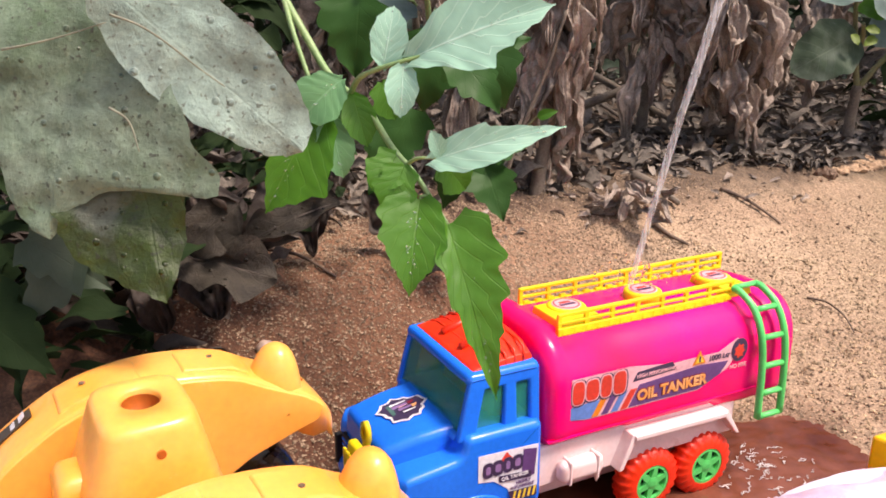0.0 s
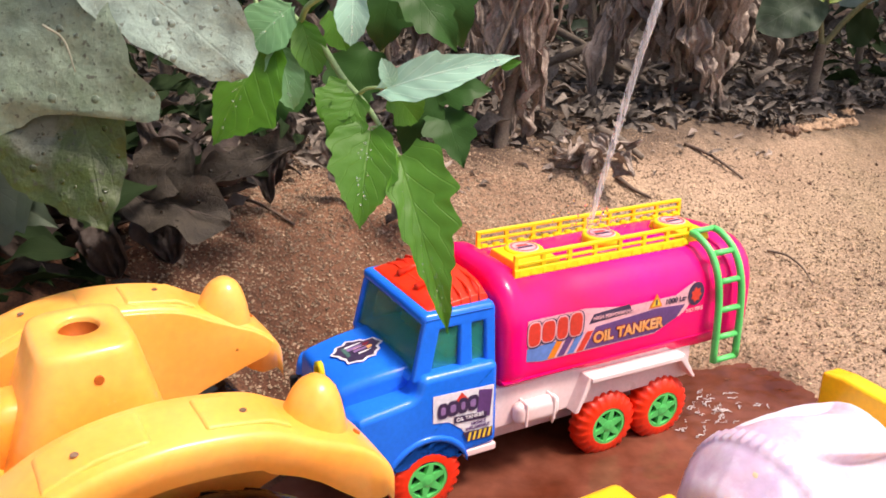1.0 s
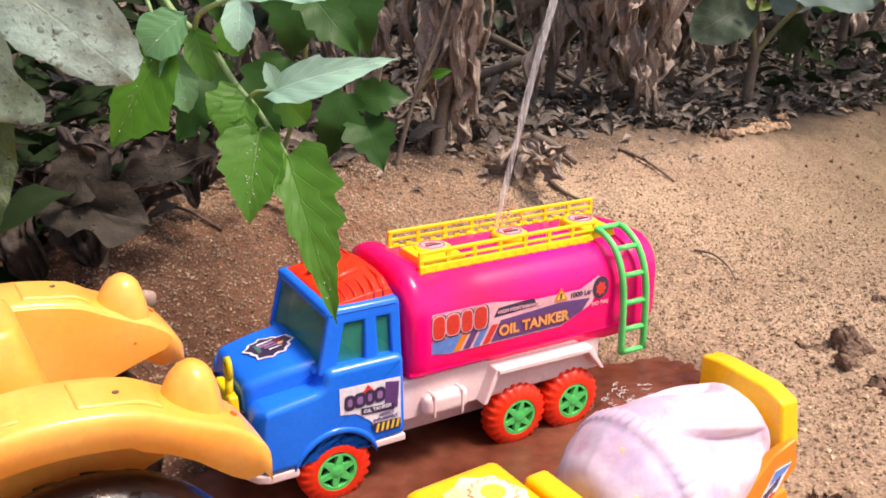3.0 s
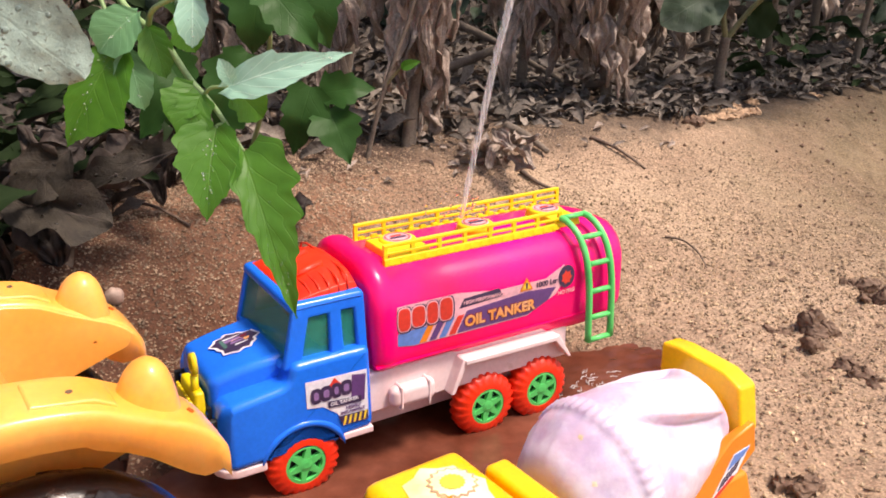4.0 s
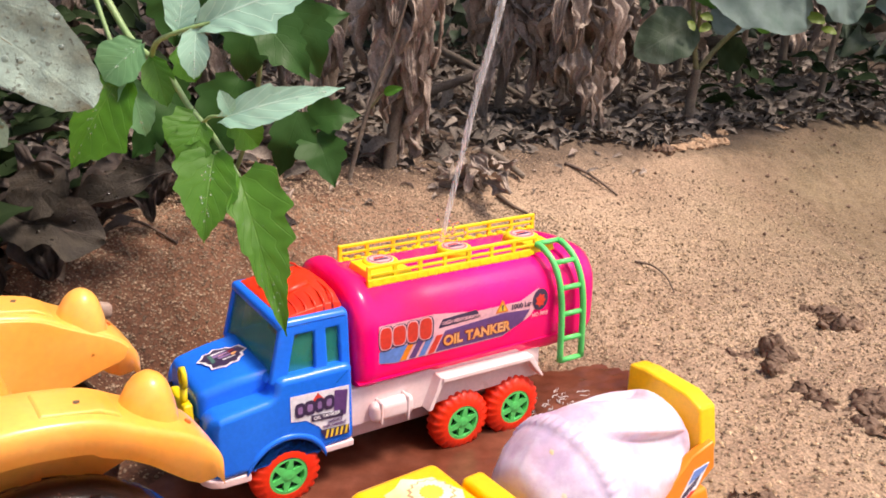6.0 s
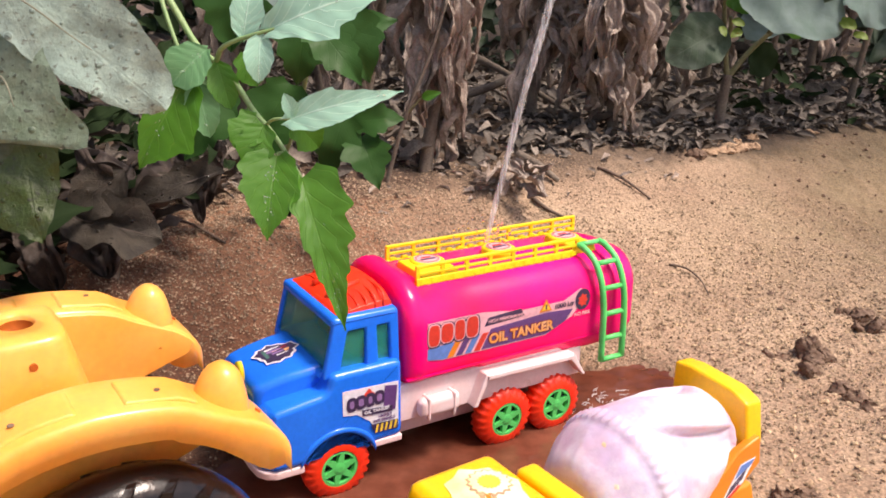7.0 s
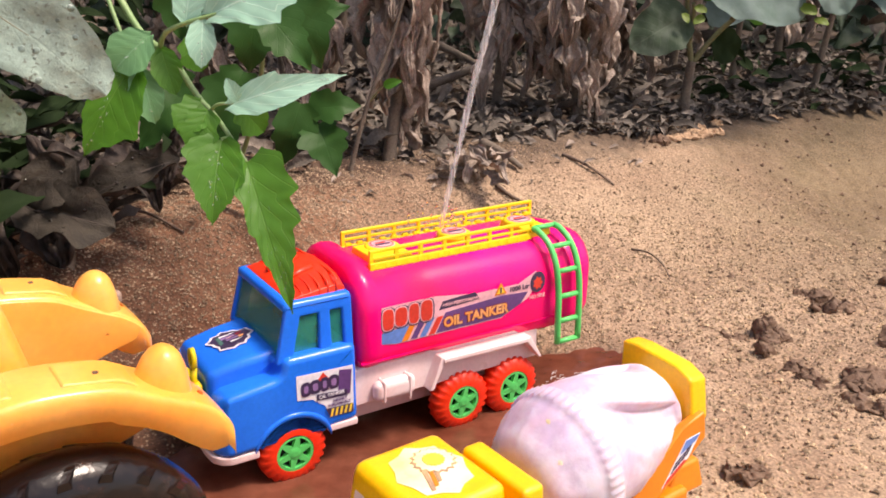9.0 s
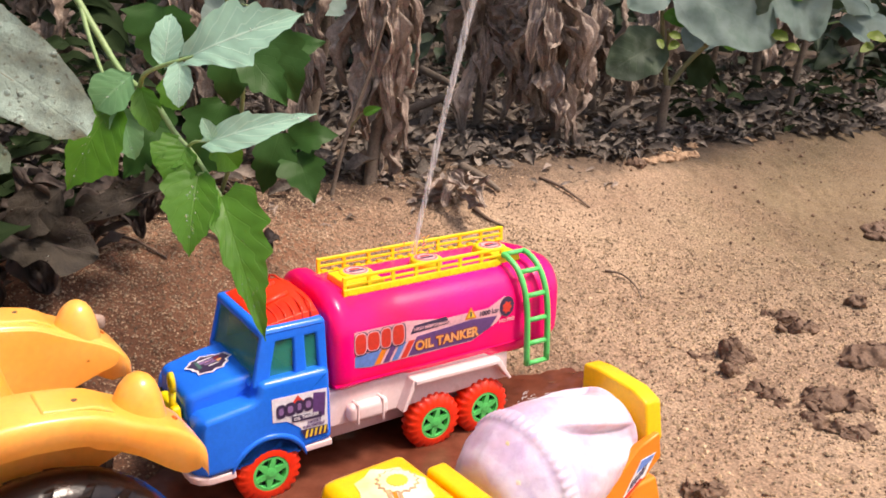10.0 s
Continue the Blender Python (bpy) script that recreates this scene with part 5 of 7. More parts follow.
# ---- the toy mixer ----
def make_mixer():
    t = thing("toy_mixer_truck", pose(0.090, 0.294, 0, 0, 0, 30), "yellow plastic toy cement mixer with a milky lilac drum", "toy truck")
    cab = part("cab", block(-0.054, 0.001, -0.056, 0.004, 0.030, 0.0905, top=(0.009, 0.0, 0.003)), AMBER, t, "glossy amber plastic cab", bevel=0.005)
    for s in (-0.0562, 0.0042):
        part("side_window", prism([(-0.036, 0.058), (-0.008, 0.058), (-0.008, 0.078), (-0.031, 0.078)], s - 0.0004, s + 0.0004), WHITE, cab, smooth=False)
    part("windscreen", block(-0.0500, -0.0465, -0.049, -0.003, 0.056, 0.079, top=(0.003, -0.003, 0.002)), WHITE, cab, smooth=False)
    star = [(r * math.cos(2 * math.pi * k / 16), r * 1.2 * math.sin(2 * math.pi * k / 16)) for k, r in enumerate((0.0176, 0.0152) * 8)]
    def flat(name, outline, z, mat, parent, label=""):
        bm = bmesh.new()
        a = [bm.verts.new((x, y, z)) for x, y in outline]
        b = [bm.verts.new((x, y, z + 0.0002)) for x, y in outline]
        bm.faces.new(a[::-1])
        bm.faces.new(b)
        for i in range(len(a)):
            bm.faces.new((a[i], a[(i + 1) % len(a)], b[(i + 1) % len(a)], b[i]))
        return part(name, bm, mat, parent, label, smooth=False)
    st = flat("roof_sticker", [(-0.021 + x, -0.026 + y) for x, y in star], 0.0907, GLARE_PAPER, cab, "round printed sticker on the roof")
    gear = [(r * math.cos(2 * math.pi * k / 32), r * math.sin(2 * math.pi * k / 32)) for k, r in enumerate((0.0108, 0.0092) * 16)]
    flat("gear_print", [(-0.016 + x, -0.021 + y) for x, y in gear], 0.0910, GLARE_INK, st)
    flat("gear_inside", [(-0.016 + 0.88 * x, -0.021 + 0.88 * y) for x, y in gear], 0.0913, GLARE_PAPER, st)
    flat("gear_centre", [(-0.016 + 0.5 * x, -0.021 + 0.5 * y) for x, y in gear], 0.0916, INK_YELLOW, st)
    for k in range(3):
        flat("print_bar", [(-0.030 + 0.003 * k, -0.040 + 0.002 * k), (-0.028 + 0.003 * k, -0.040 + 0.002 * k), (-0.022 + 0.003 * k, -0.022), (-0.024 + 0.003 * k, -0.022)], 0.0911, (GLARE_INK, INK_ORANGE, GLARE_INK)[k], st)
    part("cross_block", block(0.006, 0.0205, -0.0575, -0.0095, 0.030, 0.0850, top=(0.001, 0.001, 0.001)), AMBER, t, "amber plastic block behind the cab", bevel=0.003)
    frame_ob = part("chassis", block(-0.045, 0.132, -0.050, -0.004, 0.020, 0.036), ORANGE, t, "orange plastic chassis", bevel=0.003)
    # drum
    c0, c1 = Vector((0.0289, -0.0280, 0.0641)), Vector((0.1322, -0.0233, 0.0797))
    ax = (c1 - c0).normalized()
    e1 = Vector((0, 1, 0)) - ax * ax.y
    e1.normalize()
    e2 = ax.cross(e1)
    prof = ((0.0, 0.0100), (0.0012, 0.0200), (0.0050, 0.0252), (0.0105, 0.0286), (0.0150, 0.0313), (0.0185, 0.0328), (0.0255, 0.0348), (0.0262, 0.0364), (0.0336, 0.0371), (0.0343, 0.0357), (0.0440, 0.0357), (0.0520, 0.0348), (0.0620, 0.0326), (0.0740, 0.0293), (0.0860, 0.0257), (0.0950, 0.0222), (0.0985, 0.0080))
    n = 192
    stations = []
    for (s0, r0), (s1, r1) in zip(prof, prof[1:]):
        steps = 5 if 0.034 < s0 < 0.09 else 2 if s0 < 0.02 else 1
        stations += [(s0 + (s1 - s0) * k / steps, r0 + (r1 - r0) * k / steps) for k in range(steps)]
    stations.append(prof[-1])
    rings = []
    for s, r in stations:
        ring = []
        f = (s - 0.038) / 0.055
        for k in range(n):
            a = 2 * math.pi * k / n
            p = c0 + ax * s
            rr = r
            if 0.0260 < s < 0.0338 and (k // 2) % 2:
                rr -= 0.0008
            if s < 0.020:
                # flats moulded round the front dome
                rr -= 0.0009 * abs(math.sin(4 * a + 0.6)) * step(0.002, 0.012, s) * (1 - step(0.016, 0.020, s))
            if 0 < f < 1:
                # deep moulded blades wind along the rear cone, steep on one side
                for b in range(4):
                    d = (a - (0.40 + b * 1.5708 + 0.75 * f) + math.pi) % (2 * math.pi) - math.pi
                    rr -= 0.0074 * math.sin(math.pi * f) ** 0.5 * step(-0.07, 0.02, d) * (1 - step(0.22, 0.80, d))
            rr += 0.0006 * noise.noise(Vector((math.cos(a) * 2, math.sin(a) * 2, s * 60))) + 0.0003 * noise.noise(Vector((math.cos(a) * 7, math.sin(a) * 7, s * 200)))
            ring.append(p + rr * (math.cos(a) * e1 + math.sin(a) * e2))
        rings.append(ring)
    drum = part("drum", loft(rings), DRUM, t, "milky translucent lilac plastic drum")
    for p, a in ((0.012, 2.35), (0.010, 3.45), (0.020, 1.75), (0.024, 4.25), (0.019, 4.6)):
        r = 0.0303 if p < 0.015 else 0.0345
        part("yellow_spot", ball(c0 + ax * p + (r - 0.0075) * (math.cos(a) * e1 + math.sin(a) * e2), (0.0056, 0.0056, 0.0056)), SPOT, drum, "pale yellow ball showing through the drum")
    # rear frame
    plate = [(0.001, 0.1045), (-0.010, 0.1055), (-0.036, 0.1035), (-0.0465, 0.0990), (-0.0500, 0.0770), (-0.0450, 0.0660), (-0.0430, 0.0480), (-0.0060, 0.0480), (-0.0040, 0.0700), (0.0010, 0.0860)]
    bm = bmesh.new()
    a = [bm.verts.new((0.1270, y, z)) for y, z in plate]
    b = [bm.verts.new((0.1400, y, z - 0.001)) for y, z in plate]
    bm.faces.new(a)
    bm.faces.new(b[::-1])
    for i in range(len(a)):
        bm.faces.new((a[i], b[i], b[(i + 1) % len(a)], a[(i + 1) % len(a)]))
    bmesh.ops.recalc_face_normals(bm, faces=bm.faces)
    part("rear_hopper", bm, AMBER, t, "amber plastic rear hopper frame", bevel=0.002)
    for y in (-0.0500, -0.0010):
        strut = part("drum_support", prism([(0.060, 0.030), (0.088, 0.030), (0.137, 0.066), (0.134, 0.082), (0.118, 0.078)], y - 0.0025, y + 0.0025), ORANGE, t, "orange plastic drum support", bevel=0.0012)
        yl = y - 0.0028 if y < -0.02 else y + 0.0028
        lab = part("side_label", prism([(0.104, 0.046), (0.124, 0.059), (0.1315, 0.071), (0.120, 0.070)], yl, yl + 0.0002), PAPER, strut, "dark printed label", smooth=False)
        for k in range(5):
            part("label_bar", prism([(0.1105 + 0.0026 * k, 0.0535 + 0.0017 * k), (0.1118 + 0.0026 * k, 0.0543 + 0.0017 * k), (0.1150 + 0.0026 * k, 0.0600 + 0.0017 * k), (0.1137 + 0.0026 * k, 0.0592 + 0.0017 * k)], yl - 0.0003, yl + 0.0003), INK, lab, smooth=False)
        part("label_patch", prism([(0.1165, 0.0630), (0.1272, 0.0672), (0.1308, 0.0705), (0.1203, 0.0695)], yl - 0.0003, yl + 0.0003), INK_BLUE, lab, "blue printed patch", smooth=False)
        part("label_patch", prism([(0.1052, 0.0470), (0.1220, 0.0580), (0.1200, 0.0585), (0.1080, 0.0510)], yl - 0.0003, yl + 0.0003), INK_RED, lab, "red printed patch", smooth=False)
    part("chute", block(0.120, 0.150, -0.046, -0.010, 0.028, 0.046, top=(0.006, 0.004, 0.002)), ORANGE, t, bevel=0.002)
    for x in (-0.025, 0.075, 0.110):
        for s in (-0.052, -0.002):
            w = part("wheel", lathe([(s - 0.007, 0.006), (s - 0.007, 0.014), (s - 0.005, 0.0175), (s + 0.005, 0.0175), (s + 0.007, 0.014), (s + 0.007, 0.006)], "y", 32, center=(x, 0, 0.0185)), BLACK, t, "black plastic wheel with a yellow hub")
            part("hub", lathe([(s - 0.0078, 0.0002), (s - 0.0075, 0.0075), (s + 0.0075, 0.0075), (s + 0.0078, 0.0002)], "y", 20, center=(x, 0, 0.0185)), YELLOW, w)
    return t


make_mixer()


# ---- the plants ----
def leaf_part(parent, name, base, tip, width, kind, mat, normal=(0, -1, 0.3), label="", **kw):
    b, t = Vector(base), Vector(tip)
    bm = leaf_bm((t - b).length, width, kind, m=aim(base, tip, normal), **kw)
    return part(name, bm, mat, parent, label)


def drops(parent, base, tip, width, normal, count, seed, lift=0.0008):
    """Water drops resting on a leaf."""
    rnd = random.Random(seed)
    m = aim(base, tip, normal)
    L = (Vector(tip) - Vector(base)).length
    bm = bmesh.new()
    for _ in range(count):
        u, v = rnd.uniform(0.12, 0.9), rnd.uniform(-0.7, 0.7)
        w = max(lobes("tomato", u), 0.05) * width / 2
        r = rnd.uniform(0.0002, 0.0006)
        p = m @ Vector((v * w * 0.8, u * L, 0.1 * L * 4 * u * (1 - u) * 0.6 + 0.12 * w * abs(v) + lift))
        ball(p, (r, r, r), bm, 8, 6)
    tagged(part("dew", bm, DEW, parent, "clear water drops on the leaf"), kind="stuff")


tomato = thing("tomato_branch", pose(0, 0, 0), "drooping green tomato branch wet with drops", "plant")
stem_path = [(-0.098, 0.440, 0.336), (-0.080, 0.425, 0.308), (-0.063, 0.412, 0.281), (-0.051, 0.402, 0.264), (-0.035, 0.392, 0.252), (-0.023, 0.382, 0.236), (-0.013, 0.374, 0.226), (-0.006, 0.368, 0.217), (0.002, 0.360, 0.206)]
part("stem", tube(smooth_path(stem_path), 0.0021, 10, taper=0.45), STEM, tomato, "hairy pale green stem")
part("side_stem", tube(smooth_path([(-0.042, 0.396, 0.257), (-0.036, 0.386, 0.266), (-0.022, 0.380, 0.2720), (-0.004, 0.3785, 0.277)]), 0.0015, 8, taper=0.5), STEM, tomato)
part("side_stem", tube(smooth_path([(-0.074, 0.420, 0.298), (-0.068, 0.408, 0.282), (-0.060, 0.398, 0.262), (-0.055, 0.393, 0.249)]), 0.0014, 8, taper=0.6), STEM, tomato)
part("side_stem", tube(smooth_path([(-0.016, 0.376, 0.229), (-0.011, 0.370, 0.233), (-0.003, 0.366, 0.234)]), 0.0010, 6, taper=0.6), STEM, tomato)
part("side_stem", tube(smooth_path([(-0.006, 0.368, 0.217), (-0.010, 0.368, 0.2165), (-0.0095, 0.367, 0.2150)]), 0.0008, 6, taper=0.6), STEM, tomato)
FRONT = (0.1, -1, 0.35)
# half-widths along a leaflet, as shares of its length: one side, then the other
TERMINAL = ([(0, 0.12), (0.06, 0.225), (0.13, 0.215), (0.24, 0.262), (0.28, 0.190), (0.41, 0.218), (0.455, 0.150), (0.60, 0.132), (0.64, 0.095), (0.82, 0.055), (1, 0.001)], [(0, 0.01), (0.08, 0.055), (0.18, 0.128), (0.24, 0.098), (0.40, 0.112), (0.45, 0.080), (0.60, 0.078), (0.65, 0.054), (0.82, 0.036), (1, 0.001)])
LATERAL = ([(0, 0.10), (0.10, 0.24), (0.28, 0.30), (0.46, 0.345), (0.55, 0.265), (0.70, 0.215), (0.76, 0.150), (0.88, 0.070), (1, 0.001)], [(0, 0.16), (0.08, 0.34), (0.20, 0.42), (0.28, 0.33), (0.40, 0.375), (0.50, 0.280), (0.68, 0.20), (0.76, 0.140), (0.88, 0.070), (1, 0.001)])
BASAL = ([(0, 0.08), (0.12, 0.26), (0.36, 0.38), (0.58, 0.46), (0.64, 0.33), (0.76, 0.25), (0.82, 0.15), (0.92, 0.06), (1, 0.001)], [(0, 0.06), (0.15, 0.17), (0.35, 0.225), (0.42, 0.19), (0.60, 0.175), (0.67, 0.13), (0.85, 0.06), (1, 0.001)])
FEATHERED = ([(0, 0.03), (0.06, 0.10), (0.30, 0.235), (0.50, 0.285), (0.535, 0.180), (0.65, 0.190), (0.685, 0.125), (0.85, 0.07), (1, 0.001)], [(0, 0.05), (0.13, 0.13), (0.35, 0.26), (0.47, 0.305), (0.505, 0.195), (0.62, 0.190), (0.66, 0.150), (0.82, 0.10), (1, 0.001)])
BLADE = ([(0, 0.02), (0.08, 0.09), (0.22, 0.135), (0.40, 0.150), (0.425, 0.110), (0.60, 0.080), (0.80, 0.040), (1, 0.001)], [(0, 0.03), (0.08, 0.12), (0.22, 0.170), (0.38, 0.165), (0.60, 0.110), (0.63, 0.095), (0.80, 0.050), (1, 0.001)])
SMALL = ([(0, 0.08), (0.14, 0.36), (0.30, 0.33), (0.48, 0.46), (0.62, 0.40), (0.84, 0.24), (1, 0.01)], [(0, 0.08), (0.16, 0.40), (0.32, 0.35), (0.52, 0.48), (0.66, 0.38), (0.86, 0.22), (1, 0.01)])
EGG = ([(0, 0.03), (0.2, 0.24), (0.45, 0.30), (0.7, 0.24), (0.9, 0.12), (1, 0.001)], [(0, 0.03), (0.2, 0.26), (0.45, 0.32), (0.7, 0.25), (0.9, 0.12), (1, 0.001)])
for i, (base, tip, outline, mat, nrm, dew) in enumerate((
        ((0.002, 0.360, 0.206), (0.023, 0.335, 0.135), TERMINAL, TOMATO, (0.15, -1, 0.1), 46),
        ((-0.010, 0.367, 0.2155), (-0.0145, 0.347, 0.178), LATERAL, TOMATO, (-0.1, -1, 0.2), 30),
        ((-0.020, 0.379, 0.233), (-0.031, 0.368, 0.219), SMALL, TOMATO, FRONT, 0),
        ((-0.017, 0.374, 0.229), (-0.0245, 0.366, 0.210), SMALL, TOMATO, FRONT, 0),
        ((-0.004, 0.366, 0.2335), (0.052, 0.364, 0.248), BLADE, TOMATO_PALE, (-0.1, -0.9, 0.4), 14),
        ((-0.001, 0.364, 0.2355), (-0.005, 0.360, 0.247), EGG, TOMATO_PALE, FRONT, 0),
        ((-0.001, 0.368, 0.2325), (0.010, 0.374, 0.218), SMALL, TOMATO, FRONT, 0),
        ((-0.013, 0.380, 0.2745), (0.047, 0.375, 0.297), FEATHERED, TOMATO_PALE, (-0.1, -0.9, 0.4), 16),
        ((-0.026, 0.383, 0.270), (-0.021, 0.388, 0.296), EGG, TOMATO_PALE, FRONT, 8),
        ((-0.017, 0.380, 0.273), (-0.0185, 0.374, 0.250), EGG, TOMATO_PALE, FRONT, 8),
        ((-0.041, 0.394, 0.258), (-0.034, 0.386, 0.235), EGG, TOMATO, FRONT, 0),
        ((-0.028, 0.398, 0.262), (-0.022, 0.398, 0.245), SMALL, TOMATO, FRONT, 0),
        ((-0.055, 0.392, 0.249), (-0.080, 0.378, 0.206), BASAL, TOMATO, (-0.3, -1, 0.1), 26),
        ((-0.051, 0.390, 0.248), (-0.045, 0.384, 0.221), EGG, TOMATO_SOFT, FRONT, 10),
        ((-0.045, 0.393, 0.264), (-0.063, 0.388, 0.247), ([(0, 0.05), (0.2, 0.40), (0.5, 0.55), (0.8, 0.42), (1, 0.05)], [(0, 0.05), (0.2, 0.38), (0.5, 0.50), (0.8, 0.38), (1, 0.05)]), TOMATO_SOFT, (0, -0.8, 0.6), 10))):
    L = (Vector(tip) - Vector(base)).length
    leaf_part(tomato, "leaflet", base, tip, 0.5 * L, "keyed", mat, nrm, "pale underside of a toothed leaflet" if mat is TOMATO_PALE else "", arch=0.07, cup=0.22, wave=0.025, seed=i, nu=84, nv=14, sides=tuple([(u, w * L) for u, w in side] for side in outline))
    if dew:
        drops(tomato, base, tip, 0.34 * L, nrm, dew, i)

shade = thing("tomato_plant", pose(0, 0, 0), "green tomato shoots with shade painted into their leaves", "plant")
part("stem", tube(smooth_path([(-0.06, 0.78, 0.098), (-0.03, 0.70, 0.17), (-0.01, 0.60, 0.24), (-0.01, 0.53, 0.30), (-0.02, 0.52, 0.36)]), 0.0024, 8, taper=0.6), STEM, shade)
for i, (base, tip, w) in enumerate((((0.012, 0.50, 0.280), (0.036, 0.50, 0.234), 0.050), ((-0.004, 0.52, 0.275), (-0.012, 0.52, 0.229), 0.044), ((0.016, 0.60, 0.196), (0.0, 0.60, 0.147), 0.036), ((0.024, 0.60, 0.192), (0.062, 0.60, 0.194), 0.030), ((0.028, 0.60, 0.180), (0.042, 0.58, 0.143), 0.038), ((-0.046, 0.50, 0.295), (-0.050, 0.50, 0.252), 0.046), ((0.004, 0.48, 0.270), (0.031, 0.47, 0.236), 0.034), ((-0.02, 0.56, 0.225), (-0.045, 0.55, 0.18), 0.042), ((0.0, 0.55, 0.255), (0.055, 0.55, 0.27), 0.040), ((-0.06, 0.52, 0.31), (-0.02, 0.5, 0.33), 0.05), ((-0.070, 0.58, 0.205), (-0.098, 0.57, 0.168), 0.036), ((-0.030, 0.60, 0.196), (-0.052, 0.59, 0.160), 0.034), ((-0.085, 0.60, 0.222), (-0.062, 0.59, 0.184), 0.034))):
    leaf_part(shade, "leaf", base, tip, w, "tomato", TOMATO_PAINTED_SHADE, (0.1, -1, 0.5), arch=0.1, cup=0.2, wave=0.06, seed=20 + i, nu=20, nv=8)

broad = thing("broad_leaved_plant", pose(0, 0, 0), "broad leaves caked in pale grey dust, one tip washed green", "plant")
part("stem", tube(smooth_path([(-0.27, 0.56, 0.10), (-0.24, 0.50, 0.20), (-0.165, 0.43, 0.29), (-0.14, 0.40, 0.345)]), 0.004, 10, taper=0.6), DRY_STEM, broad)
for i, (base, tip, mat, nrm, label, right_side, left_side, arch) in enumerate((
        ((-0.1255, 0.320, 0.3120), (-0.0559, 0.341, 0.2418), PALE_LEAF, (0.0, -1, 0.25), "pale dusty leaf specked with grit", [(0, 0.0010), (0.12, 0.0143), (0.35, 0.0226), (0.6, 0.0233), (0.78, 0.0195), (0.9, 0.0145), (0.97, 0.0098), (1, 0.0030)], [(0, 0.0010), (0.12, 0.0131), (0.3, 0.0190), (0.45, 0.0200), (0.6, 0.0181), (0.78, 0.0143), (0.9, 0.0109), (0.97, 0.0062), (1, 0.0010)], -0.02),
        ((-0.1276, 0.3523, 0.349), (-0.1527, 0.3223, 0.2114), GREY_LEAF, (-0.05, -1, 0.25), "broad torn leaf caked in grey dust", [(0, 0.0019), (0.12, 0.0214), (0.3, 0.0333), (0.5, 0.0393), (0.66, 0.0512), (0.76, 0.0638), (0.8, 0.0647), (0.815, 0.0595), (0.835, 0.0219), (0.87, 0.0143), (0.92, 0.0052), (0.97, 0.0029), (1, 0.0005)], [(0, 0.0019), (0.12, 0.0214), (0.3, 0.0309), (0.5, 0.0328), (0.66, 0.0267), (0.78, 0.0238), (0.88, 0.0195), (0.95, 0.0138), (0.985, 0.0071), (1, 0.0007)], 0.02),
        ((-0.1234, 0.3405, 0.2526), (-0.1071, 0.3141, 0.1878), WET_LEAF, (0.05, -1, 0.2), "dusty leaf with its tip washed wet and green", [(0, 0.0095), (0.2, 0.0250), (0.4, 0.0179), (0.48, 0.0157), (0.66, 0.0119), (0.84, 0.0069), (0.95, 0.0029), (1, 0.0002)], [(0, 0.0143), (0.25, 0.0357), (0.52, 0.0338), (0.66, 0.0317), (0.72, 0.0267), (0.84, 0.0162), (0.95, 0.0052), (1, 0.0002)], 0.0))):
    leaf_part(broad, "leaf", base, tip, 0.05, "broad", mat, nrm, label, arch=arch, cup=0.06, wave=0.07, seed=40 + i, nu=70, nv=24, sides=(right_side, left_side))
for path in ([(-0.1180, 0.3180, 0.2960), (-0.1080, 0.3190, 0.2920), (-0.0990, 0.3220, 0.2850), (-0.0910, 0.3260, 0.2770), (-0.0820, 0.3300, 0.2690)], [(-0.1620, 0.3260, 0.2830), (-0.1510, 0.3250, 0.2850), (-0.1380, 0.3240, 0.2880), (-0.1210, 0.3220, 0.2930)], [(-0.1220, 0.3180, 0.2630), (-0.1150, 0.3170, 0.2580), (-0.1120, 0.3160, 0.2470)]):
    part("raised_vein", tube(smooth_path(path), 0.0005, 6, taper=0.45), DUSTY_VEIN, broad)
for i, (base, tip, w, kind, mat, nrm, label) in enumerate((
        ((-0.150, 0.480, 0.370), (-0.088, 0.440, 0.322), 0.060, "broad", PALE_LEAF, (-0.2, -1, 0.3), ""),
        ((-0.230, 0.440, 0.340), (-0.240, 0.370, 0.215), 0.11, "broad", GREY_LEAF, (-0.1, -1, 0.5), ""),
        ((-0.190, 0.420, 0.250), (-0.150, 0.390, 0.195), 0.045, "ovate", SHADE_PAINTED_LEAF, (0.2, -1, 0.2), ""),
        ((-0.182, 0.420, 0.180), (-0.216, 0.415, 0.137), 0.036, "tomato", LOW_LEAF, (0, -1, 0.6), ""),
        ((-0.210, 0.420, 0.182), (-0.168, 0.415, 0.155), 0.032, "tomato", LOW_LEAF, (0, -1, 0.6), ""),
        ((-0.250, 0.420, 0.150), (-0.195, 0.395, 0.118), 0.050, "tomato", SHADE_PAINTED_LEAF, (0, -1, 0.8), ""),
        ((-0.255, 0.450, 0.175), (-0.224, 0.415, 0.102), 0.045, "tomato", SHADE_PAINTED_LEAF, (0, -1, 0.5), ""))):
    leaf_part(broad, "leaf", base, tip, w, kind, mat, nrm, label, arch=0.07, cup=0.10, wave=0.05, seed=40 + i, nu=30, nv=16)


def crumple(parent, name, base, tip, width, mat, normal, seed, curl=1.2, label="", arch=0.15):
    return leaf_part(parent, name, base, tip, width, "dry", mat, normal, label, arch=arch, cup=0.1, wave=0.22, nu=28, nv=16, seed=seed, curl=curl)


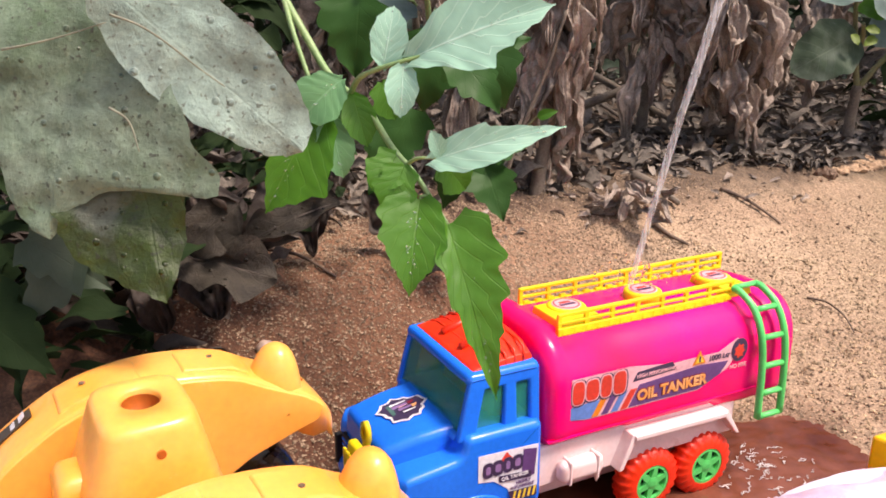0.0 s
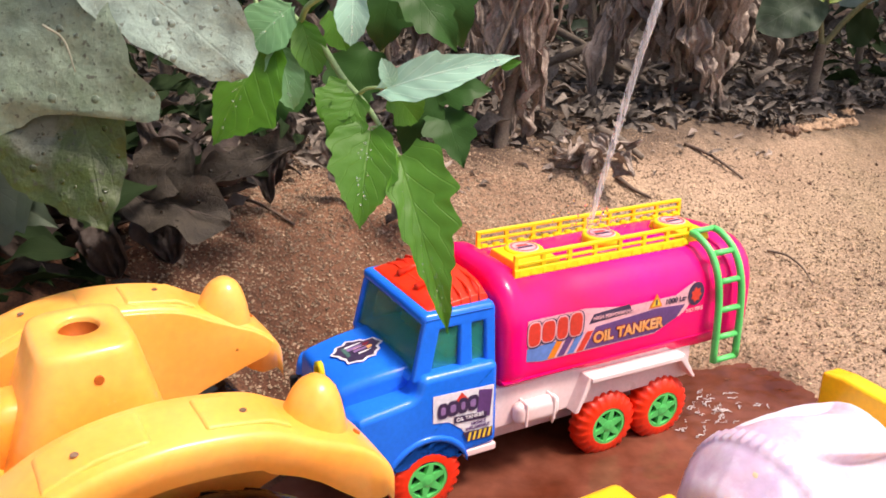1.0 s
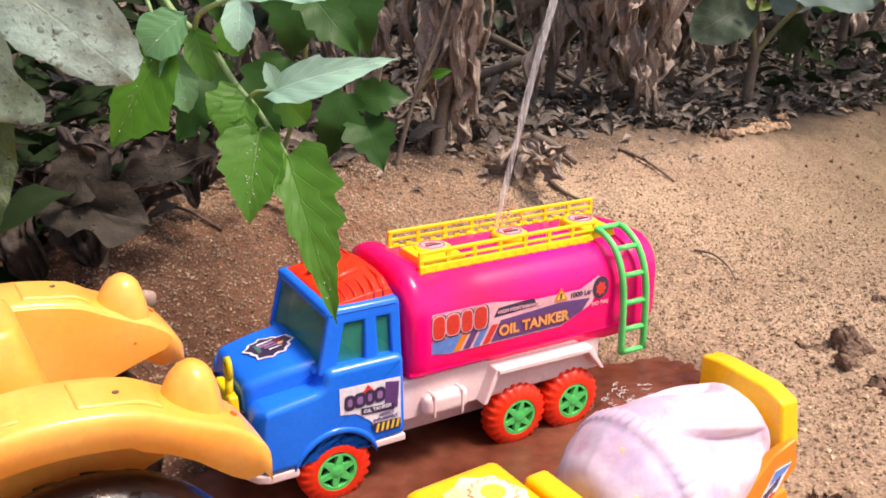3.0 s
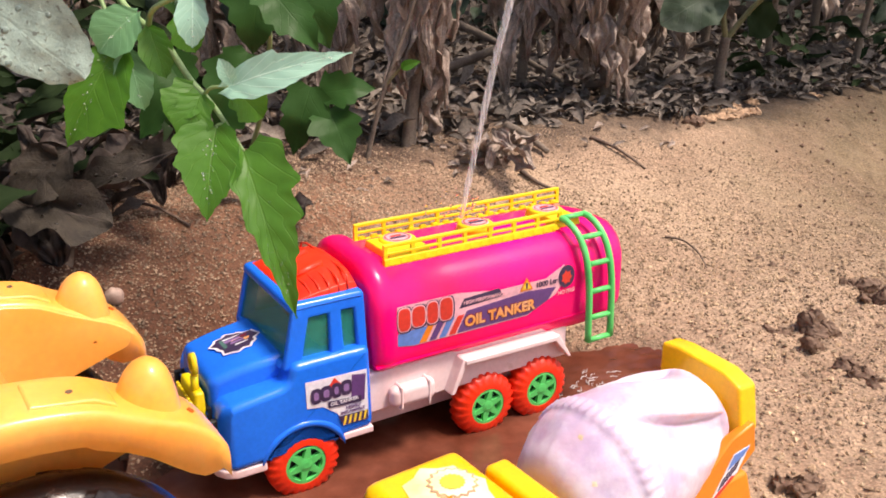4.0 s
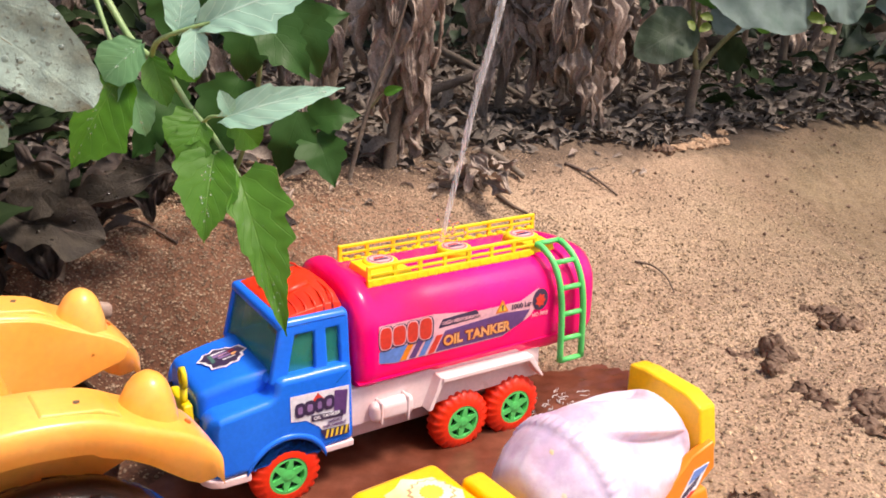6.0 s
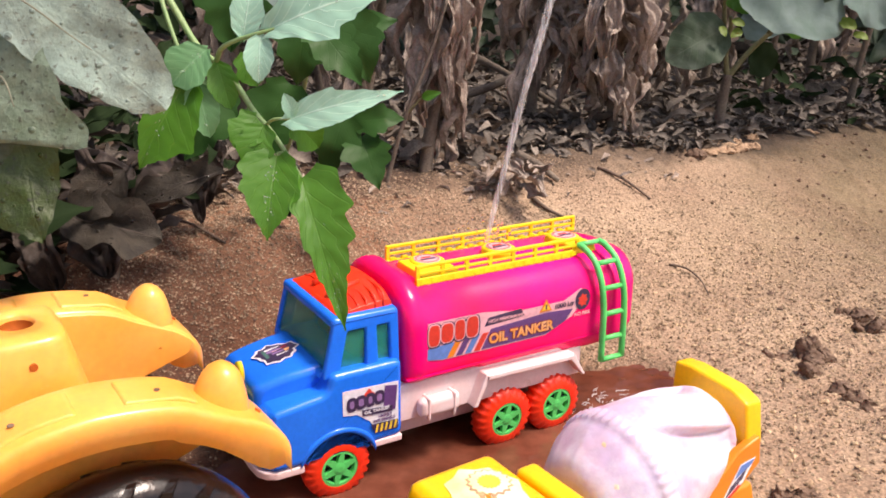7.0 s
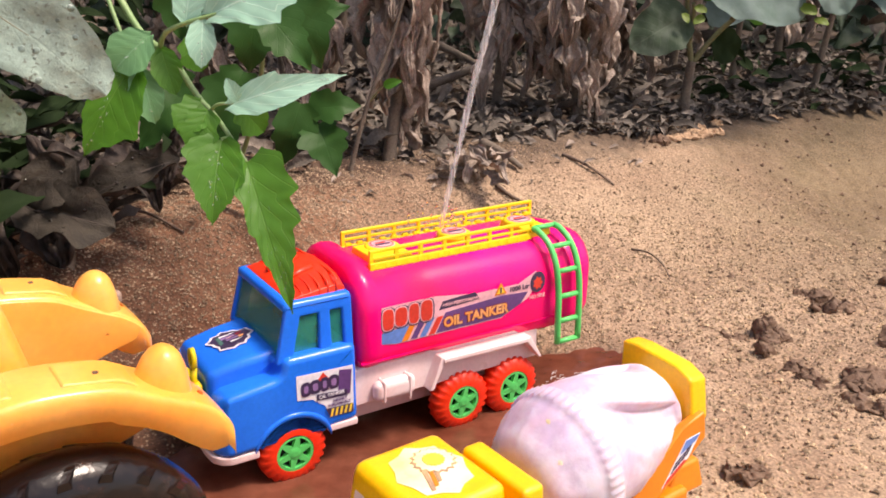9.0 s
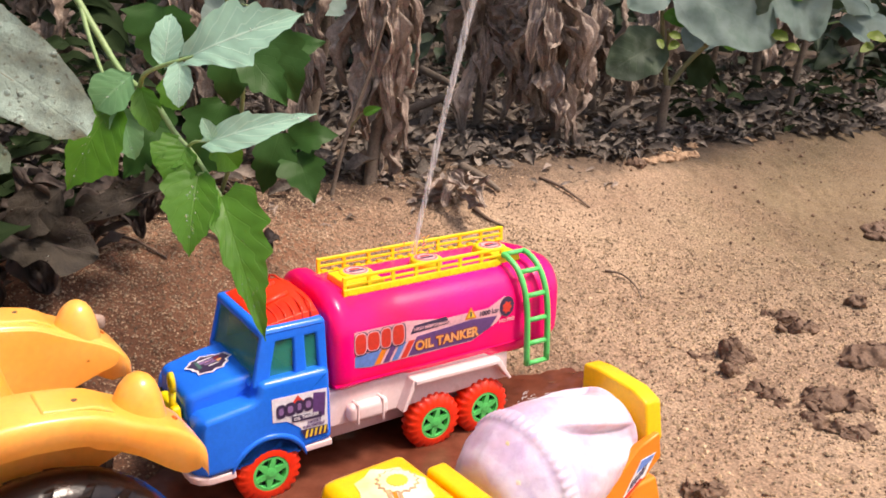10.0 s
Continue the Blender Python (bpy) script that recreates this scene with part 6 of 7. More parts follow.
def midrib(leaf, length, kind, arch, nu):
    """The raised rib down the middle of a dead leaf."""
    bm = leaf_bm(length * 0.96, 0.0011, kind, arch=arch, cup=0.0, wave=0.0, nu=nu, nv=2)
    for vert in bm.verts:
        vert.co.z += 0.0003
    part("midrib", bm, SHADED_DEAD_LEAF, leaf, "raised dark midrib")


for i, (base, tip, w, nrm, curl) in enumerate((
        ((-0.084, 0.560, 0.150), (-0.146, 0.550, 0.132), 0.040, (0, -0.6, 1), 1.6),
        ((-0.153, 0.520, 0.158), (-0.138, 0.498, 0.104), 0.072, (0.1, -1, 0.5), 0.5),
        ((-0.080, 0.620, 0.172), (-0.091, 0.600, 0.125), 0.034, (0, -1, 0.4), 1.3),
        ((-0.155, 0.515, 0.190), (-0.125, 0.505, 0.148), 0.034, (0, -1, 0.4), 1.4),
        ((-0.128, 0.540, 0.170), (-0.168, 0.520, 0.140), 0.056, (0, -0.8, 0.7), 1.2),
        ((0.010, 0.620, 0.106), (-0.012, 0.604, 0.094), 0.026, (0, -0.5, 1), 0.6),
        ((-0.060, 0.640, 0.150), (-0.030, 0.630, 0.108), 0.040, (0, -1, 0.6), 1.3),
        ((-0.110, 0.600, 0.165), (-0.090, 0.575, 0.120), 0.045, (0.2, -1, 0.6), 1.0),
        ((-0.190, 0.510, 0.150), (-0.170, 0.490, 0.098), 0.06, (0.1, -1, 0.6), 0.8))):
    m = aim(base, tip, nrm)
    bm = leaf_bm((Vector(tip) - Vector(base)).length, w, "dry", arch=0.12, cup=0.1, wave=0.16, nu=22, nv=10, seed=70 + i, curl=curl)
    ob = finish("dead_leaf", bm, SHADED_DEAD_LEAF)
    ob.matrix_world = m
    midrib(ob, (Vector(tip) - Vector(base)).length, "dry", 0.12, 22)
    tagged(ob, "curled brown dead leaf lying against the sand bank", "leaf", "dead leaves on the bank")


for i, (base, tip, w, nrm, curl) in enumerate((((-0.069, 0.56, 0.163), (-0.128, 0.53, 0.143), 0.046, (0.2, -0.7, 0.8), 1.5), ((-0.122, 0.5, 0.178), (-0.152, 0.49, 0.15), 0.052, (0.2, -1, 0.4), 0.7), ((-0.16, 0.49, 0.149), (-0.099, 0.485, 0.136), 0.064, (0.1, -1, 0.7), 0.4))):
    bm = leaf_bm((Vector(tip) - Vector(base)).length, w, "broad", arch=0.06, cup=0.15, wave=0.09, nu=26, nv=14, seed=170 + i, curl=curl)
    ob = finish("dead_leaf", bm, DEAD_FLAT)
    ob.matrix_world = aim(base, tip, nrm)
    midrib(ob, (Vector(tip) - Vector(base)).length, "broad", 0.06, 26)
    tagged(ob, "large stiff brown dead leaf resting on the bank", "leaf", "dead leaves on the bank")


def dead_plant(place, height, leaves, seed, label, spread_out=1.0, width=0.045):
    """A withered stalk with crumpled leaves hanging along it."""
    rnd = random.Random(seed)
    t = thing("dead_plant", place, label, "dead plant", "withered plants")
    lean = (rnd.uniform(-0.03, 0.03), rnd.uniform(-0.02, 0.02))
    path = [(lean[0] * f + 0.008 * math.sin(5 * f + seed), lean[1] * f + 0.006 * math.cos(4 * f + seed), height * f - 0.02) for f in (0, 0.2, 0.4, 0.6, 0.8, 1.0)]
    part("stalk", tube(smooth_path(path), 0.0075, 9, taper=0.6), DRY_STEM, t, "dry grey-brown stalk")
    for k in range(leaves):
        f = rnd.uniform(0.30, 1.0)
        a = rnd.uniform(0, 2 * math.pi)
        r = rnd.uniform(0.008, 0.03) * spread_out
        z0 = height * f
        length = rnd.uniform(0.06, 0.13)
        z1 = max(z0 - length, 0.004)
        base = (lean[0] * f + 0.004 * math.cos(a), lean[1] * f + 0.004 * math.sin(a), z0)
        tip = (lean[0] * f + r * math.cos(a) * 1.4, lean[1] * f + r * math.sin(a) * 1.4, z1)
        crumple(t, "dry_leaf", base, tip, rnd.uniform(0.6, 1.2) * width, DRY_LEAF, (math.cos(a) * 1.0, math.sin(a) - 0.4, 0.25), seed * 31 + k, curl=rnd.uniform(0.9, 2.2), arch=rnd.uniform(0.05, 0.2))
    return t


def on_ground(x, y, dz=0.0, turn=0.0):
    return pose(x, y, ground_height(x, y) + dz, 0, 0, turn)


dead_plant(on_ground(0.098, 0.835), 0.27, 34, 5, "withered plant with brown crumpled leaves hanging on its stalk", 1.0, 0.038)
dead_plant(on_ground(0.337, 1.01), 0.34, 44, 8, "tall withered plant with brown leaves hanging to the ground", 1.4, 0.055)
p = dead_plant(on_ground(0.255, 1.08), 0.36, 30, 11, "dark withered plant with shrivelled leaves", 1.3, 0.05)
dead_plant(on_ground(0.03, 0.90), 0.34, 22, 14, "withered plant with brown crumpled leaves hanging on its stalk", 1.0, 0.04)
for i, (x, y, s, turn) in enumerate(((0.45, 1.22, 1.0, 80), (-0.12, 0.98, 1.0, 200), (0.10, 1.25, 1.1, 30), (-0.30, 1.1, 1.1, 130), (0.62, 1.45, 1.1, 250), (-0.02, 1.5, 1.2, 310), (0.32, 1.55, 1.2, 100), (0.9, 1.6, 1.2, 20), (-0.5, 1.5, 1.2, 60), (0.18, 1.9, 1.4, 150), (0.6, 2.0, 1.4, 10), (1.1, 2.1, 1.4, 70), (-0.3, 1.9, 1.4, 200))):
    c = copy_thing(p, on_ground(x, y, 0, turn) @ Matrix.Scale(s, 4))

for name, path, r, mat, label in (("forked_stalk", [(0.050, 0.80, 0.088), (0.056, 0.80, 0.112), (0.065, 0.80, 0.145), (0.077, 0.80, 0.180), (0.095, 0.80, 0.226), (0.110, 0.80, 0.275)], 0.0027, DRY_STEM, "leaning grey-green stalk beside the withered plant"), ("bare_stalk", [(0.022, 0.95, 0.085), (0.028, 0.95, 0.149), (0.036, 0.95, 0.190), (0.047, 0.95, 0.244), (0.050, 0.95, 0.30)], 0.0085, DRY_STEM, "thick brown bare stalk among the dead plants")):
    stalk = thing(name, pose(0, 0, 0), label, "stalk")
    part("stalk", tube(smooth_path(path), r, 9, taper=0.6), mat, stalk)
    if name == "forked_stalk":
        part("side_shoot", tube(smooth_path([(0.072, 0.80, 0.165), (0.083, 0.795, 0.178), (0.090, 0.79, 0.185)]), 0.0016, 7, taper=0.6), OLIVE_STEM, stalk)
        leaf_part(stalk, "leaf", (0.086, 0.79, 0.182), (0.104, 0.785, 0.188), 0.010, "ovate", TOMATO, FRONT, arch=0.1, cup=0.2)

# crumpled clump on the edge of the sand
clump = thing("dead_leaf_clump", on_ground(0.182, 0.815, 0.002), "crumpled heap of brown dead leaves on the sand", "dead leaves")
rnd = random.Random(21)
for k in range(16):
    a, r = rnd.uniform(0, 6.28), rnd.uniform(0.0, 0.030)
    b = Vector((r * math.cos(a) * 1.3, r * math.sin(a), rnd.uniform(0.004, 0.026)))
    d = Vector((rnd.uniform(-1, 1), rnd.uniform(-1, 1), rnd.uniform(-0.5, 0.3))).normalized() * rnd.uniform(0.026, 0.05)
    e = b + d
    e.z = max(e.z, 0.002)
    crumple(clump, "dry_leaf", b, e, rnd.uniform(0.020, 0.036), DRY_LEAF, (rnd.uniform(-1, 1), -1, rnd.uniform(0, 1.2)), 300 + k, curl=rnd.uniform(0.8, 1.8))


def scatter_leaves(name, count, seed, place, mat, size, label, category, tilt=0.6, curl=1.0, kind="dry"):
    """Many small leaves in one mesh."""
    rnd = random.Random(seed)
    bm = bmesh.new()
    for k in range(count):
        p = place(rnd)
        if p is None:
            continue
        s = rnd.uniform(*size)
        n = Vector((rnd.gauss(0, tilt), rnd.gauss(0, tilt) - 0.3, 1)).normalized()
        a = rnd.uniform(0, 6.283)
        d = Vector((math.cos(a), math.sin(a), rnd.gauss(0, 0.3)))
        leaf_bm(s, s * rnd.uniform(0.4, 0.75), "broad" if kind == "dry" and k % 2 else kind, arch=rnd.uniform(0.02, 0.25), cup=0.2, wave=0.12, nu=6, nv=4, seed=k, bm=bm, m=aim(p, Vector(p) + d, n), curl=curl * rnd.uniform(0.2, 1.4))
    return tagged(finish(name, bm, mat), label, category, kind="stuff")


def litter_edge(u):
    """How far up the bank the sand reaches before the litter covers it."""
    return float(np.interp(u, (0.55, 0.66, 0.72, 0.77, 0.82, 0.85, 0.96, 1.01, 1.05, 1.13, 1.17, 1.21, 1.30, 1.50), (0.715, 0.725, 0.720, 0.705, 0.675, 0.695, 0.705, 0.700, 0.685, 0.680, 0.660, 0.640, 0.640, 0.62)))


def on_edge(u, d, lift):
    v = litter_edge(u) + d
    x, y = u * CU - v * SU, u * SU + v * CU
    return (x, y, ground_height(x, y) + lift)


def litter_place(rnd):
    for _ in range(60):
        x, y = rnd.uniform(-0.5, 1.1), 0.62 + 1.5 * rnd.random() ** 1.6
        u, v = x * CU + y * SU, -x * SU + y * CU
        edge = litter_edge(u) - 0.5 * min(max(-x, 0), 0.25)
        if v > edge + 0.02 * noise.noise(Vector((x * 12, y * 12, 3))):
            return (x, y, ground_height(x, y) + rnd.uniform(0.0, 0.010 + 0.014 * step(0, 0.06, v - edge)))


scatter_leaves("leaf_litter", 7000, 6, litter_place, LITTER, (0.008, 0.044), "thick grey-brown litter of dry leaves behind the sand", "leaf litter")
scatter_leaves("edge_litter", 1100, 27, lambda r: on_edge(r.uniform(0.62, 1.7), 0.09 * r.random() ** 1.4, r.uniform(0.0, 0.012)), SHADE_LITTER, (0.008, 0.030), "curled leaves along the edge of the sand, painted in shade tone", "leaf litter", 0.3, 1.4)
scatter_leaves("leaf_crumbs", 260, 9, lambda r: (lambda x, y: (x, y, ground_height(x, y) + 0.002) if -x * SU + y * CU > 0.62 else None)(r.uniform(-0.1, 0.4), r.uniform(0.7, 1.05)), DRY_LEAF, (0.006, 0.02), "small crumbled bits of dry leaf on the sand", "leaf litter")


def hedge_place(rnd):
    y = rnd.uniform(1.7, 4.0)
    x = rnd.uniform(-1.0, 1.2) * (0.5 + 0.62 * y)
    top = 0.25 + 0.5 * (y - 1.6) + 0.25 * noise.noise(Vector((x * 1.5, y, 0)))
    return (x, y, 0.08 + top * rnd.random())


scatter_leaves("far_undergrowth", 3600, 12, hedge_place, BACK_LEAF, (0.07, 0.17), "dark tangled undergrowth in the distance", "undergrowth", 0.8, 0.6, "ovate")
scatter_leaves("far_dry_undergrowth", 1500, 13, hedge_place, LITTER, (0.06, 0.15), "dry brown undergrowth in the distance", "undergrowth", 0.9, 1.0)
scatter_leaves("left_undergrowth", 420, 15, lambda r: (r.uniform(-0.62, -0.15), r.uniform(0.47, 1.1), r.uniform(0.04, 0.36)), SHADE_PAINTED_LEAF, (0.03, 0.07), "green undergrowth behind the dusty leaves, darkened by painted shade", "undergrowth", 0.8, 0.5, "ovate")


# leaves coloured dark to paint the deep shade at the litter's edge
scatter_leaves("edge_undergrowth", 150, 29, lambda r: on_edge(r.uniform(1.0, 1.75), r.uniform(0.02, 0.17), 0.07 * r.random() ** 1.5), SHADE_PAINTED_LEAF, (0.018, 0.050), "low leaves crowding the sand edge, shade painted into their colour", "undergrowth", 0.8, 0.5, "ovate")


# unseen leaves overhead, added to block sky light over the back and left
def canopy_place(rnd):
    if rnd.random() < 0.3:
        return (rnd.uniform(-0.75, -0.10), rnd.uniform(0.40, 1.2), rnd.uniform(0.42, 0.75))
    y = rnd.uniform(0.98, 2.6)
    return (rnd.uniform(-0.8, 1.5), y, rnd.uniform(0.48, 0.85))


scatter_leaves("shade_toned_litter", 170, 19, lambda r: (lambda x, y: (x, y, ground_height(x, y) + r.uniform(0.0, 0.05)))(r.uniform(-0.36, -0.13), r.uniform(0.50, 0.68)), SHADED_DEAD_LEAF, (0.025, 0.055), "brown dead leaves heaped under the dusty plant, shade in their colour", "leaf litter", 0.7, 1.2)
scatter_leaves("low_undergrowth", 150, 20, lambda r: (r.uniform(-0.36, -0.17), r.uniform(0.45, 0.60), r.uniform(0.05, 0.20)), SHADE_PAINTED_LEAF, (0.025, 0.05), "low green leaves under the dusty plant, shade in their colour", "undergrowth", 0.7, 0.4, "tomato")
scatter_leaves("gap_undergrowth", 90, 35, lambda r: (r.uniform(-0.19, -0.075), r.uniform(0.53, 0.66), r.uniform(0.135, 0.24)), SHADE_PAINTED_LEAF, (0.014, 0.034), "small leaves filling the gap behind the dusty plant, shade painted in", "undergrowth", 0.8, 0.8, "ovate")
scatter_leaves("added_shade_canopy", 650, 17, canopy_place, BACK_LEAF, (0.08, 0.15), "unseen leaves added overhead to shade the plants behind the sand", "foliage", 0.4, 0.3, "broad")


def green_plant(place, height, seed, label, flowers=2):
    rnd = random.Random(seed)
    t = thing("green_plant", place, label, "plant", "green plants at the back")
    path = [(0.01 * math.sin(3 * f + seed), 0.01 * math.cos(2 * f), height * f - 0.01) for f in (0, 0.25, 0.5, 0.75, 1.0)]
    part("stem", tube(smooth_path(path), 0.006, 8, taper=0.5), DRY_STEM, t, "pale woody stem")
    for k in range(9):
        f = rnd.uniform(0.4, 1.0)
        a = rnd.uniform(0, 6.283)
        b = Vector((0, 0, height * f))
        q = b + Vector((math.cos(a) * 0.05, math.sin(a) * 0.05, rnd.uniform(0.0, 0.03)))
        part("leaf_stalk", tube([b, (b + q) / 2 + Vector((0, 0, 0.008)), q], 0.0016, 6), STEM, t)
        e = q + Vector((math.cos(a) * 0.06, math.sin(a) * 0.06, rnd.uniform(-0.05, -0.01)))
        leaf_part(t, "leaf", q, e, rnd.uniform(0.055, 0.085), "broad", MIST_LEAF if k % 2 else BACK_LEAF, (0.2, -0.6, 0.9), arch=0.1, cup=0.12, wave=0.05, seed=seed * 13 + k, nu=14, nv=8)
    for k in range(flowers):
        f = rnd.uniform(0.5, 0.95)
        a = rnd.uniform(0, 6.283)
        part("yellow_bud", ball((0.025 * math.cos(a), -0.02 + 0.02 * math.sin(a), height * f), (0.0042, 0.003, 0.0055), None, 10, 8), YELLOW, t, "small yellow bud")
    return t


squash = thing("squash_plant", pose(0, 0, 0), "forked squash plant with broad pale grey-green leaves", "plant")
part("stem", tube(smooth_path([(0.507, 1.084, 0.085), (0.509, 1.084, 0.13), (0.512, 1.084, 0.172)]), 0.0075, 9, taper=0.8), DRY_STEM, squash, "pale woody stem")
for fork in ([(0.512, 1.084, 0.168), (0.504, 1.084, 0.21), (0.496, 1.082, 0.262), (0.494, 1.078, 0.30)], [(0.512, 1.084, 0.168), (0.540, 1.083, 0.205), (0.573, 1.080, 0.240), (0.585, 1.075, 0.275)], [(0.506, 1.084, 0.20), (0.503, 1.070, 0.235), (0.498, 1.062, 0.248)], [(0.56, 1.082, 0.225), (0.61, 1.075, 0.28), (0.65, 1.07, 0.305)]):
    part("leaf_stalk", tube(smooth_path(fork), 0.0040, 8, taper=0.6), OLIVE_STEM, squash)
for i, (base, tip, w, mat, nrm) in enumerate((((0.500, 1.062, 0.298), (0.645, 1.045, 0.236), 0.105, MIST_LEAF, (0.1, -1, 0.35)), ((0.652, 1.068, 0.312), (0.705, 1.050, 0.238), 0.085, MIST_LEAF, (0, -1, 0.4)), ((0.494, 1.062, 0.236), (0.414, 1.050, 0.192), 0.070, BACK_LEAF, (0, -1, 0.4)), ((0.494, 1.070, 0.30), (0.44, 1.06, 0.275), 0.055, MIST_LEAF, (0, -0.8, 0.6)), ((0.585, 1.07, 0.275), (0.62, 1.04, 0.33), 0.07, BACK_LEAF, (0, -1, 0.4)), ((0.54, 1.085, 0.205), (0.575, 1.09, 0.175), 0.05, SHADE_PAINTED_LEAF, (0, -1, 0.4)), ((0.60, 1.08, 0.262), (0.64, 1.06, 0.285), 0.036, TOMATO, (0, -1, 0.5)), ((0.575, 1.08, 0.245), (0.60, 1.07, 0.222), 0.030, TOMATO, (0, -1, 0.5)), ((0.655, 1.07, 0.300), (0.70, 1.055, 0.305), 0.040, TOMATO, (0, -1, 0.5)), ((0.497, 1.078, 0.268), (0.53, 1.06, 0.255), 0.026, TOMATO, (0, -1, 0.5)), ((0.494, 1.045, 0.245), (0.506, 1.035, 0.238), 0.013, LIME_LEAF, (0, -1, 0.7)), ((0.507, 1.045, 0.233), (0.490, 1.035, 0.224), 0.012, LIME_LEAF, (0, -1, 0.7)), ((0.634, 1.045, 0.246), (0.654, 1.035, 0.237), 0.018, LIME_LEAF, (0, -1, 0.7)), ((0.656, 1.045, 0.230), (0.672, 1.035, 0.224), 0.012, LIME_LEAF, (0, -1, 0.7)), ((0.770, 1.045, 0.244), (0.793, 1.035, 0.237), 0.017, LIME_LEAF, (0, -1, 0.7)), ((0.781, 1.045, 0.232), (0.757, 1.035, 0.222), 0.013, LIME_LEAF, (0, -1, 0.7)), ((0.479, 1.045, 0.237), (0.483, 1.035, 0.225), 0.010, LIME_LEAF, (0, -1, 0.7)))):
    leaf_part(squash, "leaf", base, tip, w, "broad", mat, nrm, arch=0.08, cup=0.12, wave=0.06, seed=90 + i, nu=24, nv=12)
green_plant(on_ground(0.66, 1.25), 0.27, 4, "green plant with broad dusty leaves", 2)
green_plant(on_ground(0.78, 1.22), 0.26, 5, "green plant with broad dusty leaves and yellow buds", 3)
green_plant(on_ground(0.95, 1.35), 0.30, 7, "green plant with broad dusty leaves", 2)
green_plant(on_ground(-0.02, 0.98), 0.28, 9, "green plant with broad dusty leaves", 0)


# ---- twigs and lumps on the sand ----
def twig(points, r, label, mat=TWIG):
    pts = [(x, y, ground_height(x, y) + r * 0.7 + dz) for x, y, dz in points]
    ob = finish("twig", tube(smooth_path(pts), r, 7, taper=0.5), mat)
    return tagged(ob, label, "twig", "twigs on the sand")


twig([(0.295, 0.898, 0.001), (0.312, 0.880, 0.003), (0.325, 0.866, 0.002), (0.343, 0.848, 0.0)], 0.0022, "thin dark twig lying on the sand")
twig([(0.332, 0.741, 0.001), (0.348, 0.733, 0.004), (0.357, 0.716, 0.004), (0.359, 0.698, 0.0)], 0.0012, "thin curved brown twig on the sand")
twig([(0.203, 0.807, 0.001), (0.217, 0.796, 0.001), (0.232, 0.784, 0.0)], 0.0026, "short dark twig on the sand")
twig([(-0.175, 0.640, 0.004), (-0.140, 0.624, 0.006), (-0.108, 0.612, 0.005), (-0.078, 0.598, 0.001)], 0.0019, "thin bent twig sticking out of the bank")
twig([(0.180, 1.20, 0.080), (0.224, 1.165, 0.060), (0.304, 1.083, 0.018)], 0.0062, "grey fallen branch among the leaf litter", DRY_STEM)
twig([(0.10, 1.10, 0.02), (0.20, 1.12, 0.05), (0.28, 1.15, 0.08)], 0.0075, "grey fallen branch among the leaf litter", DRY_STEM)
twig([(0.200, 0.890, 0.008), (0.218, 0.868, 0.008), (0.238, 0.848, 0.003)], 0.006, "short brown stick beside the dead leaves", DRY_STEM)
for k in range(44):
    x, y = rnd.uniform(-0.1, 0.9), rnd.uniform(0.96, 1.4)
    a = rnd.uniform(0, 3.14)
    l = rnd.uniform(0.03, 0.09)
    if y * CU - x * SU < 0.77 or (y + 2 * l * math.sin(a)) * CU - (x + 2 * l * math.cos(a)) * SU < 0.74:
        continue
    twig([(x, y, 0.012), (x + l * math.cos(a), y + l * math.sin(a), 0.02), (x + 2 * l * math.cos(a), y + 2 * l * math.sin(a) + 0.01, 0.012)], rnd.uniform(0.0015, 0.004), "dry stick among the leaf litter", DRY_STEM)


pebble = finish("pebble", ball((0, 0, 0.004), (0.0065, 0.0055, 0.0062), None, 18, 12), PALE_STONE)
for vert in pebble.data.vertices:
    vert.co += vert.co.normalized() * 0.0012 * noise.noise(vert.co * 160)
pebble.location = (-0.118, 0.531, ground_height(-0.118, 0.531))
tagged(pebble, "small pale pink pebble on the damp sand", "pebble")


def mud_lump(x, y, balls, seed, label, mat=MUD_LUMP, name="mud_lump"):
    """A splat of wet mud: several blobs pressed together."""
    rnd = random.Random(seed)
    bm = bmesh.new()
    for dx, dy, rx, ry, rz in balls:
        n0 = len(bm.verts)
        ball((dx, dy, rz * 0.2), (rx, ry, rz * 0.8), bm, 36, 24)
        bm.verts.ensure_lookup_table()
        for vert in bm.verts[n0:]:
            q = vert.co * 130 + Vector((seed, 0, 0))
            vert.co += Vector((noise.noise(q), noise.noise(q + Vector((9, 0, 0))), noise.noise(q + Vector((0, 9, 0))))) * 0.0042
            q = q * 3.1
            vert.co += Vector((noise.noise(q), noise.noise(q + Vector((9, 0, 0))), noise.noise(q + Vector((0, 9, 0))))) * 0.0022
    ob = finish(name, bm, mat)
    ob.location = (x, y, ground_height(x, y) - 0.001)
    return tagged(ob, label, "mud" if mat is MUD_LUMP else "sand clod", "mud lumps on the sand" if mat is MUD_LUMP else "sand clods at the litter")


mud_lump(0.393, 0.557, ((0.0, 0.0, 0.013, 0.011, 0.013), (-0.004, 0.004, 0.009, 0.009, 0.021), (0.006, -0.004, 0.008, 0.007, 0.012)), 1, "dark wet lump of mud dropped on the sand")
mud_lump(0.376, 0.529, ((0.0, 0.0, 0.008, 0.007, 0.010), (0.004, 0.006, 0.006, 0.005, 0.008)), 11, "small wet lump of mud beside a larger one")
# flat dark blobs put in as the tall lump's shadow
mud_lump(0.367, 0.563, ((0.0, 0.0, 0.011, 0.008, 0.005), (-0.010, 0.004, 0.006, 0.005, 0.004)), 12, "flat dark patch standing for the shadow beside a mud lump")
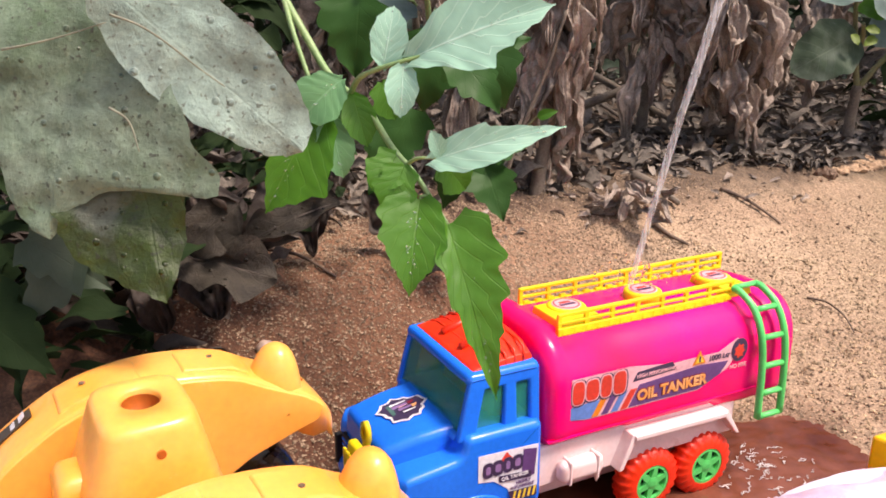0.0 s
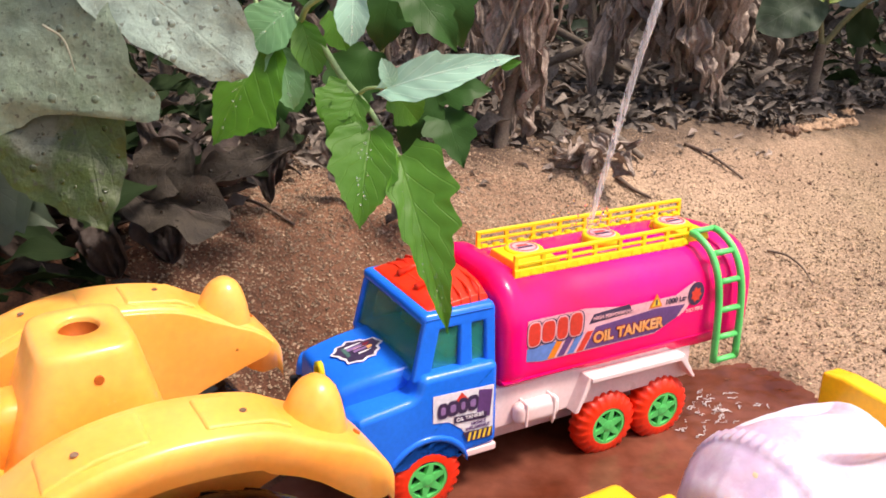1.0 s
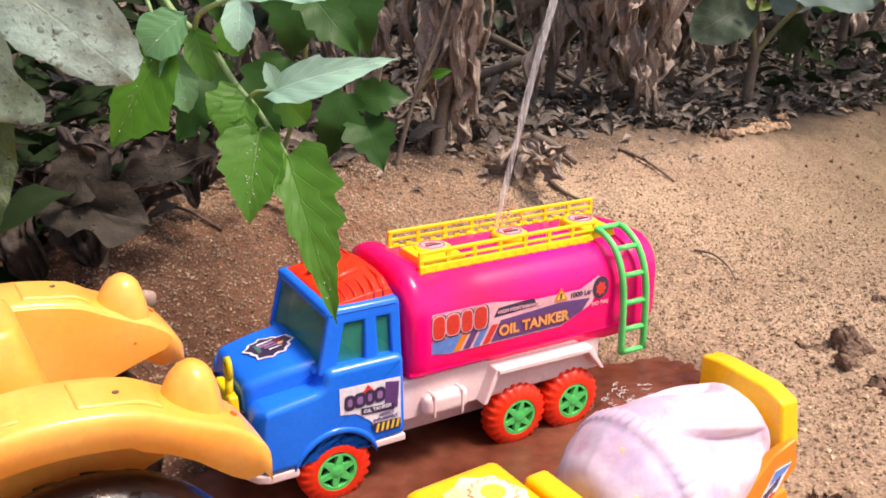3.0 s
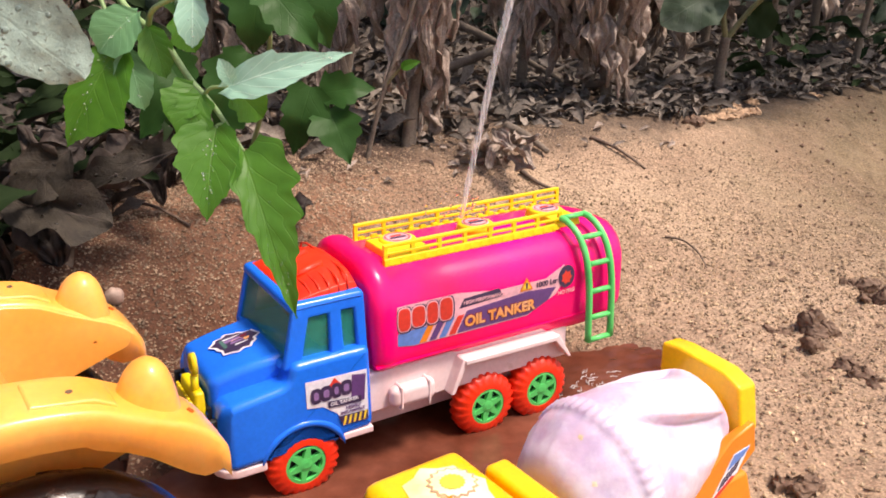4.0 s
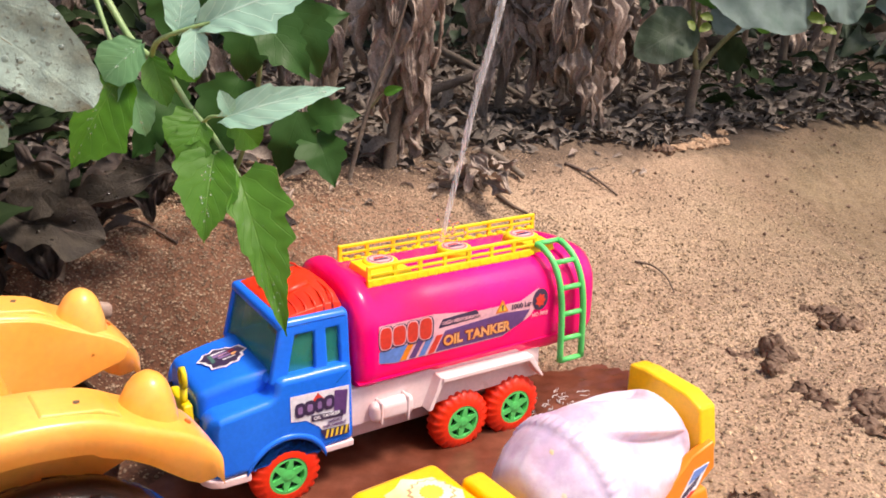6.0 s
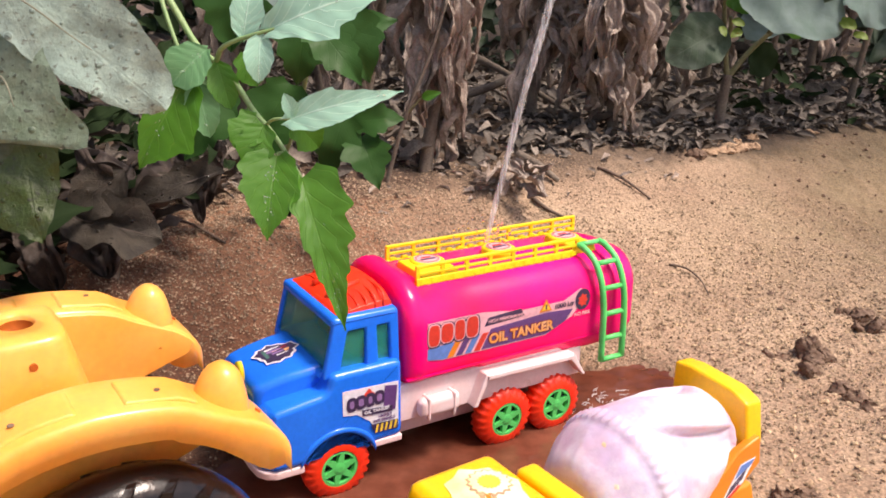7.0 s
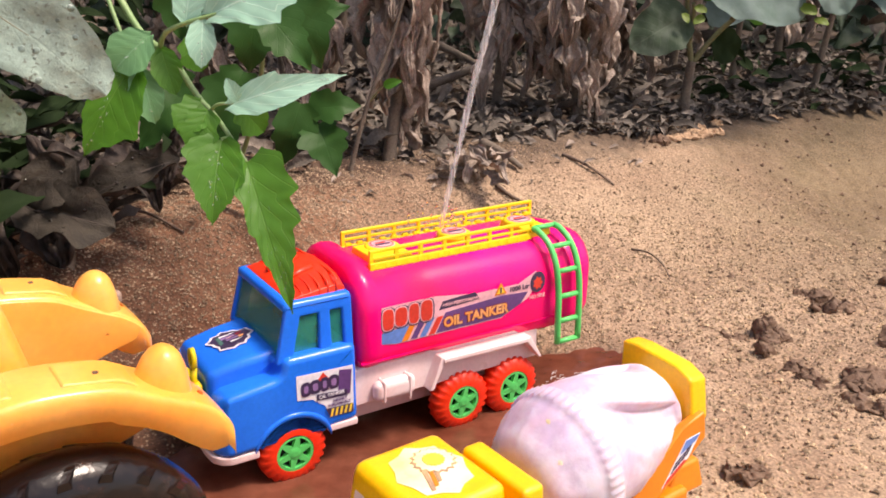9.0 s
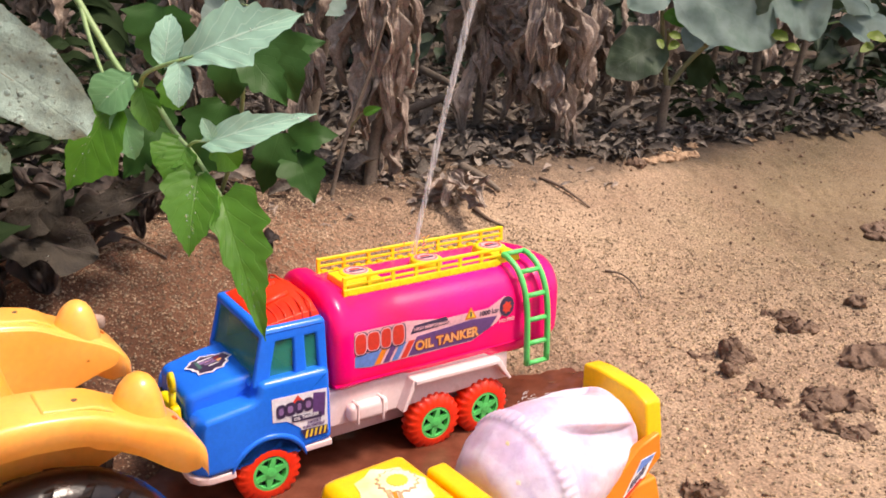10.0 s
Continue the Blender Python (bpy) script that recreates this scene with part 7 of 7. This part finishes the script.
mud_lump(0.481, 0.643, ((0.0, 0.0, 0.012, 0.010, 0.009), (-0.012, 0.008, 0.009, 0.007, 0.006), (0.010, 0.006, 0.008, 0.007, 0.006)), 2, "broken splat of brown mud on the sand")
mud_lump(0.477, 0.609, ((0.0, 0.0, 0.012, 0.009, 0.010), (0.010, -0.002, 0.008, 0.007, 0.008), (-0.012, 0.004, 0.007, 0.006, 0.005)), 13, "rounded lump of brown mud on the sand")
mud_lump(0.390, 0.493, ((-0.006, 0.006, 0.009, 0.008, 0.010), (0.0, -0.006, 0.009, 0.008, 0.009), (0.004, -0.020, 0.009, 0.008, 0.007), (0.012, -0.030, 0.008, 0.006, 0.005)), 3, "long cracked splat of brown mud on the sand")
mud_lump(0.430, 0.470, ((0.0, 0.0, 0.022, 0.014, 0.010), (0.014, -0.010, 0.014, 0.010, 0.008), (-0.014, -0.008, 0.012, 0.009, 0.007), (-0.006, 0.012, 0.010, 0.007, 0.005)), 4, "wide cracked splat of brown mud on the sand")
mud_lump(0.400, 0.440, ((0.0, 0.0, 0.012, 0.009, 0.007), (0.012, -0.008, 0.010, 0.007, 0.006)), 14, "low splat of dark mud on the sand")
mud_lump(0.421, 0.424, ((0.0, 0.0, 0.010, 0.008, 0.005), (0.012, 0.005, 0.008, 0.006, 0.004)), 7, "flat crumb of mud on the sand")
mud_lump(0.498, 0.533, ((0.0, 0.0, 0.024, 0.015, 0.011), (0.018, 0.010, 0.016, 0.012, 0.009), (-0.016, -0.006, 0.012, 0.009, 0.007)), 15, "broad heap of brown mud on the sand")
mud_lump(0.565, 0.662, ((0.0, 0.0, 0.010, 0.009, 0.009),), 5, "small dark lump of mud on the sand")
mud_lump(0.728, 0.895, ((0.0, 0.0, 0.02, 0.014, 0.010), (0.02, 0.012, 0.016, 0.012, 0.010), (-0.012, -0.022, 0.014, 0.010, 0.007)), 6, "splat of brown mud on the sand")
mud_lump(0.287, 0.362, ((0.0, 0.0, 0.010, 0.008, 0.006), (-0.010, 0.004, 0.007, 0.006, 0.005), (0.010, 0.006, 0.006, 0.005, 0.004)), 8, "dark crumbling lump of mud on the sand")
mud_lump(0.360, 1.000, ((0.04, 0.02, 0.012, 0.010, 0.012),), 9, "small clod of earth at the edge of the sand")
for k, (u, d, r) in enumerate(((0.852, -0.016, 0.012), (0.878, -0.018, 0.015), (0.905, -0.014, 0.018), (0.930, -0.024, 0.010), (0.915, 0.000, 0.013), (0.955, -0.004, 0.009), (1.060, 0.002, 0.010))):
    x, y, z = on_edge(u, d, 0)
    mud_lump(x, y, ((0, 0, r, r * 0.8, 0.5 * r), (r * 0.8, r * 0.5, r * 0.6, r * 0.5, 0.35 * r), (-r * 0.7, 0.1 * r, r * 0.6, r * 0.5, 0.3 * r)), 40 + k, "crumbled sand clod beside the leaf litter, sunlight painted in its colour", CLOD, "sand_clod")
x, y, z = on_edge(0.822, -0.008, 0)
mud_lump(x, y, ((0, 0, 0.010, 0.008, 0.011), (-0.009, 0.002, 0.008, 0.007, 0.010)), 60, "dark earth clod at the edge of the sand")
mud_lump(-0.055, 0.485, ((0.0, 0.0, 0.005, 0.005, 0.005), (0.008, 0.004, 0.004, 0.004, 0.003)), 10, "small dark clod on the damp sand")


# ---- the jet of water ----
def water_jet():
    rnd = random.Random(2)
    path = smooth_path([(0.205, 0.478, 0.52), (0.180, 0.480, 0.42), (0.152, 0.483, 0.31), (0.128, 0.486, 0.21), (0.112, 0.488, 0.131)], 10)
    rings = []
    for i, p in enumerate(path):
        f = i / (len(path) - 1)
        ring = []
        for k in range(12):
            a = 2 * math.pi * k / 12 + 2.2 * f
            r = (0.0032 - 0.0014 * f) * (1 + 0.4 * noise.noise(Vector((math.cos(a) * 1.5, math.sin(a) * 1.5, p.z * 45))))
            ring.append((p.x + r * math.cos(a), p.y + r * math.sin(a), p.z))
        rings.append(ring)
    jet = part("stream", loft(rings), JET, thing("water_jet", pose(0, 0, 0), "thin clear jet of water falling on the tank", "water"))
    bm = bmesh.new()
    for k in range(40):
        a, r = rnd.uniform(0, 6.28), rnd.uniform(0.002, 0.022)
        s = rnd.uniform(0.0003, 0.0010)
        ball((0.112 + r * math.cos(a), 0.488 + r * math.sin(a), 0.134 + rnd.uniform(0, 0.018) * (1 - r / 0.03)), (s, s, s * 1.6), bm, 8, 6)
    tagged(part("spray", bm, WATER, jet.parent, "splashing water"), kind="stuff")


water_jet()


def foam():
    """Thin white threads that paint ripple glints on the water behind the truck's rear wheels."""
    rnd = random.Random(31)
    place = pose(TRUCK_X, TRUCK_Y, 0, 0, 0, TRUCK_TURN)
    bm = bmesh.new()
    for k in range(75):
        a, r = rnd.uniform(0, 6.283), rnd.random() ** 0.7
        x, y, turn = 0.212 + 0.040 * r * math.cos(a), -0.044 + 0.032 * r * math.sin(a), rnd.uniform(-0.5, 0.9)
        length = rnd.uniform(0.002, 0.008)
        line = []
        for q in range(7):
            d = (q / 6 - 0.5) * length
            p = place @ Vector((x + d * math.cos(turn), y + d * math.sin(turn) + 0.0009 * math.sin(q * 1.4 + k), 0))
            p.z = max(0.0032, ground_height(p.x, p.y) + 0.0003)
            line.append(p)
        tube(line, rnd.uniform(0.0002, 0.0005), 6, bm, 0.4)
    tagged(finish("foam", bm, GLINT), "white threads painted for glints on the muddy water", "foam", kind="stuff")


foam()
